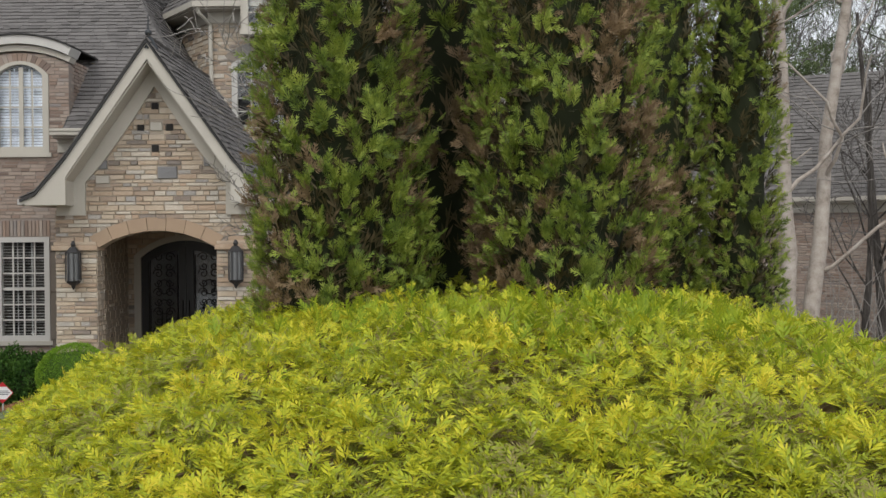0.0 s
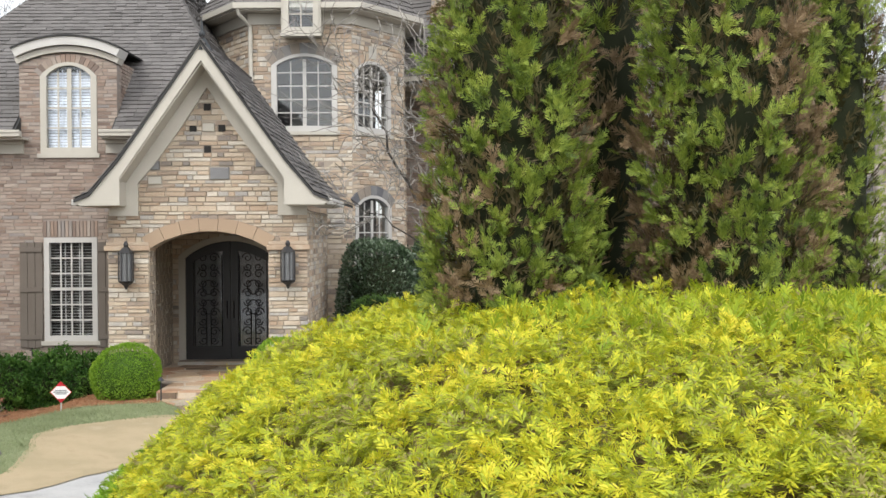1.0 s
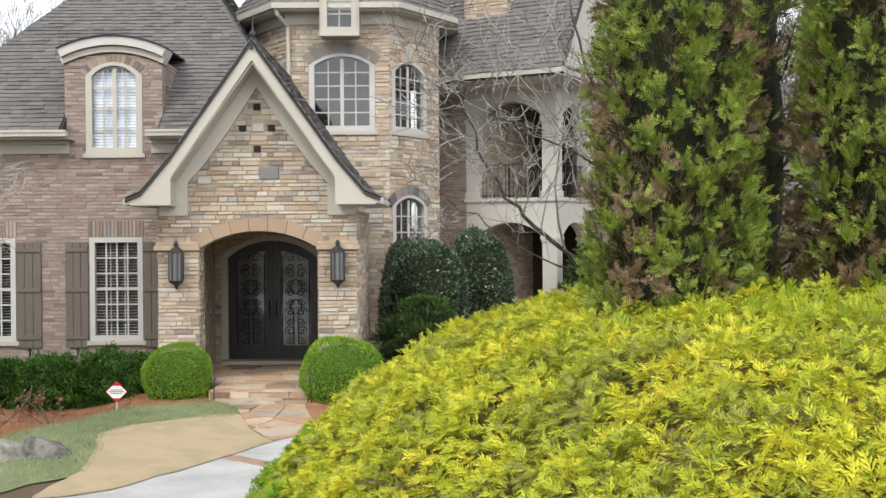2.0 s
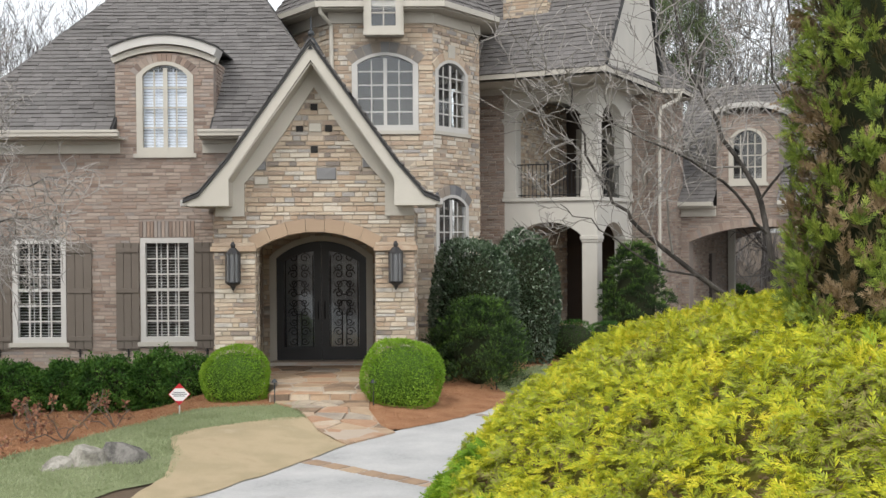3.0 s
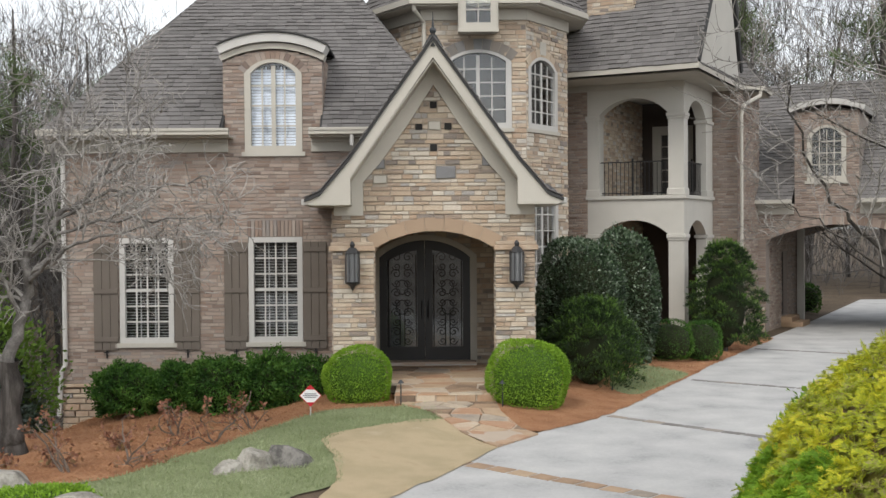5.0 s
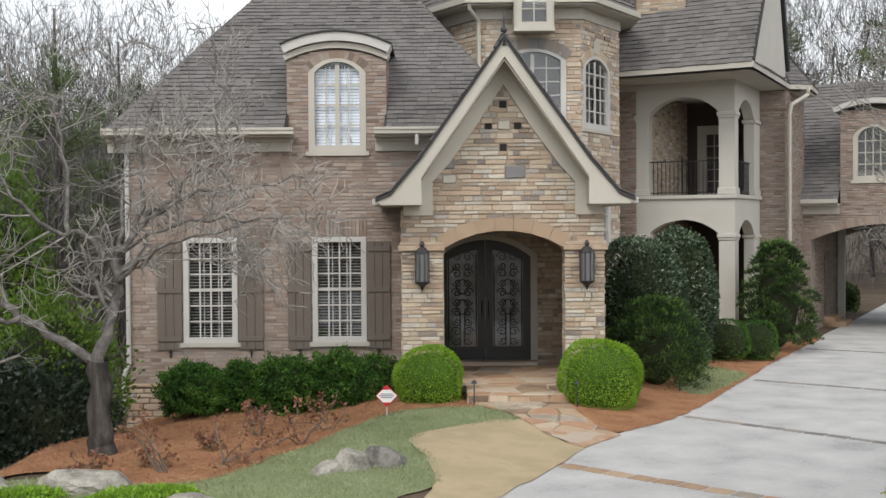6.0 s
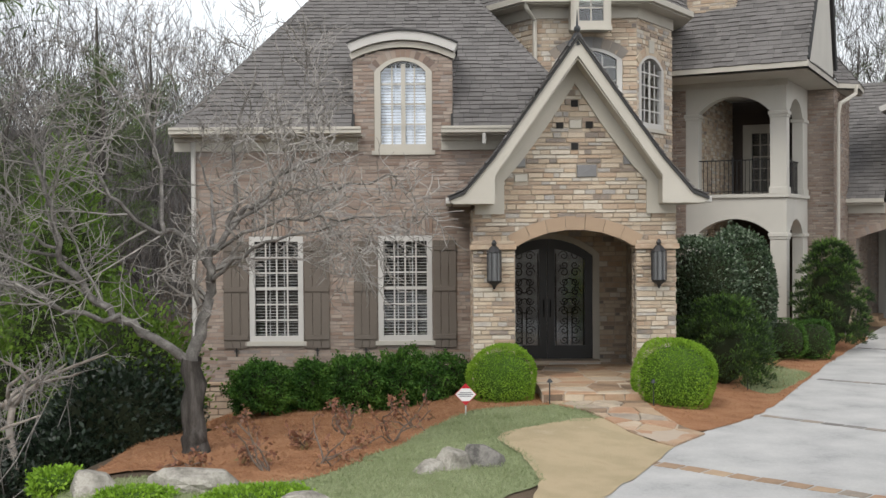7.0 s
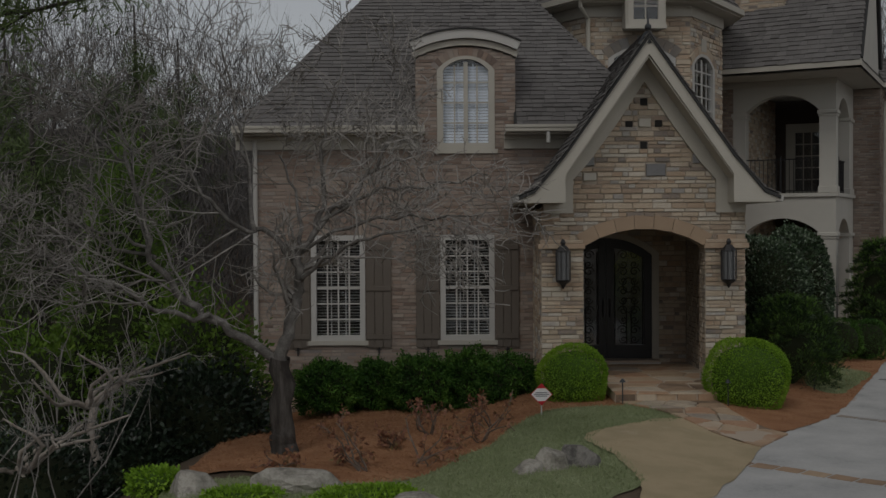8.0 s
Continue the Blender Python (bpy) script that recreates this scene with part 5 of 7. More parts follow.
stone_face(carriage, mG @ pose(-0.02, -0.05, 0), 0.5, -0.3, 0.8, [], [], M_stone_far, (0.09, 0.15), (0.16, 0.4), M_mortar, "pier_base", 0.05)
# eave, broken by the dormer
DL, DR = 1.4, 3.32
for a, b in ((-0.1, DL - 0.02), (DR + 0.02, 9.7)):
    bm = boxes((a, b, -0.5, -0.36, 4.05, 4.18), (a, b, -0.36, 0.0, 3.98, 4.05), (a, b, -0.08, -0.035, 3.72, 3.98), bevel=0.008)
    bm.transform(mG)
    part("gutter", bm, M_trim, carriage)
bm = bmesh.new()
roof_pl = [mG @ Vector(p) for p in ((-0.4, -0.46, 4.16), (DL, -0.46, 4.16), (DL, 0.2, 4.75), (DR, 0.2, 4.75), (DR, -0.46, 4.16), (9.7, -0.46, 4.16), (9.7, 4.0, 8.1), (-0.4, 4.0, 8.1))]
bm.faces.new([bm.verts.new(p) for p in roof_pl])
bm.faces.new([bm.verts.new(mG @ Vector(p)) for p in ((-0.4, 4.0, 8.1), (9.7, 4.0, 8.1), (9.7, 7.0, 4.1), (-0.4, 7.0, 4.1))])
part("roof_deck", bm, M_roof_edge, carriage)
v, f = shingles([tuple(p) for p in roof_pl], rng, 0.18)
tagged(piece("shingle", v, f, M_shingle, carriage), kind="stuff")
dw = (1.78, 2.94, 4.75, 6.1, 0.36)
mC = mG @ pose(DL, 0, 0)
stone_face(carriage, mC, DR - DL, 4.05, 6.9, [(dw[0] - DL, dw[1] - DL, *dw[2:])], [], *BRICKS, "dormer_face")
window(carriage, mG, *dw, 4, 4, mat=M_trim, frame_w=0.14, mid=False)
inn, out = arc_band(DL - 0.14, DR + 0.14, 6.86, 0.24, 0.16, 14)
part("dormer_cornice", slab(inn + out[::-1], [], -0.2, 2.8, mG), M_white, carriage)
part("dormer_body", slab(arch(DL + 0.02, DR - 0.02, 4.1, 6.85, 0.2), [arch(DL + 0.2, DR - 0.2, 4.12, 6.7, 0.15)], 0.3, 2.6, mG), M_brick_mortar, carriage)

# ---- plants ----
nr = np.random.default_rng(11)
SPRAYS = [spray(2, 0.42, 0.25, 0.04, nr) for _ in range(3)]
FINE = [spray(3, 0.62, 0.6, 0.06, nr) for _ in range(3)]
TUFT = [spray(3, 0.5, 0.12, 0.04, nr) for _ in range(3)]


def dome_points(n, nrg, z_low=-0.2):
    """Even points on a unit sphere above z_low."""
    z = nrg.uniform(z_low, 1, n)
    a = nrg.uniform(0, 2 * np.pi, n)
    r = np.sqrt(np.maximum(0, 1 - z * z))
    return np.stack([r * np.cos(a), r * np.sin(a), z], 1)


def lumps(p, freq, amp, seed=0):
    """A gentle swelling of a surface, point by point."""
    return amp * (np.sin(p[:, 0] * freq + seed) * np.sin(p[:, 1] * freq * 1.1 + seed * 2.1) + 0.6 * np.sin(p[:, 2] * freq * 1.3 + p[:, 0] * freq * 0.6 + seed))


# Solid fill; the shade inside the plant is put into its colour.
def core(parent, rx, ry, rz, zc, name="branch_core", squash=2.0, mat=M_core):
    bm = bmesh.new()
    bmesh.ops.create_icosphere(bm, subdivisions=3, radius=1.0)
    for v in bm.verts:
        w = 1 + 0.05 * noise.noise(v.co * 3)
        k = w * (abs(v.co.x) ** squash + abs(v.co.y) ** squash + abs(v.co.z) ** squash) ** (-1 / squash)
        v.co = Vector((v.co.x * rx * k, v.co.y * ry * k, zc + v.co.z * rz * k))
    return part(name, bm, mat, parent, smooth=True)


def padded_conifer(name, x, y, r, h, label, seed, pads=26, per=420, leaf=0.12, peak=1.0, top=M_yew_tip, z=0.05, heart=0.5):
    """A dark bushy conifer: tiers of flat tufted pads round a shaded core, with paler growing tips."""
    g = np.random.default_rng(seed)
    sh = thing(name, (x, y, z), label, "shrub")
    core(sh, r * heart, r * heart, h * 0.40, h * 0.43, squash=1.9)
    v, f = tubes([[((0, 0, -0.1), 0.07), ((0, 0, h * 0.8), 0.03)]], 7)
    piece("stem", v, f, M_bark, sh)
    for name_, mat, share, lift in (("sprays", M_yew, 0.8, 0.0), ("tip_sprays", top, 0.2, 0.05)):
        P, W, N = [], [], []
        gg = np.random.default_rng(seed + 5)
        for k in range(pads):
            t = (k + 0.5) / pads
            zc = h * (0.06 + 0.88 * t)
            rad = r * (1 - t ** (1.6 * peak)) ** 0.55 * gg.uniform(0.62, 1.0)
            a = k * 2.4 + gg.normal(0, 0.3)
            c = np.array([rad * math.cos(a), rad * math.sin(a), zc])
            m = int(per * share)
            d = unit(g.normal(0, 1, (m, 3)))
            d[:, 2] = np.abs(d[:, 2]) * 0.9 - 0.25 + (0.3 if lift else 0)
            size = r * 0.27 * (1.1 - 0.35 * t)
            out = np.array([math.cos(a), math.sin(a), 0.0])
            p = c + d * np.array([size * 1.15, size * 1.15, size * 0.75]) * g.uniform(0.55, 1.0, (m, 1)) + out * size * 0.3
            p[:, 2] += lift
            P.append(p)
            W.append(unit(d + out * 0.35 + np.array([0, 0, 0.55]) + g.normal(0, 0.3, (m, 3))))
            N.append(d)
        P, W, N = np.concatenate(P), np.concatenate(W), np.concatenate(N)
        P[:, 2] = np.maximum(P[:, 2], 0.03)
        ax, ay, az = axes(W, g, 0.6, face=N)
        scatter(name_, *SPRAYS[0], P, ax, ay, az, g.uniform(0.6, 1.2, len(P)) * leaf, mat, sh)
    return sh


def shrub(name, x, y, r, h, mat, label, category, n=5000, leaf=0.035, group="", rough=0.05, seed=1, ry=None, power=2.6, tip=0.5, z=None, low=-0.75, lump=0.05, freq=4.0, tpl=None):
    """A clipped or loose evergreen: a shaded core with leaves over its rounded form."""
    g = np.random.default_rng(seed)
    sh = thing(name, (x, y, ground_z(x, y) if z is None else z), label, category, group)
    ry = ry or r
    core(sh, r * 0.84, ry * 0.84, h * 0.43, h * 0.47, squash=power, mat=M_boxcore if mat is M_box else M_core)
    v, f = tubes([[((0, 0, -0.1), 0.05), ((0, 0, h * 0.3), 0.04)]], 6)
    piece("stem", v, f, M_bark, sh)
    d = dome_points(n, g, low)
    k = (np.abs(d[:, 0]) ** power + np.abs(d[:, 1]) ** power + np.abs(d[:, 2]) ** power) ** (-1 / power)
    p = d * k[:, None]
    sc = np.array([r, ry, h * 0.52])
    q = p * sc * (1 + lumps(p, freq, lump, seed)[:, None] + g.normal(0, rough, (n, 1)))
    q[:, 2] += h * 0.48
    q[:, 2] = np.maximum(q[:, 2], 0.02)
    way = unit(p * np.array([1, 1, 1.2]) + g.normal(0, tip, (n, 3)))
    ax, ay, az = axes(way, g, 0.7, face=p)
    scatter("leaves", *(tpl or LEAF), q - ay * leaf * 0.4, ax, ay, az, g.uniform(0.7, 1.3, n) * leaf, mat, sh)
    return sh


# golden thread-leaf mound beside the drive
BX, BY, BA, BB, BC, BN, BM = 0.32, 7.08, 3.75, 6.40, 2.79, 2.444, 2.557


def mound_z(x, y):
    t = np.clip((y - 4.1) / 3.4, 0, 1)
    a = np.where(x < BX, 3.0 + (BA - 3.0) * t * t * (3 - 2 * t) - 0.17 * np.clip(y - 8.5, 0, 5), 3.65)
    q = np.abs((x - BX) / a) ** BM + np.abs((y - BY) / BB) ** BM
    z = BC * np.maximum(1 - q, 0.0) ** (1 / BN)
    t = np.clip((y - 1.7 - 0.17 * (x - 0.3) ** 2) / 1.2, 0, 1)
    return z * t * t * (3 - 2 * t)


mound = thing("golden_cypress_shrub", (BX, BY, 0), "large mounded golden thread-leaf cypress shrub by the drive", "shrub")
# Sheet under the sprays, coloured dark for the shade in the gaps.
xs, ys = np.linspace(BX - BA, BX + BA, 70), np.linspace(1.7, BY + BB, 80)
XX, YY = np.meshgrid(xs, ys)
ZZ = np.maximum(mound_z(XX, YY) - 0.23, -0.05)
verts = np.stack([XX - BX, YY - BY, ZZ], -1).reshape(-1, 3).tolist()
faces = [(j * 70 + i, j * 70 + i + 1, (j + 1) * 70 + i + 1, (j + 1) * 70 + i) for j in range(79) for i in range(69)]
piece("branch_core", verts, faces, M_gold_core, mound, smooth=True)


def mound_layer(name, n, per, mat, sink, size, seed, tpl, spread, reach, west=99.0):
    """Tufts of drooping thread-like sprays over the mound: n tufts of 'per' sprays."""
    g = np.random.default_rng(seed)
    x, y = g.uniform(BX - BA, min(BX + BA, west + 0.15), n * 12), g.uniform(2.2, BY + BB * 0.75, n * 12)
    z = mound_z(x, y)
    e = 0.03
    nx, ny = -(mound_z(x + e, y) - z) / e, -(mound_z(x, y + e) - z) / e
    steep = np.minimum(np.sqrt(1 + nx * nx + ny * ny), 3.2)
    near = np.where(y < 3.9, 1.7, 1.0) * np.where(y < 5.6, 1.0, np.where(y < 8, 0.6, 0.25)) * np.where(x > 2.2, 0.35, 1.0)
    near = np.where((x < -0.6) & (y < 10.0), 1.25, near)
    keep = (z > 0.5) & (x < west + 0.12 * np.sin(y * 5)) & (g.uniform(0, 1, n * 12) < steep / 3.2 * near)
    x, y, z, nx, ny = (np.repeat(a[keep][:n], per) for a in (x, y, z, nx, ny))
    m = len(x)
    nrm = unit(np.stack([nx, ny, np.ones(m)], 1))
    out = np.stack([nx, ny, np.zeros(m)], 1) / np.maximum(1, np.hypot(nx, ny))[:, None]
    lump = 0.05 * np.sin(x * 7.1 + 1.3 * np.sin(y * 5.3)) * np.sin(y * 6.7 + 1.1 * np.sin(x * 4.7))
    lean = np.repeat(g.normal(0, 0.35, (m // per, 3)), per, 0)
    push = np.repeat(g.uniform(-0.04, 0.05, m // per), per)
    a = g.uniform(0, 2 * np.pi, m)
    side = np.stack([np.cos(a), np.sin(a), np.zeros(m)], 1)
    way = unit(side * g.uniform(0.2, 1, (m, 1)) * spread + out * 1.0 + lean + nrm * g.uniform(0.25, 1.0, (m, 1)))
    p = np.stack([x - BX, y - BY, z], 1) + nrm * (lump + push - sink)[:, None] + way * g.uniform(0, reach, (m, 1))
    ax, ay, az = axes(way, g, 0.35, face=nrm)
    scatter(name, *tpl, p, ax, ay, az, g.uniform(0.6, 1.25, m) * size, mat, mound)


for i in range(3):
    mound_layer("sprays", 4700, 6, M_golden, 0.02, 0.068, 20 + i, FINE[i], 1.1, 0.06)
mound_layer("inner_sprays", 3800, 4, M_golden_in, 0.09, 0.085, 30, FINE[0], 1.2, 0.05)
mound_layer("flank_sprays", 1200, 7, M_flank, -0.02, 0.075, 33, FINE[1], 1.1, 0.07, -2.98)
mound_layer("dead_foliage", 2000, 4, M_cypress_brown, 0.15, 0.11, 34, FINE[2], 1.3, 0.05)

# upright greener shoots along the crest
g = np.random.default_rng(37)
m = 800
x, y = g.normal(0.85, 0.75, m), g.normal(5.55, 0.45, m)
p = np.stack([x - BX, y - BY, mound_z(x, y) + g.uniform(-0.04, 0.08, m)], 1)
way = unit(g.normal(0, 0.45, (m, 3)) + np.array([0, 0, 1.0]))
ax, ay, az = axes(way, g)
scatter("shoot_sprays", *FINE[1], p, ax, ay, az, g.uniform(0.06, 0.12, m), M_shoot, mound)


def column_tree(x, y, r, h, seed, n=9000, label="tall columnar evergreen cypress with browning sprays", size=0.088, brown=0.22, low=0.5):
    """A narrow upright conifer: trunk, shaded core, and upright feathery sprays in lumps."""
    g = np.random.default_rng(seed)
    tr = thing("columnar_cypress", (x, y, 0), label, "tree", "columnar cypresses")
    v, f = tubes([[((0, 0, 0), 0.09), ((0, 0, h * 0.6), 0.05), ((0, 0, h * 0.97), 0.01)]], 7)
    piece("trunk", v, f, M_bark, tr)

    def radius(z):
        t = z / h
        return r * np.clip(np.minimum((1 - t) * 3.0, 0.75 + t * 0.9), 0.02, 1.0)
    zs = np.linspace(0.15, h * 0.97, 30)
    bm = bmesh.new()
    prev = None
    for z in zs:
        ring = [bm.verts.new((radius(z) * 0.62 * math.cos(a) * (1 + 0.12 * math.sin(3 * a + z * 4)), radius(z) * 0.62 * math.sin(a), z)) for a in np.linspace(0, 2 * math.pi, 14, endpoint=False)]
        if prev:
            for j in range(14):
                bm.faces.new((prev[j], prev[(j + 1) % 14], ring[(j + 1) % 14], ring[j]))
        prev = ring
    # Dark core: the shade between the sprays is in its colour.
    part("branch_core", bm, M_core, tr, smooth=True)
    per = 22
    nc = n // per
    n = nc * per
    zc = low + (h - low) * ((np.arange(nc) + g.uniform(0, 1, nc)) / nc) ** 1.55
    ac = np.arange(nc) * 2.39996 + g.normal(0, 0.22, nc)
    rc = radius(zc) * (g.uniform(0.79, 0.99, nc) + 0.07 * np.sin(ac * 4 + zc * 4.1 + seed) * np.sin(zc * 6.5 + ac * 2))
    z, a, rr = (np.repeat(q, per) for q in (zc, ac, rc))
    out = np.stack([np.cos(a), np.sin(a), np.zeros(n)], 1)
    lump = np.repeat(rc / radius(zc) - 0.85, per)
    lean = np.repeat(g.normal(0, 0.25, (nc, 3)), per, 0)
    way = unit(out * 0.62 + lean + np.array([0, 0, 0.72]) + g.normal(0, 0.42, (n, 3)))
    p = out * rr[:, None]
    p[:, 2] = z
    p = p + way * g.uniform(0.0, size * 1.25, (n, 1)) + g.normal(0, size * 0.16, (n, 3))
    ax, ay, az = axes(way, g, 0.5, face=out)
    patch = np.sin(a * 2 + z * 1.7 + seed * 1.3) + 0.7 * np.sin(a * 5 - z * 4.1) + np.repeat(g.normal(0, 0.6, nc), per) + g.normal(0, 0.25, n) + (lump < 0) * 0.5
    dead = patch > np.quantile(patch, 1 - brown)
    sz = g.uniform(0.7, 1.3, n) * size
    for nm, mk, mat in (("sprays", ~dead, M_cypress), ("dead_sprays", dead, M_cypress_brown)):
        for i in range(3):
            s = np.flatnonzero(mk)[i::3]
            scatter(nm, *TUFT[i], (p - ay * size * 0.4)[s], ax[s], ay[s], az[s], sz[s], mat, tr)
    # dead twigs inside, seen through the gaps; their brown is darkened for inner shade
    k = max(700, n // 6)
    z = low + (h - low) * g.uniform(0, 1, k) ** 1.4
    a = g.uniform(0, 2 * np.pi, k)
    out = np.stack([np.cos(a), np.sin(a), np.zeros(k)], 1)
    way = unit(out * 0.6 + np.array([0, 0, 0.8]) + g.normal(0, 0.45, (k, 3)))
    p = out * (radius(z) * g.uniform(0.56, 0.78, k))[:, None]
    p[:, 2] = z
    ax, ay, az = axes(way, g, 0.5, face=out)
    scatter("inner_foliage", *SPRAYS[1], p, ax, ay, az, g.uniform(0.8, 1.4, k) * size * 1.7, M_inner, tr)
    return tr


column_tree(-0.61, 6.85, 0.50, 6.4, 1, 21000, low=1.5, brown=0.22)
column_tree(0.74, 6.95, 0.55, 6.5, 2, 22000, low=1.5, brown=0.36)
# Added tree: its dark colour stands for the shade between its neighbours.
column_tree(0.02, 8.1, 0.60, 7.6, 3, 4000, "thin dark columnar evergreen added to fill the shaded gap between two fuller ones", brown=0.5, low=1.3, size=0.13)
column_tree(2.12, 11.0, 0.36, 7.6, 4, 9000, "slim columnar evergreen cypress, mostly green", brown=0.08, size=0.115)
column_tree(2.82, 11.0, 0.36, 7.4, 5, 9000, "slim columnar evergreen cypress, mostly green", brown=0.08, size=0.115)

# clipped boxwoods, hedge and other evergreens before the house
shrub("boxwood_ball", -7.0, 21.75, 0.63, 1.15, M_box, "bright green clipped boxwood ball beside the porch steps", "shrub", 14000, 0.034, "porch boxwoods", 0.02, 41, z=0.0, power=2.3)
shrub("boxwood_ball", -3.86, 21.35, 0.74, 1.36, M_box, "large bright green clipped boxwood ball beside the path", "shrub", 18000, 0.034, "porch boxwoods", 0.02, 42, z=-0.06, power=2.25)
for i, (x, y, r, h) in enumerate(((-11.7, 23.2, 0.62, 1.0), (-10.75, 23.5, 0.5, 0.98), (-9.85, 23.2, 0.64, 1.1), (-8.9, 23.45, 0.56, 1.16), (-8.15, 23.2, 0.62, 1.06))):
    shrub("hedge_shrub", x, y, r, h, M_hedge, "loosely clipped dark green shrub in the foundation hedge", "shrub", 12000, 0.058, "foundation hedge", 0.075, 50 + i, lump=0.17, freq=8.0, z=-0.32, power=2.0, tip=0.65)
shrub("holly_shrub", -2.38, 25.7, 0.92, 3.02, M_holly, "large glossy dark green rounded holly beside the porch", "shrub", 20000, 0.07, "", 0.025, 61, power=2.6, z=0.05)
shrub("holly_shrub", -1.05, 27.8, 0.78, 3.22, M_holly, "tall glossy dark green rounded holly before the loggia", "shrub", 15000, 0.075, "", 0.025, 62, power=2.6, z=0.05)
padded_conifer("plum_yew", -2.35, 24.0, 1.0, 1.85, "dark spreading conifer shrub with bushy tips", 63, 84, 220, 0.10, 1.6)
shrub("boxwood_ball", 0.12, 28.5, 0.62, 0.98, M_hedge, "small dark green clipped boxwood along the drive", "shrub", 4000, 0.04, "drive boxwoods", 0.03, 64)
shrub("boxwood_ball", 1.05, 28.95, 0.5, 0.98, M_hedge, "small dark green clipped boxwood along the drive", "shrub", 4000, 0.04, "drive boxwoods", 0.03, 65)
padded_conifer("dark_conifer", 2.15, 30.9, 0.85, 3.0, "tall dark bushy conifer by the loggia", 66, 80, 230, 0.12, 1.7, heart=0.62)
shrub("green_cypress_shrub", -2.0, 9.8, 0.6, 1.9, M_box, "bright green feathery shrub against the golden mound", "shrub", 7000, 0.06, "", 0.08, 67, lump=0.12, freq=6.0)
RTX, RTY = 0.6, 12.8     # foot of the tree beside the drive

# ---- bare trees ----
def grow(name, at, lines, label, category, depth, rngs, mat=M_twig, group="", count=(3, 5), ratio=0.6, spread=0.85, lift=0.12, least=0.004, trunk_mat=M_bark, wander=0.16, coarse=False, limb_mat=None):
    """A bare tree: lines are its trunk and main limbs (lists of point and radius), from which twigs branch."""
    tr = thing(name, at, label, category, group)
    big, twigs = [], []
    for i, ln in enumerate(lines):
        big.append(ln)
        if i:
            out = []
            branch_out(ln, rngs, depth, out, count, ratio, spread, lift, wander, 0.5, 0.3, least)
            twigs += [q for _, q in out]
    v, f = tubes(big[:1], 10)
    piece("trunk", v, f, trunk_mat, tr, smooth=True)
    for ln in big[1:]:
        v, f = tubes([ln], 7)
        piece("limb", v, f, limb_mat or trunk_mat, tr, smooth=True)
    if coarse:
        twigs = [[q[0], q[len(q) // 2], q[-1]] for q in twigs]
    v, f = tubes(twigs, 4)
    tagged(piece("twig", v, f, mat, tr), kind="stuff")
    return tr


def smooth_line(pts, r0, r1, wob=0.02, rngs=None, cuts=4):
    """A limb through a few points, rounded and a little crooked."""
    pts = [Vector(p) for p in pts]
    out = []
    n = len(pts)
    for i in range(n - 1):
        p0, p1, p2, p3 = pts[max(0, i - 1)], pts[i], pts[i + 1], pts[min(n - 1, i + 2)]
        for k in range(cuts):
            t = k / cuts
            out.append(0.5 * ((2 * p1) + (p2 - p0) * t + (2 * p0 - 5 * p1 + 4 * p2 - p3) * t * t + (3 * p1 - p0 - 3 * p2 + p3) * t ** 3))
    out.append(pts[-1])
    m = len(out) - 1
    return [(p + Vector((rngs.gauss(0, wob), rngs.gauss(0, wob), rngs.gauss(0, wob))) * (1 if 0 < i < m else 0), r0 + (r1 - r0) * i / m) for i, p in enumerate(out)]


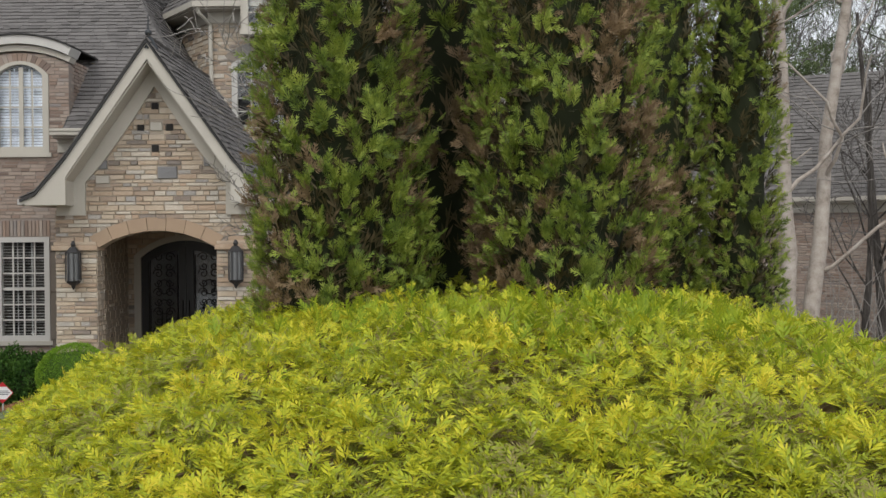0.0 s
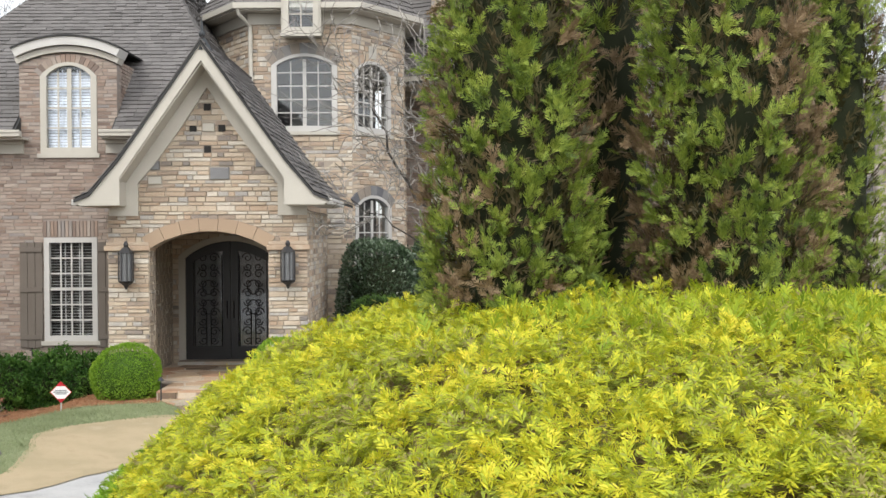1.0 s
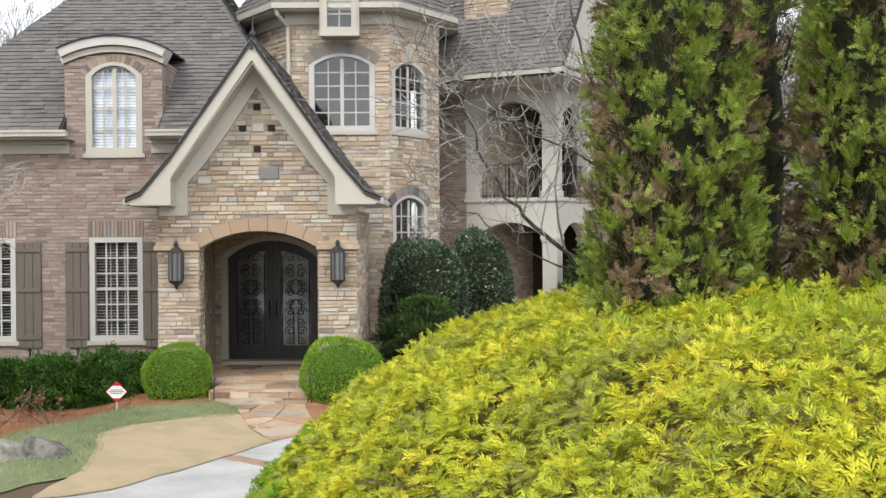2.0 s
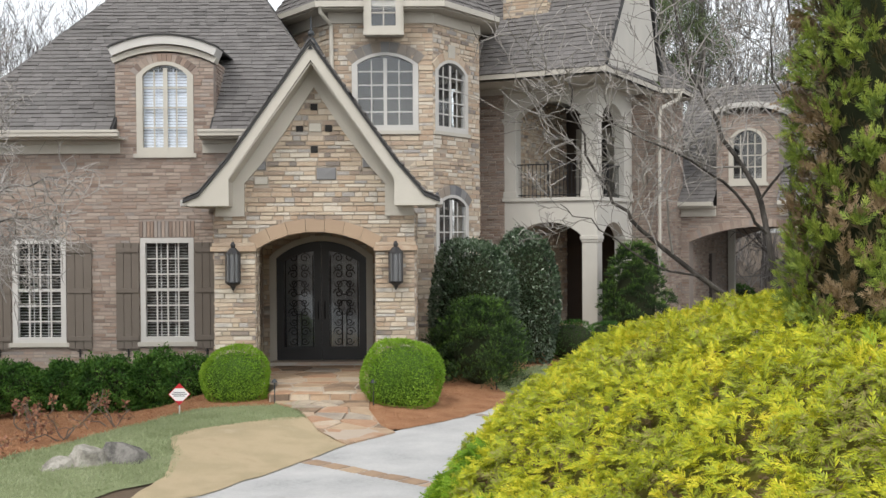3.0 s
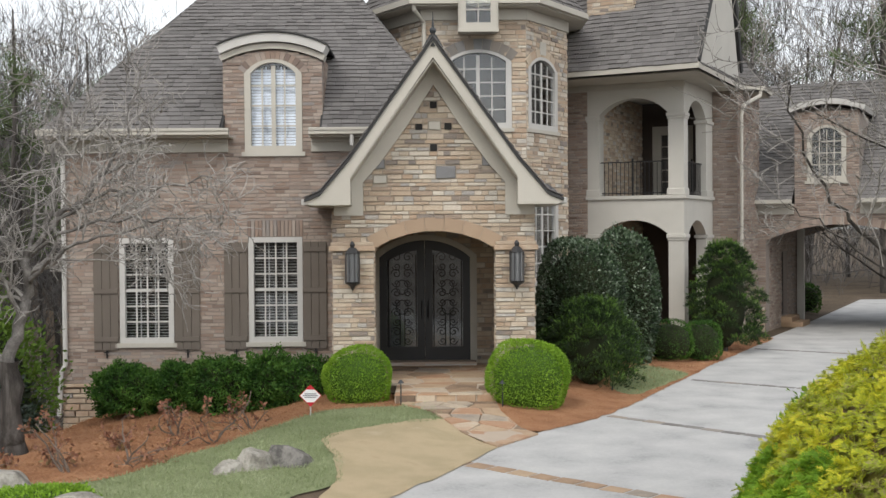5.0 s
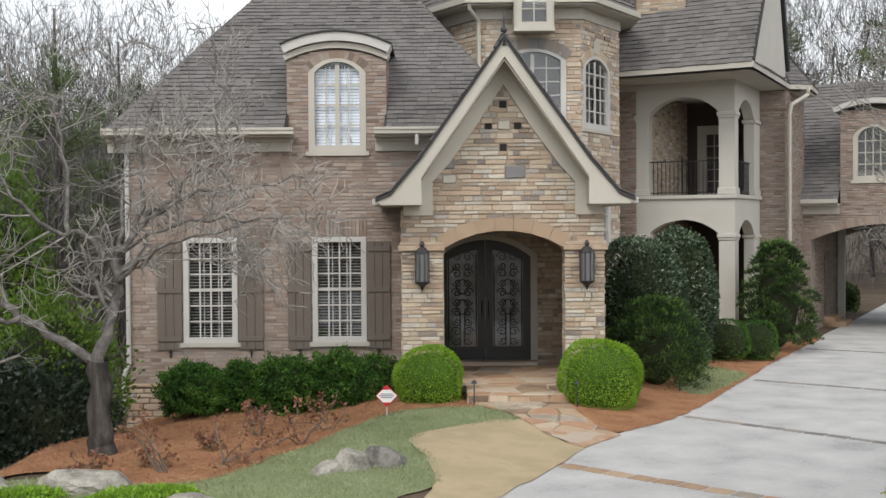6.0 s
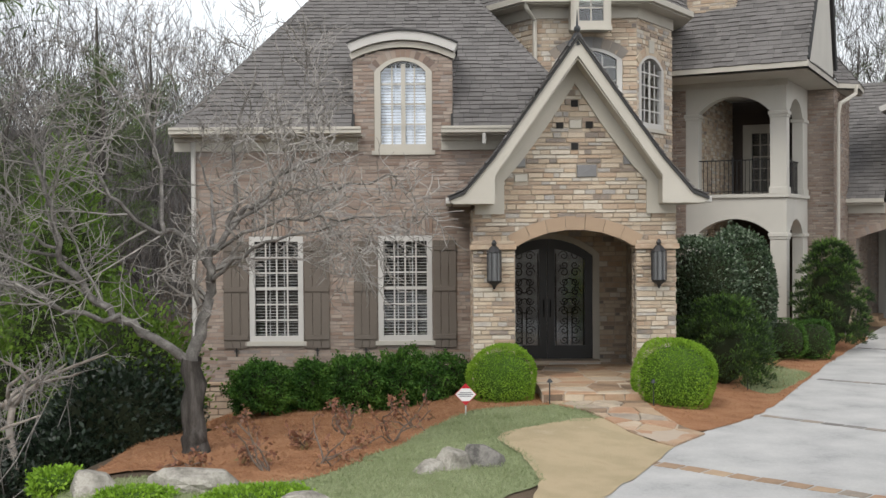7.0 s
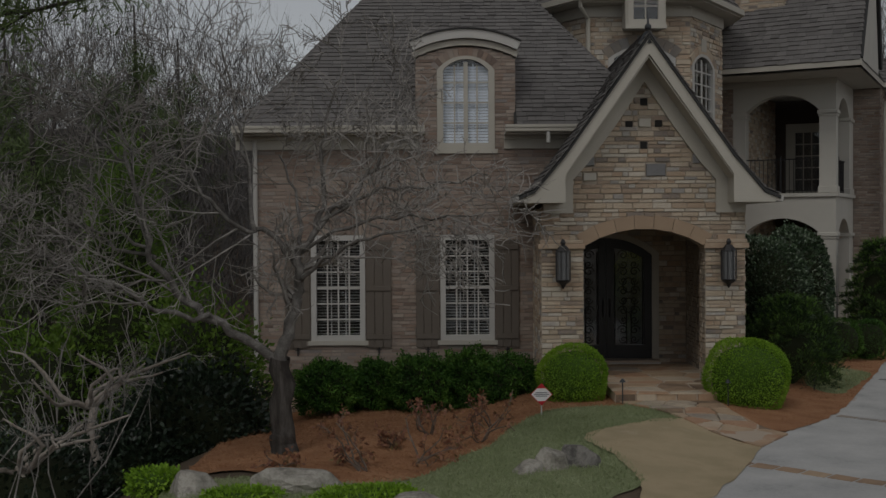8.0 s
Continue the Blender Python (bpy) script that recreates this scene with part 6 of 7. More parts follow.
# the tree in the mulch bed: a short trunk that forks low, with crooked spreading limbs
tr = random.Random(21)
L = lambda pts, a, b: smooth_line(pts, a, b, 0.035, tr)
tree_lines = [
    [(Vector((0.06, 0, -0.2)), 0.30), (Vector((0.05, 0, 0.0)), 0.25)] + L([(0.04, 0, 0.12), (0.02, 0, 0.5), (0.0, 0, 1.4)], 0.215, 0.165),
    L([(0, 0, 1.3), (-0.7, -0.1, 1.8), (-1.3, -0.2, 2.25), (-1.68, -0.3, 2.8), (-1.9, -0.4, 3.5), (-2.1, -0.4, 4.35)], 0.085, 0.03),
    L([(0, 0, 1.3), (0.12, 0.1, 1.9), (0.26, 0.1, 2.4), (0.24, 0.1, 2.85)], 0.11, 0.075),
    L([(0.24, 0.1, 2.8), (0.6, 0.2, 3.4), (0.95, 0.3, 3.65), (1.3, 0.3, 4.05), (1.9, 0.2, 4.3)], 0.06, 0.02),
    L([(0.24, 0.1, 2.8), (-0.1, -0.1, 3.1), (-0.5, -0.4, 3.3), (-1.0, -0.6, 3.75), (-1.25, -0.7, 4.5)], 0.055, 0.018),
    L([(0.5, 0.2, 3.2), (0.6, 0.3, 4.0), (0.58, 0.4, 4.6), (0.9, 0.5, 5.6)], 0.045, 0.015),
    L([(-0.3, -0.3, 3.2), (-0.5, 0.1, 4.1), (-0.72, 0.3, 5.2), (-0.9, 0.3, 6.0)], 0.04, 0.013),
    L([(-0.9, -0.15, 1.95), (-1.6, -0.6, 2.15), (-2.4, -0.9, 2.6), (-3.1, -1.1, 2.9)], 0.05, 0.016),
    L([(-1.7, -0.3, 2.85), (-2.5, -0.2, 3.1), (-3.3, -0.1, 3.6)], 0.035, 0.012),
    L([(0.3, 0.1, 2.5), (0.8, -0.3, 2.9), (1.5, -0.6, 3.15), (2.2, -0.8, 3.3)], 0.04, 0.012),
    L([(-1.9, -0.4, 3.6), (-2.2, 0.1, 4.6), (-2.6, 0.3, 5.4)], 0.03, 0.01),
    L([(0.3, 0.1, 3.0), (0.2, 0.8, 3.6), (-0.2, 1.4, 4.4)], 0.04, 0.012),
    L([(0.55, 0.2, 3.35), (1.3, 0.1, 3.75), (2.1, 0.0, 3.85), (3.0, -0.1, 4.0)], 0.035, 0.011),
    L([(0.3, 0.1, 2.9), (1.0, -0.2, 3.3), (1.9, -0.3, 3.4), (2.9, -0.4, 3.45)], 0.035, 0.010),
    L([(-1.8, -0.35, 3.0), (-2.7, -0.3, 3.3), (-3.8, -0.3, 3.3)], 0.03, 0.010),
    L([(-2.05, -0.4, 4.2), (-2.8, 0.0, 4.7), (-3.5, 0.1, 5.0)], 0.025, 0.009),
    L([(1.3, 0.3, 4.05), (1.7, 0.4, 4.9), (1.8, 0.4, 5.7)], 0.03, 0.010),
]
tree_lines = [[(p, r * 0.9) for p, r in ln] for ln in tree_lines]
grow("bare_tree", (-11.72, 16.95, 0.1), tree_lines, "leafless small grey-barked tree with crooked spreading limbs", "tree", 3, tr, count=(5, 7), ratio=0.66, least=0.0075, lift=0.06, wander=0.22, limb_mat=M_limb)

# the leafless multi-stemmed tree beyond the golden shrub
tr = random.Random(33)
right_lines = [
    L([(0, 0, -0.1), (0.02, 0, 0.5), (0.05, 0, 1.0)], 0.17, 0.12),
    L([(0.05, 0, 0.9), (-0.15, 0, 2.2), (-0.35, 0.1, 3.4), (-0.9, 0.2, 4.6), (-1.3, 0.3, 5.8), (-1.5, 0.4, 7.0)], 0.085, 0.02),
    L([(0.05, 0, 0.9), (0.25, 0.2, 2.4), (0.3, 0.3, 4.0), (0.2, 0.3, 5.6), (0.3, 0.4, 7.4)], 0.085, 0.02),
    L([(0.05, 0, 1.0), (0.5, -0.1, 2.4), (0.6, -0.2, 3.9), (0.75, -0.2, 5.6), (1.0, -0.2, 7.2)], 0.075, 0.02),
    L([(0.0, 0, 0.8), (-0.9, -0.2, 1.5), (-1.8, -0.3, 2.3), (-2.4, -0.4, 3.0), (-2.9, -0.4, 4.0), (-3.2, -0.4, 5.3)], 0.075, 0.016),
    L([(-0.2, 0, 2.6), (-0.9, -0.2, 3.5), (-1.8, -0.3, 4.1), (-2.8, -0.4, 4.7)], 0.04, 0.012),
    L([(-0.3, 0, 3.2), (0.2, -0.5, 4.2), (-0.3, -0.8, 5.2), (-0.4, -0.9, 6.4)], 0.04, 0.012),
    L([(-1.2, -0.2, 1.8), (-2.0, -0.8, 2.1), (-2.8, -1.1, 2.7), (-3.4, -1.2, 3.1)], 0.035, 0.01),
    L([(0.5, -0.1, 2.4), (1.3, -0.4, 3.4), (1.9, -0.6, 4.8)], 0.04, 0.012),
]
right_lines = [L([(0, 0, -0.1), (0.02, 0, 1.2), (0.04, 0, 2.3)], 0.13, 0.09)] + [[(Vector((p.x * 0.75, p.y * 0.75, 2.2 + (p.z - 0.9) * 0.62)), r * 0.5) for p, r in ln] for ln in right_lines[1:]]
grow("bare_tree", (RTX, RTY, 0.0), right_lines, "leafless multi-stemmed grey tree beside the drive", "tree", 3, tr, count=(5, 7), ratio=0.57, least=0.0052, lift=0.15, wander=0.2)

# pale trunks behind the columnar cypresses
tr = random.Random(40)
for x, y, lean, h in ((5.75, 19.0, -0.25, 9.5), (6.05, 19.3, 0.9, 10.0)):
    lines = [L([(0, 0, -0.1), (lean * 0.25, 0, h * 0.3), (lean * 0.7, 0, h * 0.65), (lean * 1.2, 0, h)], 0.17, 0.04)]
    lines += [L([(lean * k * 0.9, 0, h * k), (lean * k + tr.uniform(-1.2, 1.2), tr.uniform(-0.8, 0.8), h * k + 1.0), (lean * k + tr.uniform(-2, 2), tr.uniform(-1, 1), h * k + 2.2)], 0.04, 0.012) for k in (0.25, 0.4, 0.5, 0.6, 0.7, 0.8)]
    grow("pale_barked_tree", (x, y, 0), lines, "pale grey-tan smooth trunk of a leafless tree", "tree", 2, tr, trunk_mat=M_birch, group="pale trunks")

# ---- woods round the house ----
tr = random.Random(55)


def forest_tree(at, h, seed, label="leafless grey forest tree behind the house"):
    r = random.Random(seed)
    trunk = limb((0, 0, -1.0), (0, 0, 1), h * 0.8 + 1, 0.14, 0.04, r, 9, 0.04, 0.05)
    lines = [trunk]
    for i in range(13):
        k = 0.28 + 0.7 * i / 13
        p = trunk[min(len(trunk) - 1, int(k * (len(trunk) - 1)))]
        a = r.uniform(0, 6.28)
        lines.append(limb(p[0], (math.cos(a), math.sin(a), r.uniform(0.5, 1.3)), h * r.uniform(0.2, 0.36) * (1.25 - k * 0.5), p[1] * 0.32, 0.012, r, 6, 0.09, 0.06))
    return grow("forest_tree", at, lines, label, "tree", 2, r, group="bare woods", count=(4, 5), ratio=0.53, least=0.012, coarse=True, mat=M_far)


def pine_tree(at, h, seed, label="tall dark green pine in the woods", low=0.35):
    g = np.random.default_rng(seed)
    tree = thing("pine_tree", at, label, "tree", "pines")
    v, f = tubes([[((0, 0, -1), 0.2), ((0.1, 0, h * 0.5), 0.14), ((0, 0, h), 0.03)]], 8)
    piece("trunk", v, f, M_bark, tree)
    r = random.Random(seed)
    lines, tips = [], []
    for i in range(26):
        z = h * (low + (0.98 - low) * i / 34)
        a = r.uniform(0, 6.28)
        ln = limb((0, 0, z), (math.cos(a), math.sin(a), 0.25), h * 0.2 * (1.25 - z / h) * r.uniform(0.7, 1.2) + 0.4, 0.03, 0.01, r, 5, 0.1, 0.04)
        lines.append(ln)
        for p, _ in ln[1:]:
            tips += [p + Vector((r.gauss(0, 0.22), r.gauss(0, 0.22), r.gauss(0, 0.14))) for _ in range(11)]
    v, f = tubes(lines, 4)
    piece("limb", v, f, M_bark, tree)
    p = np.array([tuple(q) for q in tips])
    n = len(p)
    ax, ay, az = axes(g.normal(0, 1, (n, 3)) + np.array([0, 0, 0.5]), g)
    tuft = [], []
    for k in range(7):
        a = k * 0.9
        b = len(tuft[0])
        tuft[0].extend([(0, 0, 0), (0.5 * math.cos(a) - 0.03, 0.6, 0.5 * math.sin(a)), (0.5 * math.cos(a) + 0.03, 0.6, 0.5 * math.sin(a) + 0.03)])
        tuft[1].append((b, b + 1, b + 2))
    scatter("needles", *tuft, p, ax, ay, az, g.uniform(0.25, 0.5, n), M_pine, tree)
    return tree


spots = []
for i in range(40):
    x, y = tr.uniform(-40, -18), tr.uniform(28, 58)
    if x > -18.5 and y > 22 and y < 30:
        x -= 4
    spots.append((x, y))
for i in range(20):
    y = tr.uniform(47, 78)
    spots.append((tr.uniform(5, 46), y))
for i in range(10):
    spots.append((tr.uniform(-14, 6), tr.uniform(50, 75)))
for i in range(10):
    spots.append((tr.uniform(9.5, 24), tr.uniform(20, 38)))
seeds = [forest_tree((-24.0, 34.0, ground_z(-24, 34)), 13, 71), forest_tree((-20.5, 27.5, ground_z(-20.5, 27.5)), 11, 72), forest_tree((-17.5, 31.0, ground_z(-17.5, 31)), 10, 73), forest_tree((13.0, 27.0, 0), 12, 74)]
for i, (x, y) in enumerate(spots):
    src = seeds[i % 4]
    c = copy_thing(src, pose(x, y, ground_z(x, y), 0, 0, tr.uniform(0, 360)))
    s = tr.uniform(0.75, 1.25) * (1.0 if x < 0 or y < 45 else 1.45)
    c.scale = (s, s, s * tr.uniform(0.9, 1.1))
pines = [pine_tree((-19.8, 29.5, -2.6), 9.5, 81), pine_tree((-20, 40, -2), 13, 82)]
pine_tree((-15.3, 14.6, -1.6), 13.5, 84, "pine with soft hanging boughs at the edge of the woods", 0.5)
for x, y, s in ((-25, 31, 0.95), (-23.5, 28.5, 0.9), (-25, 36, 1.0), (-29, 40, 1.1), (-24.5, 37, 1.1), (-26, 44, 1.15), (-33, 52, 1.3), (-22, 55, 1.2), (9, 62, 1.5), (17, 58, 1.6), (25, 62, 1.7), (31, 52, 1.5), (13, 70, 1.8), (19, 42, 1.0)):
    c = copy_thing(pines[0 if s < 1 else 1], pose(x, y, ground_z(x, y), 0, 0, tr.uniform(0, 360)))
    c.scale = (s, s, s)

# tangled understory of bare twigs
lines = []
for i in range(900):
    if i % 3:
        x, y = tr.uniform(-26, -14.2), tr.uniform(10, 40)
    else:
        x, y = tr.uniform(8.5, 30), tr.uniform(18, 50)
        if x < drive_edge(y) + 7:
            x = drive_edge(y) + 7 + tr.uniform(0, 6)
    z = ground_z(x, y)
    for k in range(4):
        lines.append(limb((x, y, z - 0.1), (tr.gauss(0, 0.5), tr.gauss(0, 0.5), 1), tr.uniform(1.2, 3.2), 0.014, 0.006, tr, 4, 0.18, 0.05))
v, f = tubes(lines, 3)
tagged(piece("understory_brush", v, f, M_twig), "tangled bare brown brush under the trees", "brush", kind="stuff")

# distant woods: a haze of bare twigs
g = np.random.default_rng(57)
cs = []
for i in range(760):
    if i % 5 < 3:
        x, y = g.uniform(-52, -17), g.uniform(44, 95)
    else:
        x, y = g.uniform(4, 48), g.uniform(54, 95)
    cs.append((x, y, g.uniform(9, 17) if i % 5 < 3 else g.uniform(17, 29)))
cs = np.array(cs)
n = 100
c = np.repeat(cs, n, 0)
m = len(c)
t = g.uniform(0.12, 1, m)
base = np.stack([c[:, 0] + g.normal(0, 1.5, m) * (0.4 + t), c[:, 1] + g.normal(0, 1.5, m), c[:, 2] * t - 2.5 + np.repeat([hill(a, b) for a, b, _ in cs], n)], 1)
way = unit(g.normal(0, 0.4, (m, 3)) + np.array([0, 0, 1.0]))
ax, ay, az = axes(way, g)
ribbon = ([(-0.006, 0, 0), (0.006, 0, 0), (0.05, 0.55, 0.04), (0.02, 1.0, 0.0), (0.043, 0.55, 0.04), (-0.16, 0.8, 0), (-0.002, 0.15, 0)], [(0, 1, 2), (0, 2, 4), (4, 2, 3), (6, 1, 5)])
tagged(scatter("distant_woods", *ribbon, base, ax, ay, az, g.uniform(0.8, 2.4, m), M_far), "hazy grey leafless woods behind the house", "woods", kind="stuff")

# evergreen shrubs at the edge of the woods
shrub("wild_holly", -13.55, 19.6, 1.1, 2.3, M_laurel, "dark glossy evergreen laurel at the edge of the woods", "shrub", 9000, 0.11, "", 0.12, 91, lump=0.17, freq=5.0, z=-1.35)
# Sunlit top of the dark laurel, drawn as a brighter shrub behind it.
shrub("wild_laurel", -13.75, 20.9, 1.1, 3.75, M_wild, "bright green evergreen shrub at the edge of the woods", "shrub", 8000, 0.10, "", 0.14, 92, lump=0.17, freq=5.0, z=-1.6, power=2.0)
shrub("wild_holly", -14.5, 18.9, 0.9, 1.7, M_laurel, "dark glossy evergreen laurel at the edge of the woods", "shrub", 6000, 0.11, "", 0.14, 90, lump=0.2, z=-1.7)
shrub("green_conifer", -16.4, 25.4, 1.25, 7.0, M_wild, "tall feathery green conifer at the edge of the woods", "tree", 9000, 0.2, "", 0.10, 98, lump=0.16, z=-2.4, power=1.6, tpl=SPRAYS[1], tip=0.4)
shrub("wild_laurel", -17.8, 24.0, 1.3, 3.6, M_wild, "bright green evergreen shrub at the edge of the woods", "shrub", 6000, 0.12, "", 0.16, 93, lump=0.18, z=-2.4)
shrub("wild_holly", -15.6, 17.2, 1.2, 2.2, M_laurel, "dark glossy evergreen laurel at the edge of the woods", "shrub", 5000, 0.10, "", 0.14, 94, lump=0.18, z=-1.9)
shrub("low_evergreen", -13.1, 15.2, 0.32, 0.34, M_box, "small bright green groundcover plant among boulders", "shrub", 1500, 0.06, "", 0.12, 95, lump=0.15)
shrub("low_evergreen", -10.25, 13.95, 0.55, 0.14, M_box, "small bright green groundcover plant among boulders", "shrub", 3500, 0.05, "", 0.12, 96, lump=0.15, ry=0.4)
shrub("low_evergreen", -11.75, 13.95, 0.38, 0.14, M_box, "small bright green groundcover plant among boulders", "shrub", 2000, 0.05, "", 0.12, 99, lump=0.15, ry=0.35)
shrub("low_evergreen", 8.5, 44.2, 0.55, 1.1, M_hedge, "small dark green clipped shrub at the end of the drive", "shrub", 2000, 0.08, "", 0.05, 97)

# gnarled leaning shrub with pale dead limbs
tr = random.Random(61)
lines = [L([(0, 0, -1.8), (0.1, 0, -0.4), (0.0, 0, 0.5)], 0.07, 0.055)]
for a, ln, up in ((0.2, 1.9, 0.7), (-0.4, 1.6, 0.9), (0.9, 1.4, 1.0), (3.0, 1.6, 0.8), (2.2, 1.2, 1.1), (-1.2, 1.3, 0.9), (-2.4, 1.5, 0.6), (0.5, 1.2, 1.2)):
    lines.append(limb((0, 0, 0.4), (math.cos(a), math.sin(a), up), ln, 0.045, 0.014, tr, 7, 0.3, 0.0))
grow("dead_shrub", (-14.9, 18.2, 0.2), lines, "gnarled leafless shrub with pale weathered limbs", "shrub", 3, tr, count=(2, 4), trunk_mat=M_birch, mat=M_twig, least=0.005, ratio=0.6, wander=0.25)
grow("dead_shrub", (-15.4, 16.6, -0.5), lines, "gnarled leafless shrub with pale weathered limbs", "shrub", 3, tr, count=(2, 4), trunk_mat=M_birch, mat=M_twig, least=0.005, ratio=0.6, wander=0.25)


# ---- boulders, small shrubs, sign, path lights ----
def boulder(x, y, rx, ry, rz, seed, label):
    bm = bmesh.new()
    bmesh.ops.create_icosphere(bm, subdivisions=4, radius=1.0)
    o = Vector((seed * 7.3, seed * 3.1, seed))
    rr = random.Random(seed)
    cuts_ = [(Vector((rr.gauss(0, 1), rr.gauss(0, 1), abs(rr.gauss(0, 0.8)))).normalized(), rr.uniform(0.5, 0.8)) for _ in range(13)]
    for v in bm.verts:
        d = v.co.copy()
        k = 1 + 0.22 * noise.noise(d * 1.3 + o) + 0.12 * noise.noise(d * 3.1 + o) + 0.07 * noise.noise(d * 8 + o)
        for c in cuts_:
            t = d.dot(c[0]) * k
            if t > c[1]:
                k *= c[1] / t
        v.co = Vector((d.x * rx, d.y * ry, max(-0.4, d.z) * rz)) * k
    ob = part("boulder", bm, M_rock_pale if "pale" in label else M_rock)
    ob.location = (x, y, ground_z(x, y) + rz * 0.15)
    ob.rotation_euler = (0, 0, seed * 1.7)
    return tagged(ob, label, "boulder", "garden boulders")


boulder(-11.25, 14.8, 0.5, 0.98, 0.27, 1, "large pale grey weathered boulder edging the bed")
boulder(-9.75, 13.6, 0.5, 0.3, 0.22, 2, "small pale grey boulder edging the bed")
boulder(-12.5, 14.7, 0.5, 0.42, 0.26, 3, "pale grey boulder edging the bed")
boulder(-8.28, 15.3, 0.30, 0.22, 0.20, 4, "low pale grey boulder in the ground cover")
boulder(-7.98, 15.55, 0.28, 0.34, 0.34, 5, "pale grey boulder with a dark crack in the ground cover")
boulder(-7.58, 15.9, 0.52, 0.36, 0.30, 6, "dark grey lichen-stained boulder in the ground cover")

tr = random.Random(77)
for i, (x, y, h) in enumerate(((-10.4, 15.5, 0.95), (-9.75, 15.85, 0.9), (-9.62, 18.2, 0.9), (-8.85, 17.35, 1.05), (-8.62, 19.3, 0.85), (-11.6, 16.0, 0.35), (-10.15, 17.0, 0.4))):
    rs = thing("dormant_shrub", (x, y, ground_z(x, y)), "small twiggy winter shrub with a few rusty leaves", "shrub", "dormant shrubs")
    out, tips = [], []
    for k in range(5):
        ln = limb((tr.gauss(0, 0.03), tr.gauss(0, 0.03), -0.03), (tr.gauss(0, 0.75), tr.gauss(0, 0.75), 1), h * tr.uniform(0.65, 1.05), 0.016, 0.007, tr, 7, 0.3, 0.03)
        out.append((9, ln))
        branch_out(ln, tr, 2, out, (2, 4), 0.45, 0.8, 0.15, 0.28, 0.6, 0.35, 0.0035)
    v, f = tubes([q for _, q in out], 4)
    piece("twig", v, f, M_rose_twig, rs)
    tips = np.array([tuple(q[-1][0]) for d, q in out if d <= 2] + [tuple(q[-2][0]) for d, q in out if d <= 2] + [tuple(q[-1][0] + Vector((tr.gauss(0, 0.04), tr.gauss(0, 0.04), tr.gauss(0, 0.04)))) for d, q in out if d <= 2])
    g = np.random.default_rng(100 + i)
    ax, ay, az = axes(g.normal(0, 1, tips.shape), g)
    scatter("leaves", *LEAF, tips, ax, ay, az, g.uniform(0.05, 0.1, len(tips)), M_rose, rs)

sign = thing("yard_sign", (-7.71, 20.13, ground_z(-7.71, 20.13) - 0.11), "small white and red diamond yard sign on a metal stake", "sign")
part("stake", boxes((-0.012, 0.012, -0.006, 0.006, -0.1, 0.32)), M_white, sign)
sq = lambda r, z: [(0, z - r), (r, z), (0, z + r), (-r, z)]
part("panel", slab(sq(0.19, 0.47), [], -0.012, -0.007), M_sign_white, sign)
part("red_corner", slab([(0, 0.29), (0.065, 0.355), (-0.065, 0.355)], [], -0.016, -0.012), M_red, sign)
part("red_corner", slab([(0, 0.65), (-0.075, 0.575), (0.075, 0.575)], [], -0.016, -0.012), M_red, sign)
part("rim", slab(sq(0.192, 0.47), [sq(0.178, 0.47)], -0.016, -0.006), M_red, sign)
for z, w in ((0.50, 0.10), (0.47, 0.13), (0.44, 0.10)):
    part("text_bar", boxes((-w, w, -0.016, -0.012, z - 0.006, z + 0.006)), M_ink, sign)
for x, y, h in ((-6.18, 21.05, 0.42), (-4.36, 20.75, 0.45), (-2.0, 23.4, 0.3)):
    pl_ = thing("path_light", (x, y, ground_z(x, y)), "small dark metal path light on a stake", "light", "path lights")
    v, f = tubes([[((0, 0, -0.05), 0.012), ((0, 0, h), 0.012)]], 6)
    piece("stake", v, f, M_copper, pl_)
    bm = bmesh.new()
    bmesh.ops.create_cone(bm, cap_ends=True, segments=12, radius1=0.06, radius2=0.015, depth=0.06, matrix=Matrix.Translation((0, 0, h + 0.02)))
    part("cap", bm, M_copper, pl_)


# ---- grass, ground cover and fallen needles ----
def inside(ring, x, y):
    odd = np.zeros(len(x), bool)
    px_, py_ = np.array([p.x for p in ring]), np.array([p.y for p in ring])
    j = len(ring) - 1
    for i in range(len(ring)):
        c = (py_[i] > y) != (py_[j] > y)
        odd ^= c & (x < (px_[j] - px_[i]) * (y - py_[i]) / (py_[j] - py_[i] + 1e-12) + px_[i])
        j = i
    return odd


def blades(name, ring, n, mat, size, label, category, seed, up=1.0, wide=0.07, avoid=None):
    g = np.random.default_rng(seed)
    x0, x1 = min(p.x for p in ring), max(p.x for p in ring)
    y0, y1 = min(p.y for p in ring), max(p.y for p in ring)
    x, y = g.uniform(x0, x1, n * 2), g.uniform(y0, y1, n * 2)
    k = inside(ring, x, y)
    if avoid is not None:
        k &= ~inside(avoid, x, y)
    x, y = x[k][:n], y[k][:n]
    z = np.array([ground_z(a, b) for a, b in zip(x, y)]) + 0.02
    way = unit(g.normal(0, 0.7, (len(x), 3)) + np.array([0, 0, up]))
    way[:, 2] = np.abs(way[:, 2]) * (0.3 if up < 0.1 else 1.0)
    ax, ay, az = axes(way, g)
    tpl = ([(-wide, 0, 0), (wide, 0, 0), (wide * 0.7, 0.6, 0.08), (0, 1.0, 0.3)], [(0, 1, 2), (0, 2, 3)])
    ob = scatter(name, *tpl, np.stack([x, y, z], 1), ax, ay, az, g.uniform(0.6, 1.3, len(x)) * size, mat)
    return tagged(ob, label, category, kind="stuff")


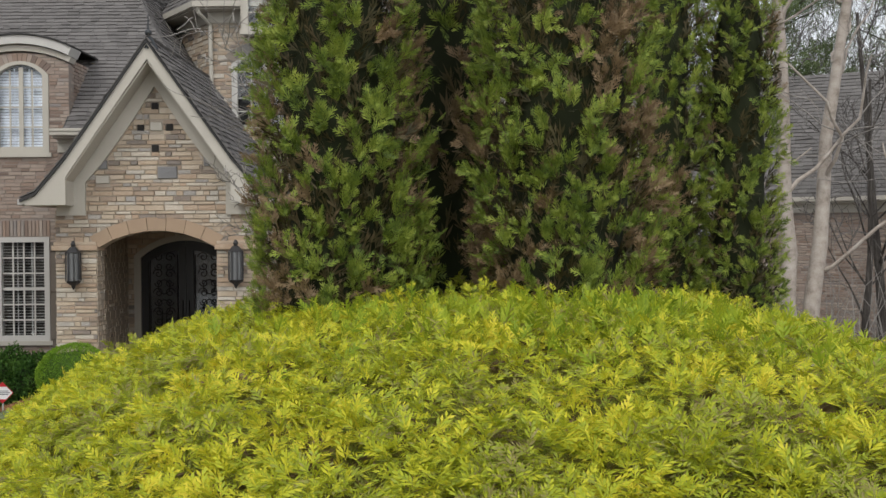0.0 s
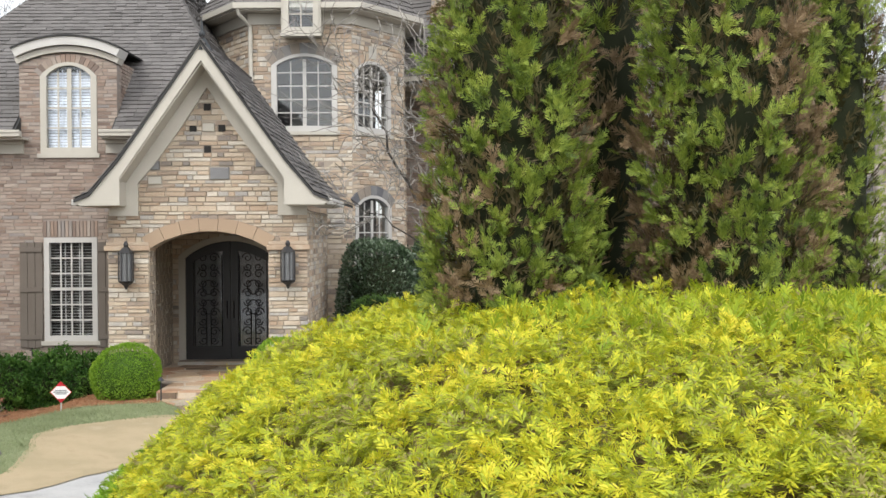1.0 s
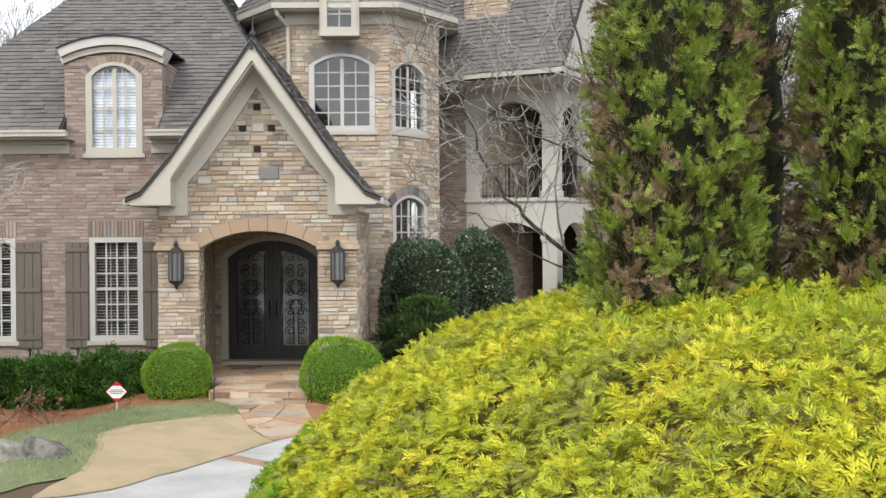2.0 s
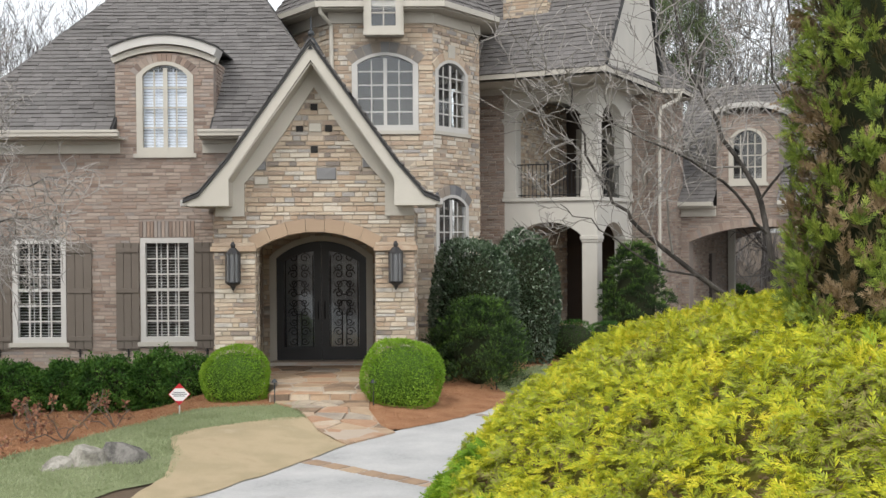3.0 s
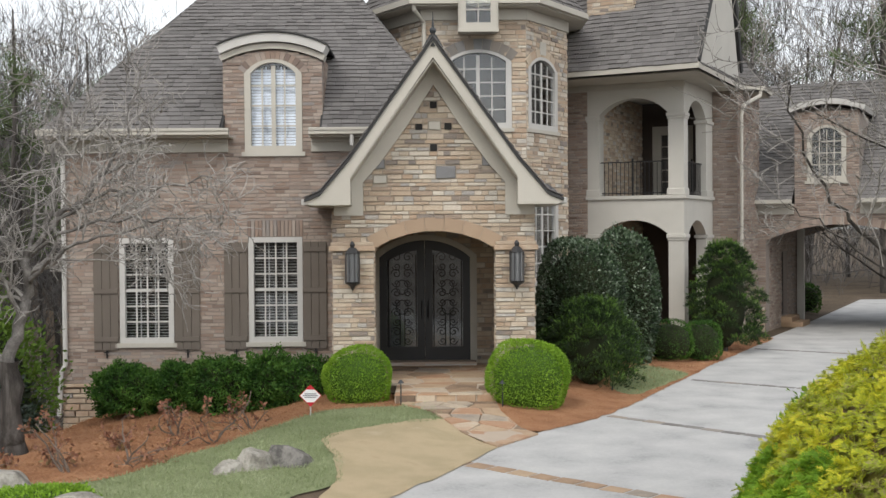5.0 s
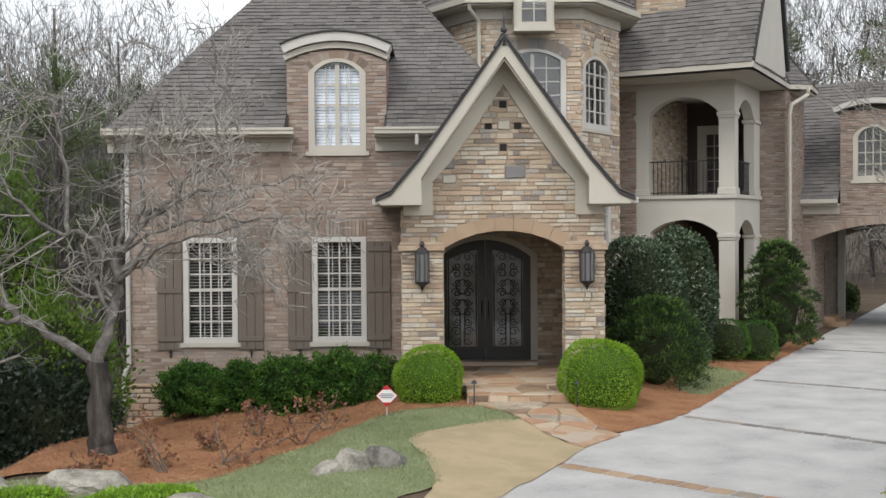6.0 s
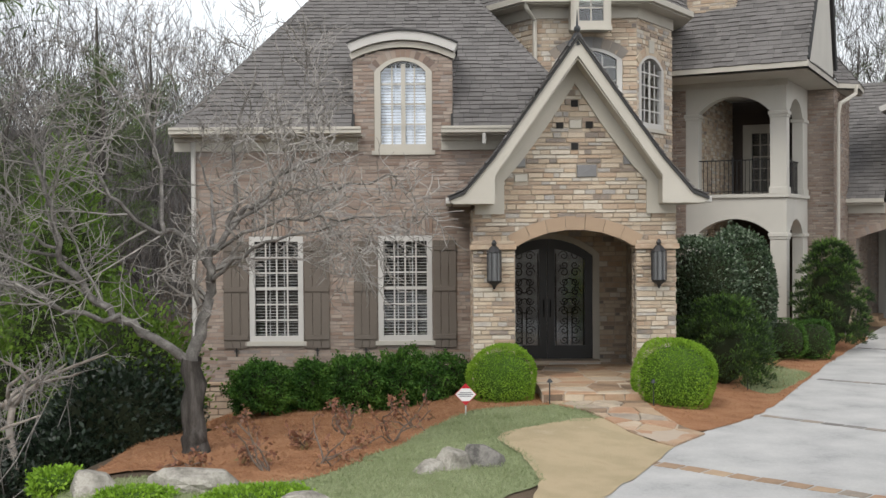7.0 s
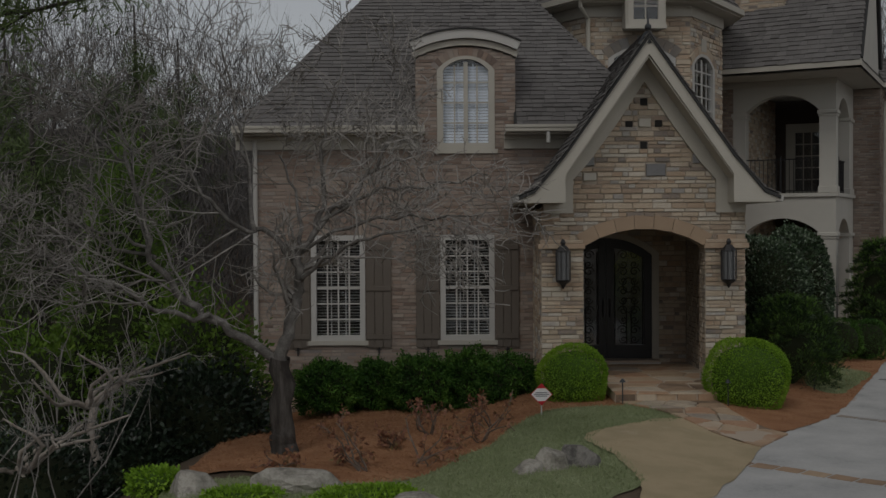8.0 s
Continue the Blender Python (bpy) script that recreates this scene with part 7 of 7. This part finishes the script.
blades("mondo_grass", cover_ring, 52000, M_grass, 0.05, "grey-green tufted mondo grass", "grass", 201, 0.9, avoid=bed_ring)
PATCH = [(-1.95, 24.1), (-1.6, 23.1), (-0.75, 24.5), (0.1, 26.1), (-0.3, 26.9), (-0.95, 26.8)]
patch_sheet, patch_ring = blob_sheet("ground_cover", PATCH, M_groundcover, 0.034, "grey-green patch of grass between mulch and drive", "ground cover")
blades("mondo_grass", patch_ring, 5000, M_grass, 0.07, "grey-green tufted grass beside the drive", "grass", 205, 0.9)
blades("dormant_grass", lawn_ring, 16000, M_dry, 0.026, "short straw-coloured dormant grass", "grass", 202, 0.8)
blades("pine_straw", bed_ring, 42000, M_needles, 0.06, "loose rust-brown pine needles", "pine straw", 203, 0.04, 0.03)
blades("pine_straw", bed2_ring, 26000, M_needles, 0.07, "loose rust-brown pine needles", "pine straw", 204, 0.04, 0.03)

# ---- paving: steps, flagstone path, bands across the drive ----
def cells(poly, step, rngs, joint):
    """Irregular flagstones: the cells of jittered points inside a convex-ish outline, each as a shrunken polygon."""
    xs, ys = [p[0] for p in poly], [p[1] for p in poly]
    pts = []
    y = min(ys) - step
    while y < max(ys) + step:
        x = min(xs) - step
        while x < max(xs) + step:
            pts.append((x + rngs.uniform(-0.42, 0.42) * step, y + rngs.uniform(-0.38, 0.38) * step))
            x += step * 1.25
        y += step

    def clip(pg, nx, ny, d):
        out = []
        for i in range(len(pg)):
            a, b = pg[i], pg[(i + 1) % len(pg)]
            da, db = a[0] * nx + a[1] * ny - d, b[0] * nx + b[1] * ny - d
            if da <= 0:
                out.append(a)
            if (da < 0 < db) or (db < 0 < da):
                t = da / (da - db)
                out.append((a[0] + (b[0] - a[0]) * t, a[1] + (b[1] - a[1]) * t))
        return out
    for p in pts:
        pg = list(poly)
        for q in pts:
            if q is p or abs(q[0] - p[0]) > 3 * step or abs(q[1] - p[1]) > 3 * step:
                continue
            nx, ny = q[0] - p[0], q[1] - p[1]
            ln = math.hypot(nx, ny)
            nx, ny = nx / ln, ny / ln
            pg = clip(pg, nx, ny, (p[0] + q[0]) / 2 * nx + (p[1] + q[1]) / 2 * ny - joint / 2)
            if len(pg) < 3:
                break
        if len(pg) >= 3:
            area = abs(sum(pg[i][0] * pg[(i + 1) % len(pg)][1] - pg[(i + 1) % len(pg)][0] * pg[i][1] for i in range(len(pg)))) / 2
            if area > 0.012:
                yield pg


def flagstones(parent, poly, step, z, rngs, joint=0.03, name="flagstone"):
    for pg in cells(poly, step, rngs, joint):
        h = rngs.uniform(0.004, 0.012)
        n = len(pg)
        cx, cy = sum(p[0] for p in pg) / n, sum(p[1] for p in pg) / n
        verts = [(x, y, z(x, y) - 0.02) for x, y in pg] + [(cx + (x - cx) * 0.965, cy + (y - cy) * 0.965, z(x, y) + h) for x, y in pg]
        faces = [tuple(range(n, 2 * n))] + [(i, (i + 1) % n, n + (i + 1) % n, n + i) for i in range(n)]
        piece(name, verts, faces, M_flag, parent)


fr = random.Random(9)
path_z = lambda x, y: ground_z(x, y) + 0.045
PATH = [(-6.25, 21.3), (-4.45, 21.3), (-4.42, 20.3), (-4.15, 19.2), (-3.9, 18.72), (-4.62, 17.65), (-5.15, 18.6), (-5.65, 20.2), (-6.15, 20.95)]
bm = bmesh.new()
tris = tessellate_polygon([[Vector((x, y, 0)) for x, y in PATH]])
vs = [bm.verts.new((x, y, path_z(x, y) - 0.004)) for x, y in PATH]
for t in tris:
    bm.faces.new([vs[i] for i in t])
path = tagged(part("flagstone_path", bm, M_grout), "rust and buff flagstone path from drive to porch", "path", kind="structure")
flagstones(path, PATH, 0.42, path_z, fr)
LZ = 0.34
landing = tagged(part("porch_floor", boxes((-6.30, -4.45, 21.2, PY + 0.45, -0.3, LZ), (-7.1, -4.02, PY + 0.45, 26.2, -0.3, LZ - 0.003), (-6.9, -4.66, 25.55, 26.2, LZ - 0.02, LZ + 0.08)), M_grout), "flagstone porch floor and step", "porch floor", kind="structure")
flagstones(landing, [(-6.30, 21.17), (-4.45, 21.17), (-4.45, 22.5), (-6.30, 22.5)], 0.5, lambda x, y: LZ, fr)
flagstones(landing, [(-7.05, 22.53), (-4.07, 22.53), (-4.07, 25.5), (-7.05, 25.5)], 0.55, lambda x, y: LZ, fr)
for x in range(5):
    piece("step_stone", *stone_mesh([(-6.28 + 0.37 * x, -5.93 + 0.37 * x, 0.12, LZ - 0.01)], 21.2, fr, None, (0.01, 0.03), 0.01), M_flag, landing)
piece("threshold", *stone_mesh([(-6.9, -5.8, LZ, LZ + 0.08), (-5.79, -4.66, LZ, LZ + 0.08)], 25.55, fr, None, (0.0, 0.01), 0.01), M_stucco, landing)

# stone bands set into the concrete
for (x0, y0), (x1, y1), n, w in (((-5.35, 16.7), (-0.6, 12.4), 17, 0.26), ((-2.5, 20.55), (2.3, 15.6), 18, 0.17), ((0.0, 25.3), (4.6, 21.7), 15, 0.17), ((3.1, 31.6), (7.6, 28.6), 13, 0.16)):
    d = Vector((x1 - x0, y1 - y0, 0)).normalized()
    s = Vector((-d.y, d.x, 0))
    ln = math.hypot(x1 - x0, y1 - y0) / n
    for i in range(n):
        a, b = Vector((x0, y0, 0.024)) + d * (ln * i + 0.02), Vector((x0, y0, 0.024)) + d * (ln * (i + 1) - 0.02)
        j = lambda: fr.uniform(-0.02, 0.02)
        q = [a - s * (w / 2 + j()), b - s * (w / 2 + j()), b + s * (w / 2 + j()), a + s * (w / 2 + j())]
        verts = [(p.x, p.y, 0.0) for p in q] + [(p.x, p.y, 0.026 + fr.uniform(0, 0.004)) for p in q]
        piece("band_stone", verts, [(4, 5, 6, 7), (0, 1, 5, 4), (1, 2, 6, 5), (2, 3, 7, 6), (3, 0, 4, 7)], M_flag if y0 < 18 else M_band, drive)
# ---- ledgestones of the porch front ----
sr = random.Random(12)
units = []
for k in range(6):
    c = 0.035
    j = lambda: sr.uniform(-0.03, 0.03)
    verts = [(0, 0.3, 0), (1, 0.3, 0), (1, 0.3, 1), (0, 0.3, 1), (c * 0.5 + abs(j()) * 0.3, -1 + j() * 4, c * 2 + j()), (1 - c * 0.5, -1 + j() * 4, c * 2 + j()), (1 - c * 0.5, -1 + j() * 4, 1 - c * 2 + j()), (c * 0.5, -1 + j() * 4, 1 - c * 2 + j())]
    units.append(mesh_from("stone", verts, [(4, 5, 6, 7), (0, 1, 5, 4), (1, 2, 6, 5), (2, 3, 7, 6), (3, 0, 4, 7)], M_stone))
front = [r for r in porch_rows if r[2] > 2.2][:300]
rest = [r for r in porch_rows if r not in front]
for u0, u1, v0, v1 in front:
    ob = new("stone", sr.choice(units))
    ob.parent = porch_wall
    ob.location, ob.scale = (u0, PY, v0), (u1 - u0, sr.uniform(0.008, 0.035), v1 - v0)
v, f = stone_mesh(rest, PY, sr, None, (0.006, 0.03), 0.006)
tagged(piece("stone", v, f, M_stone_far, porch_wall), kind="stuff")
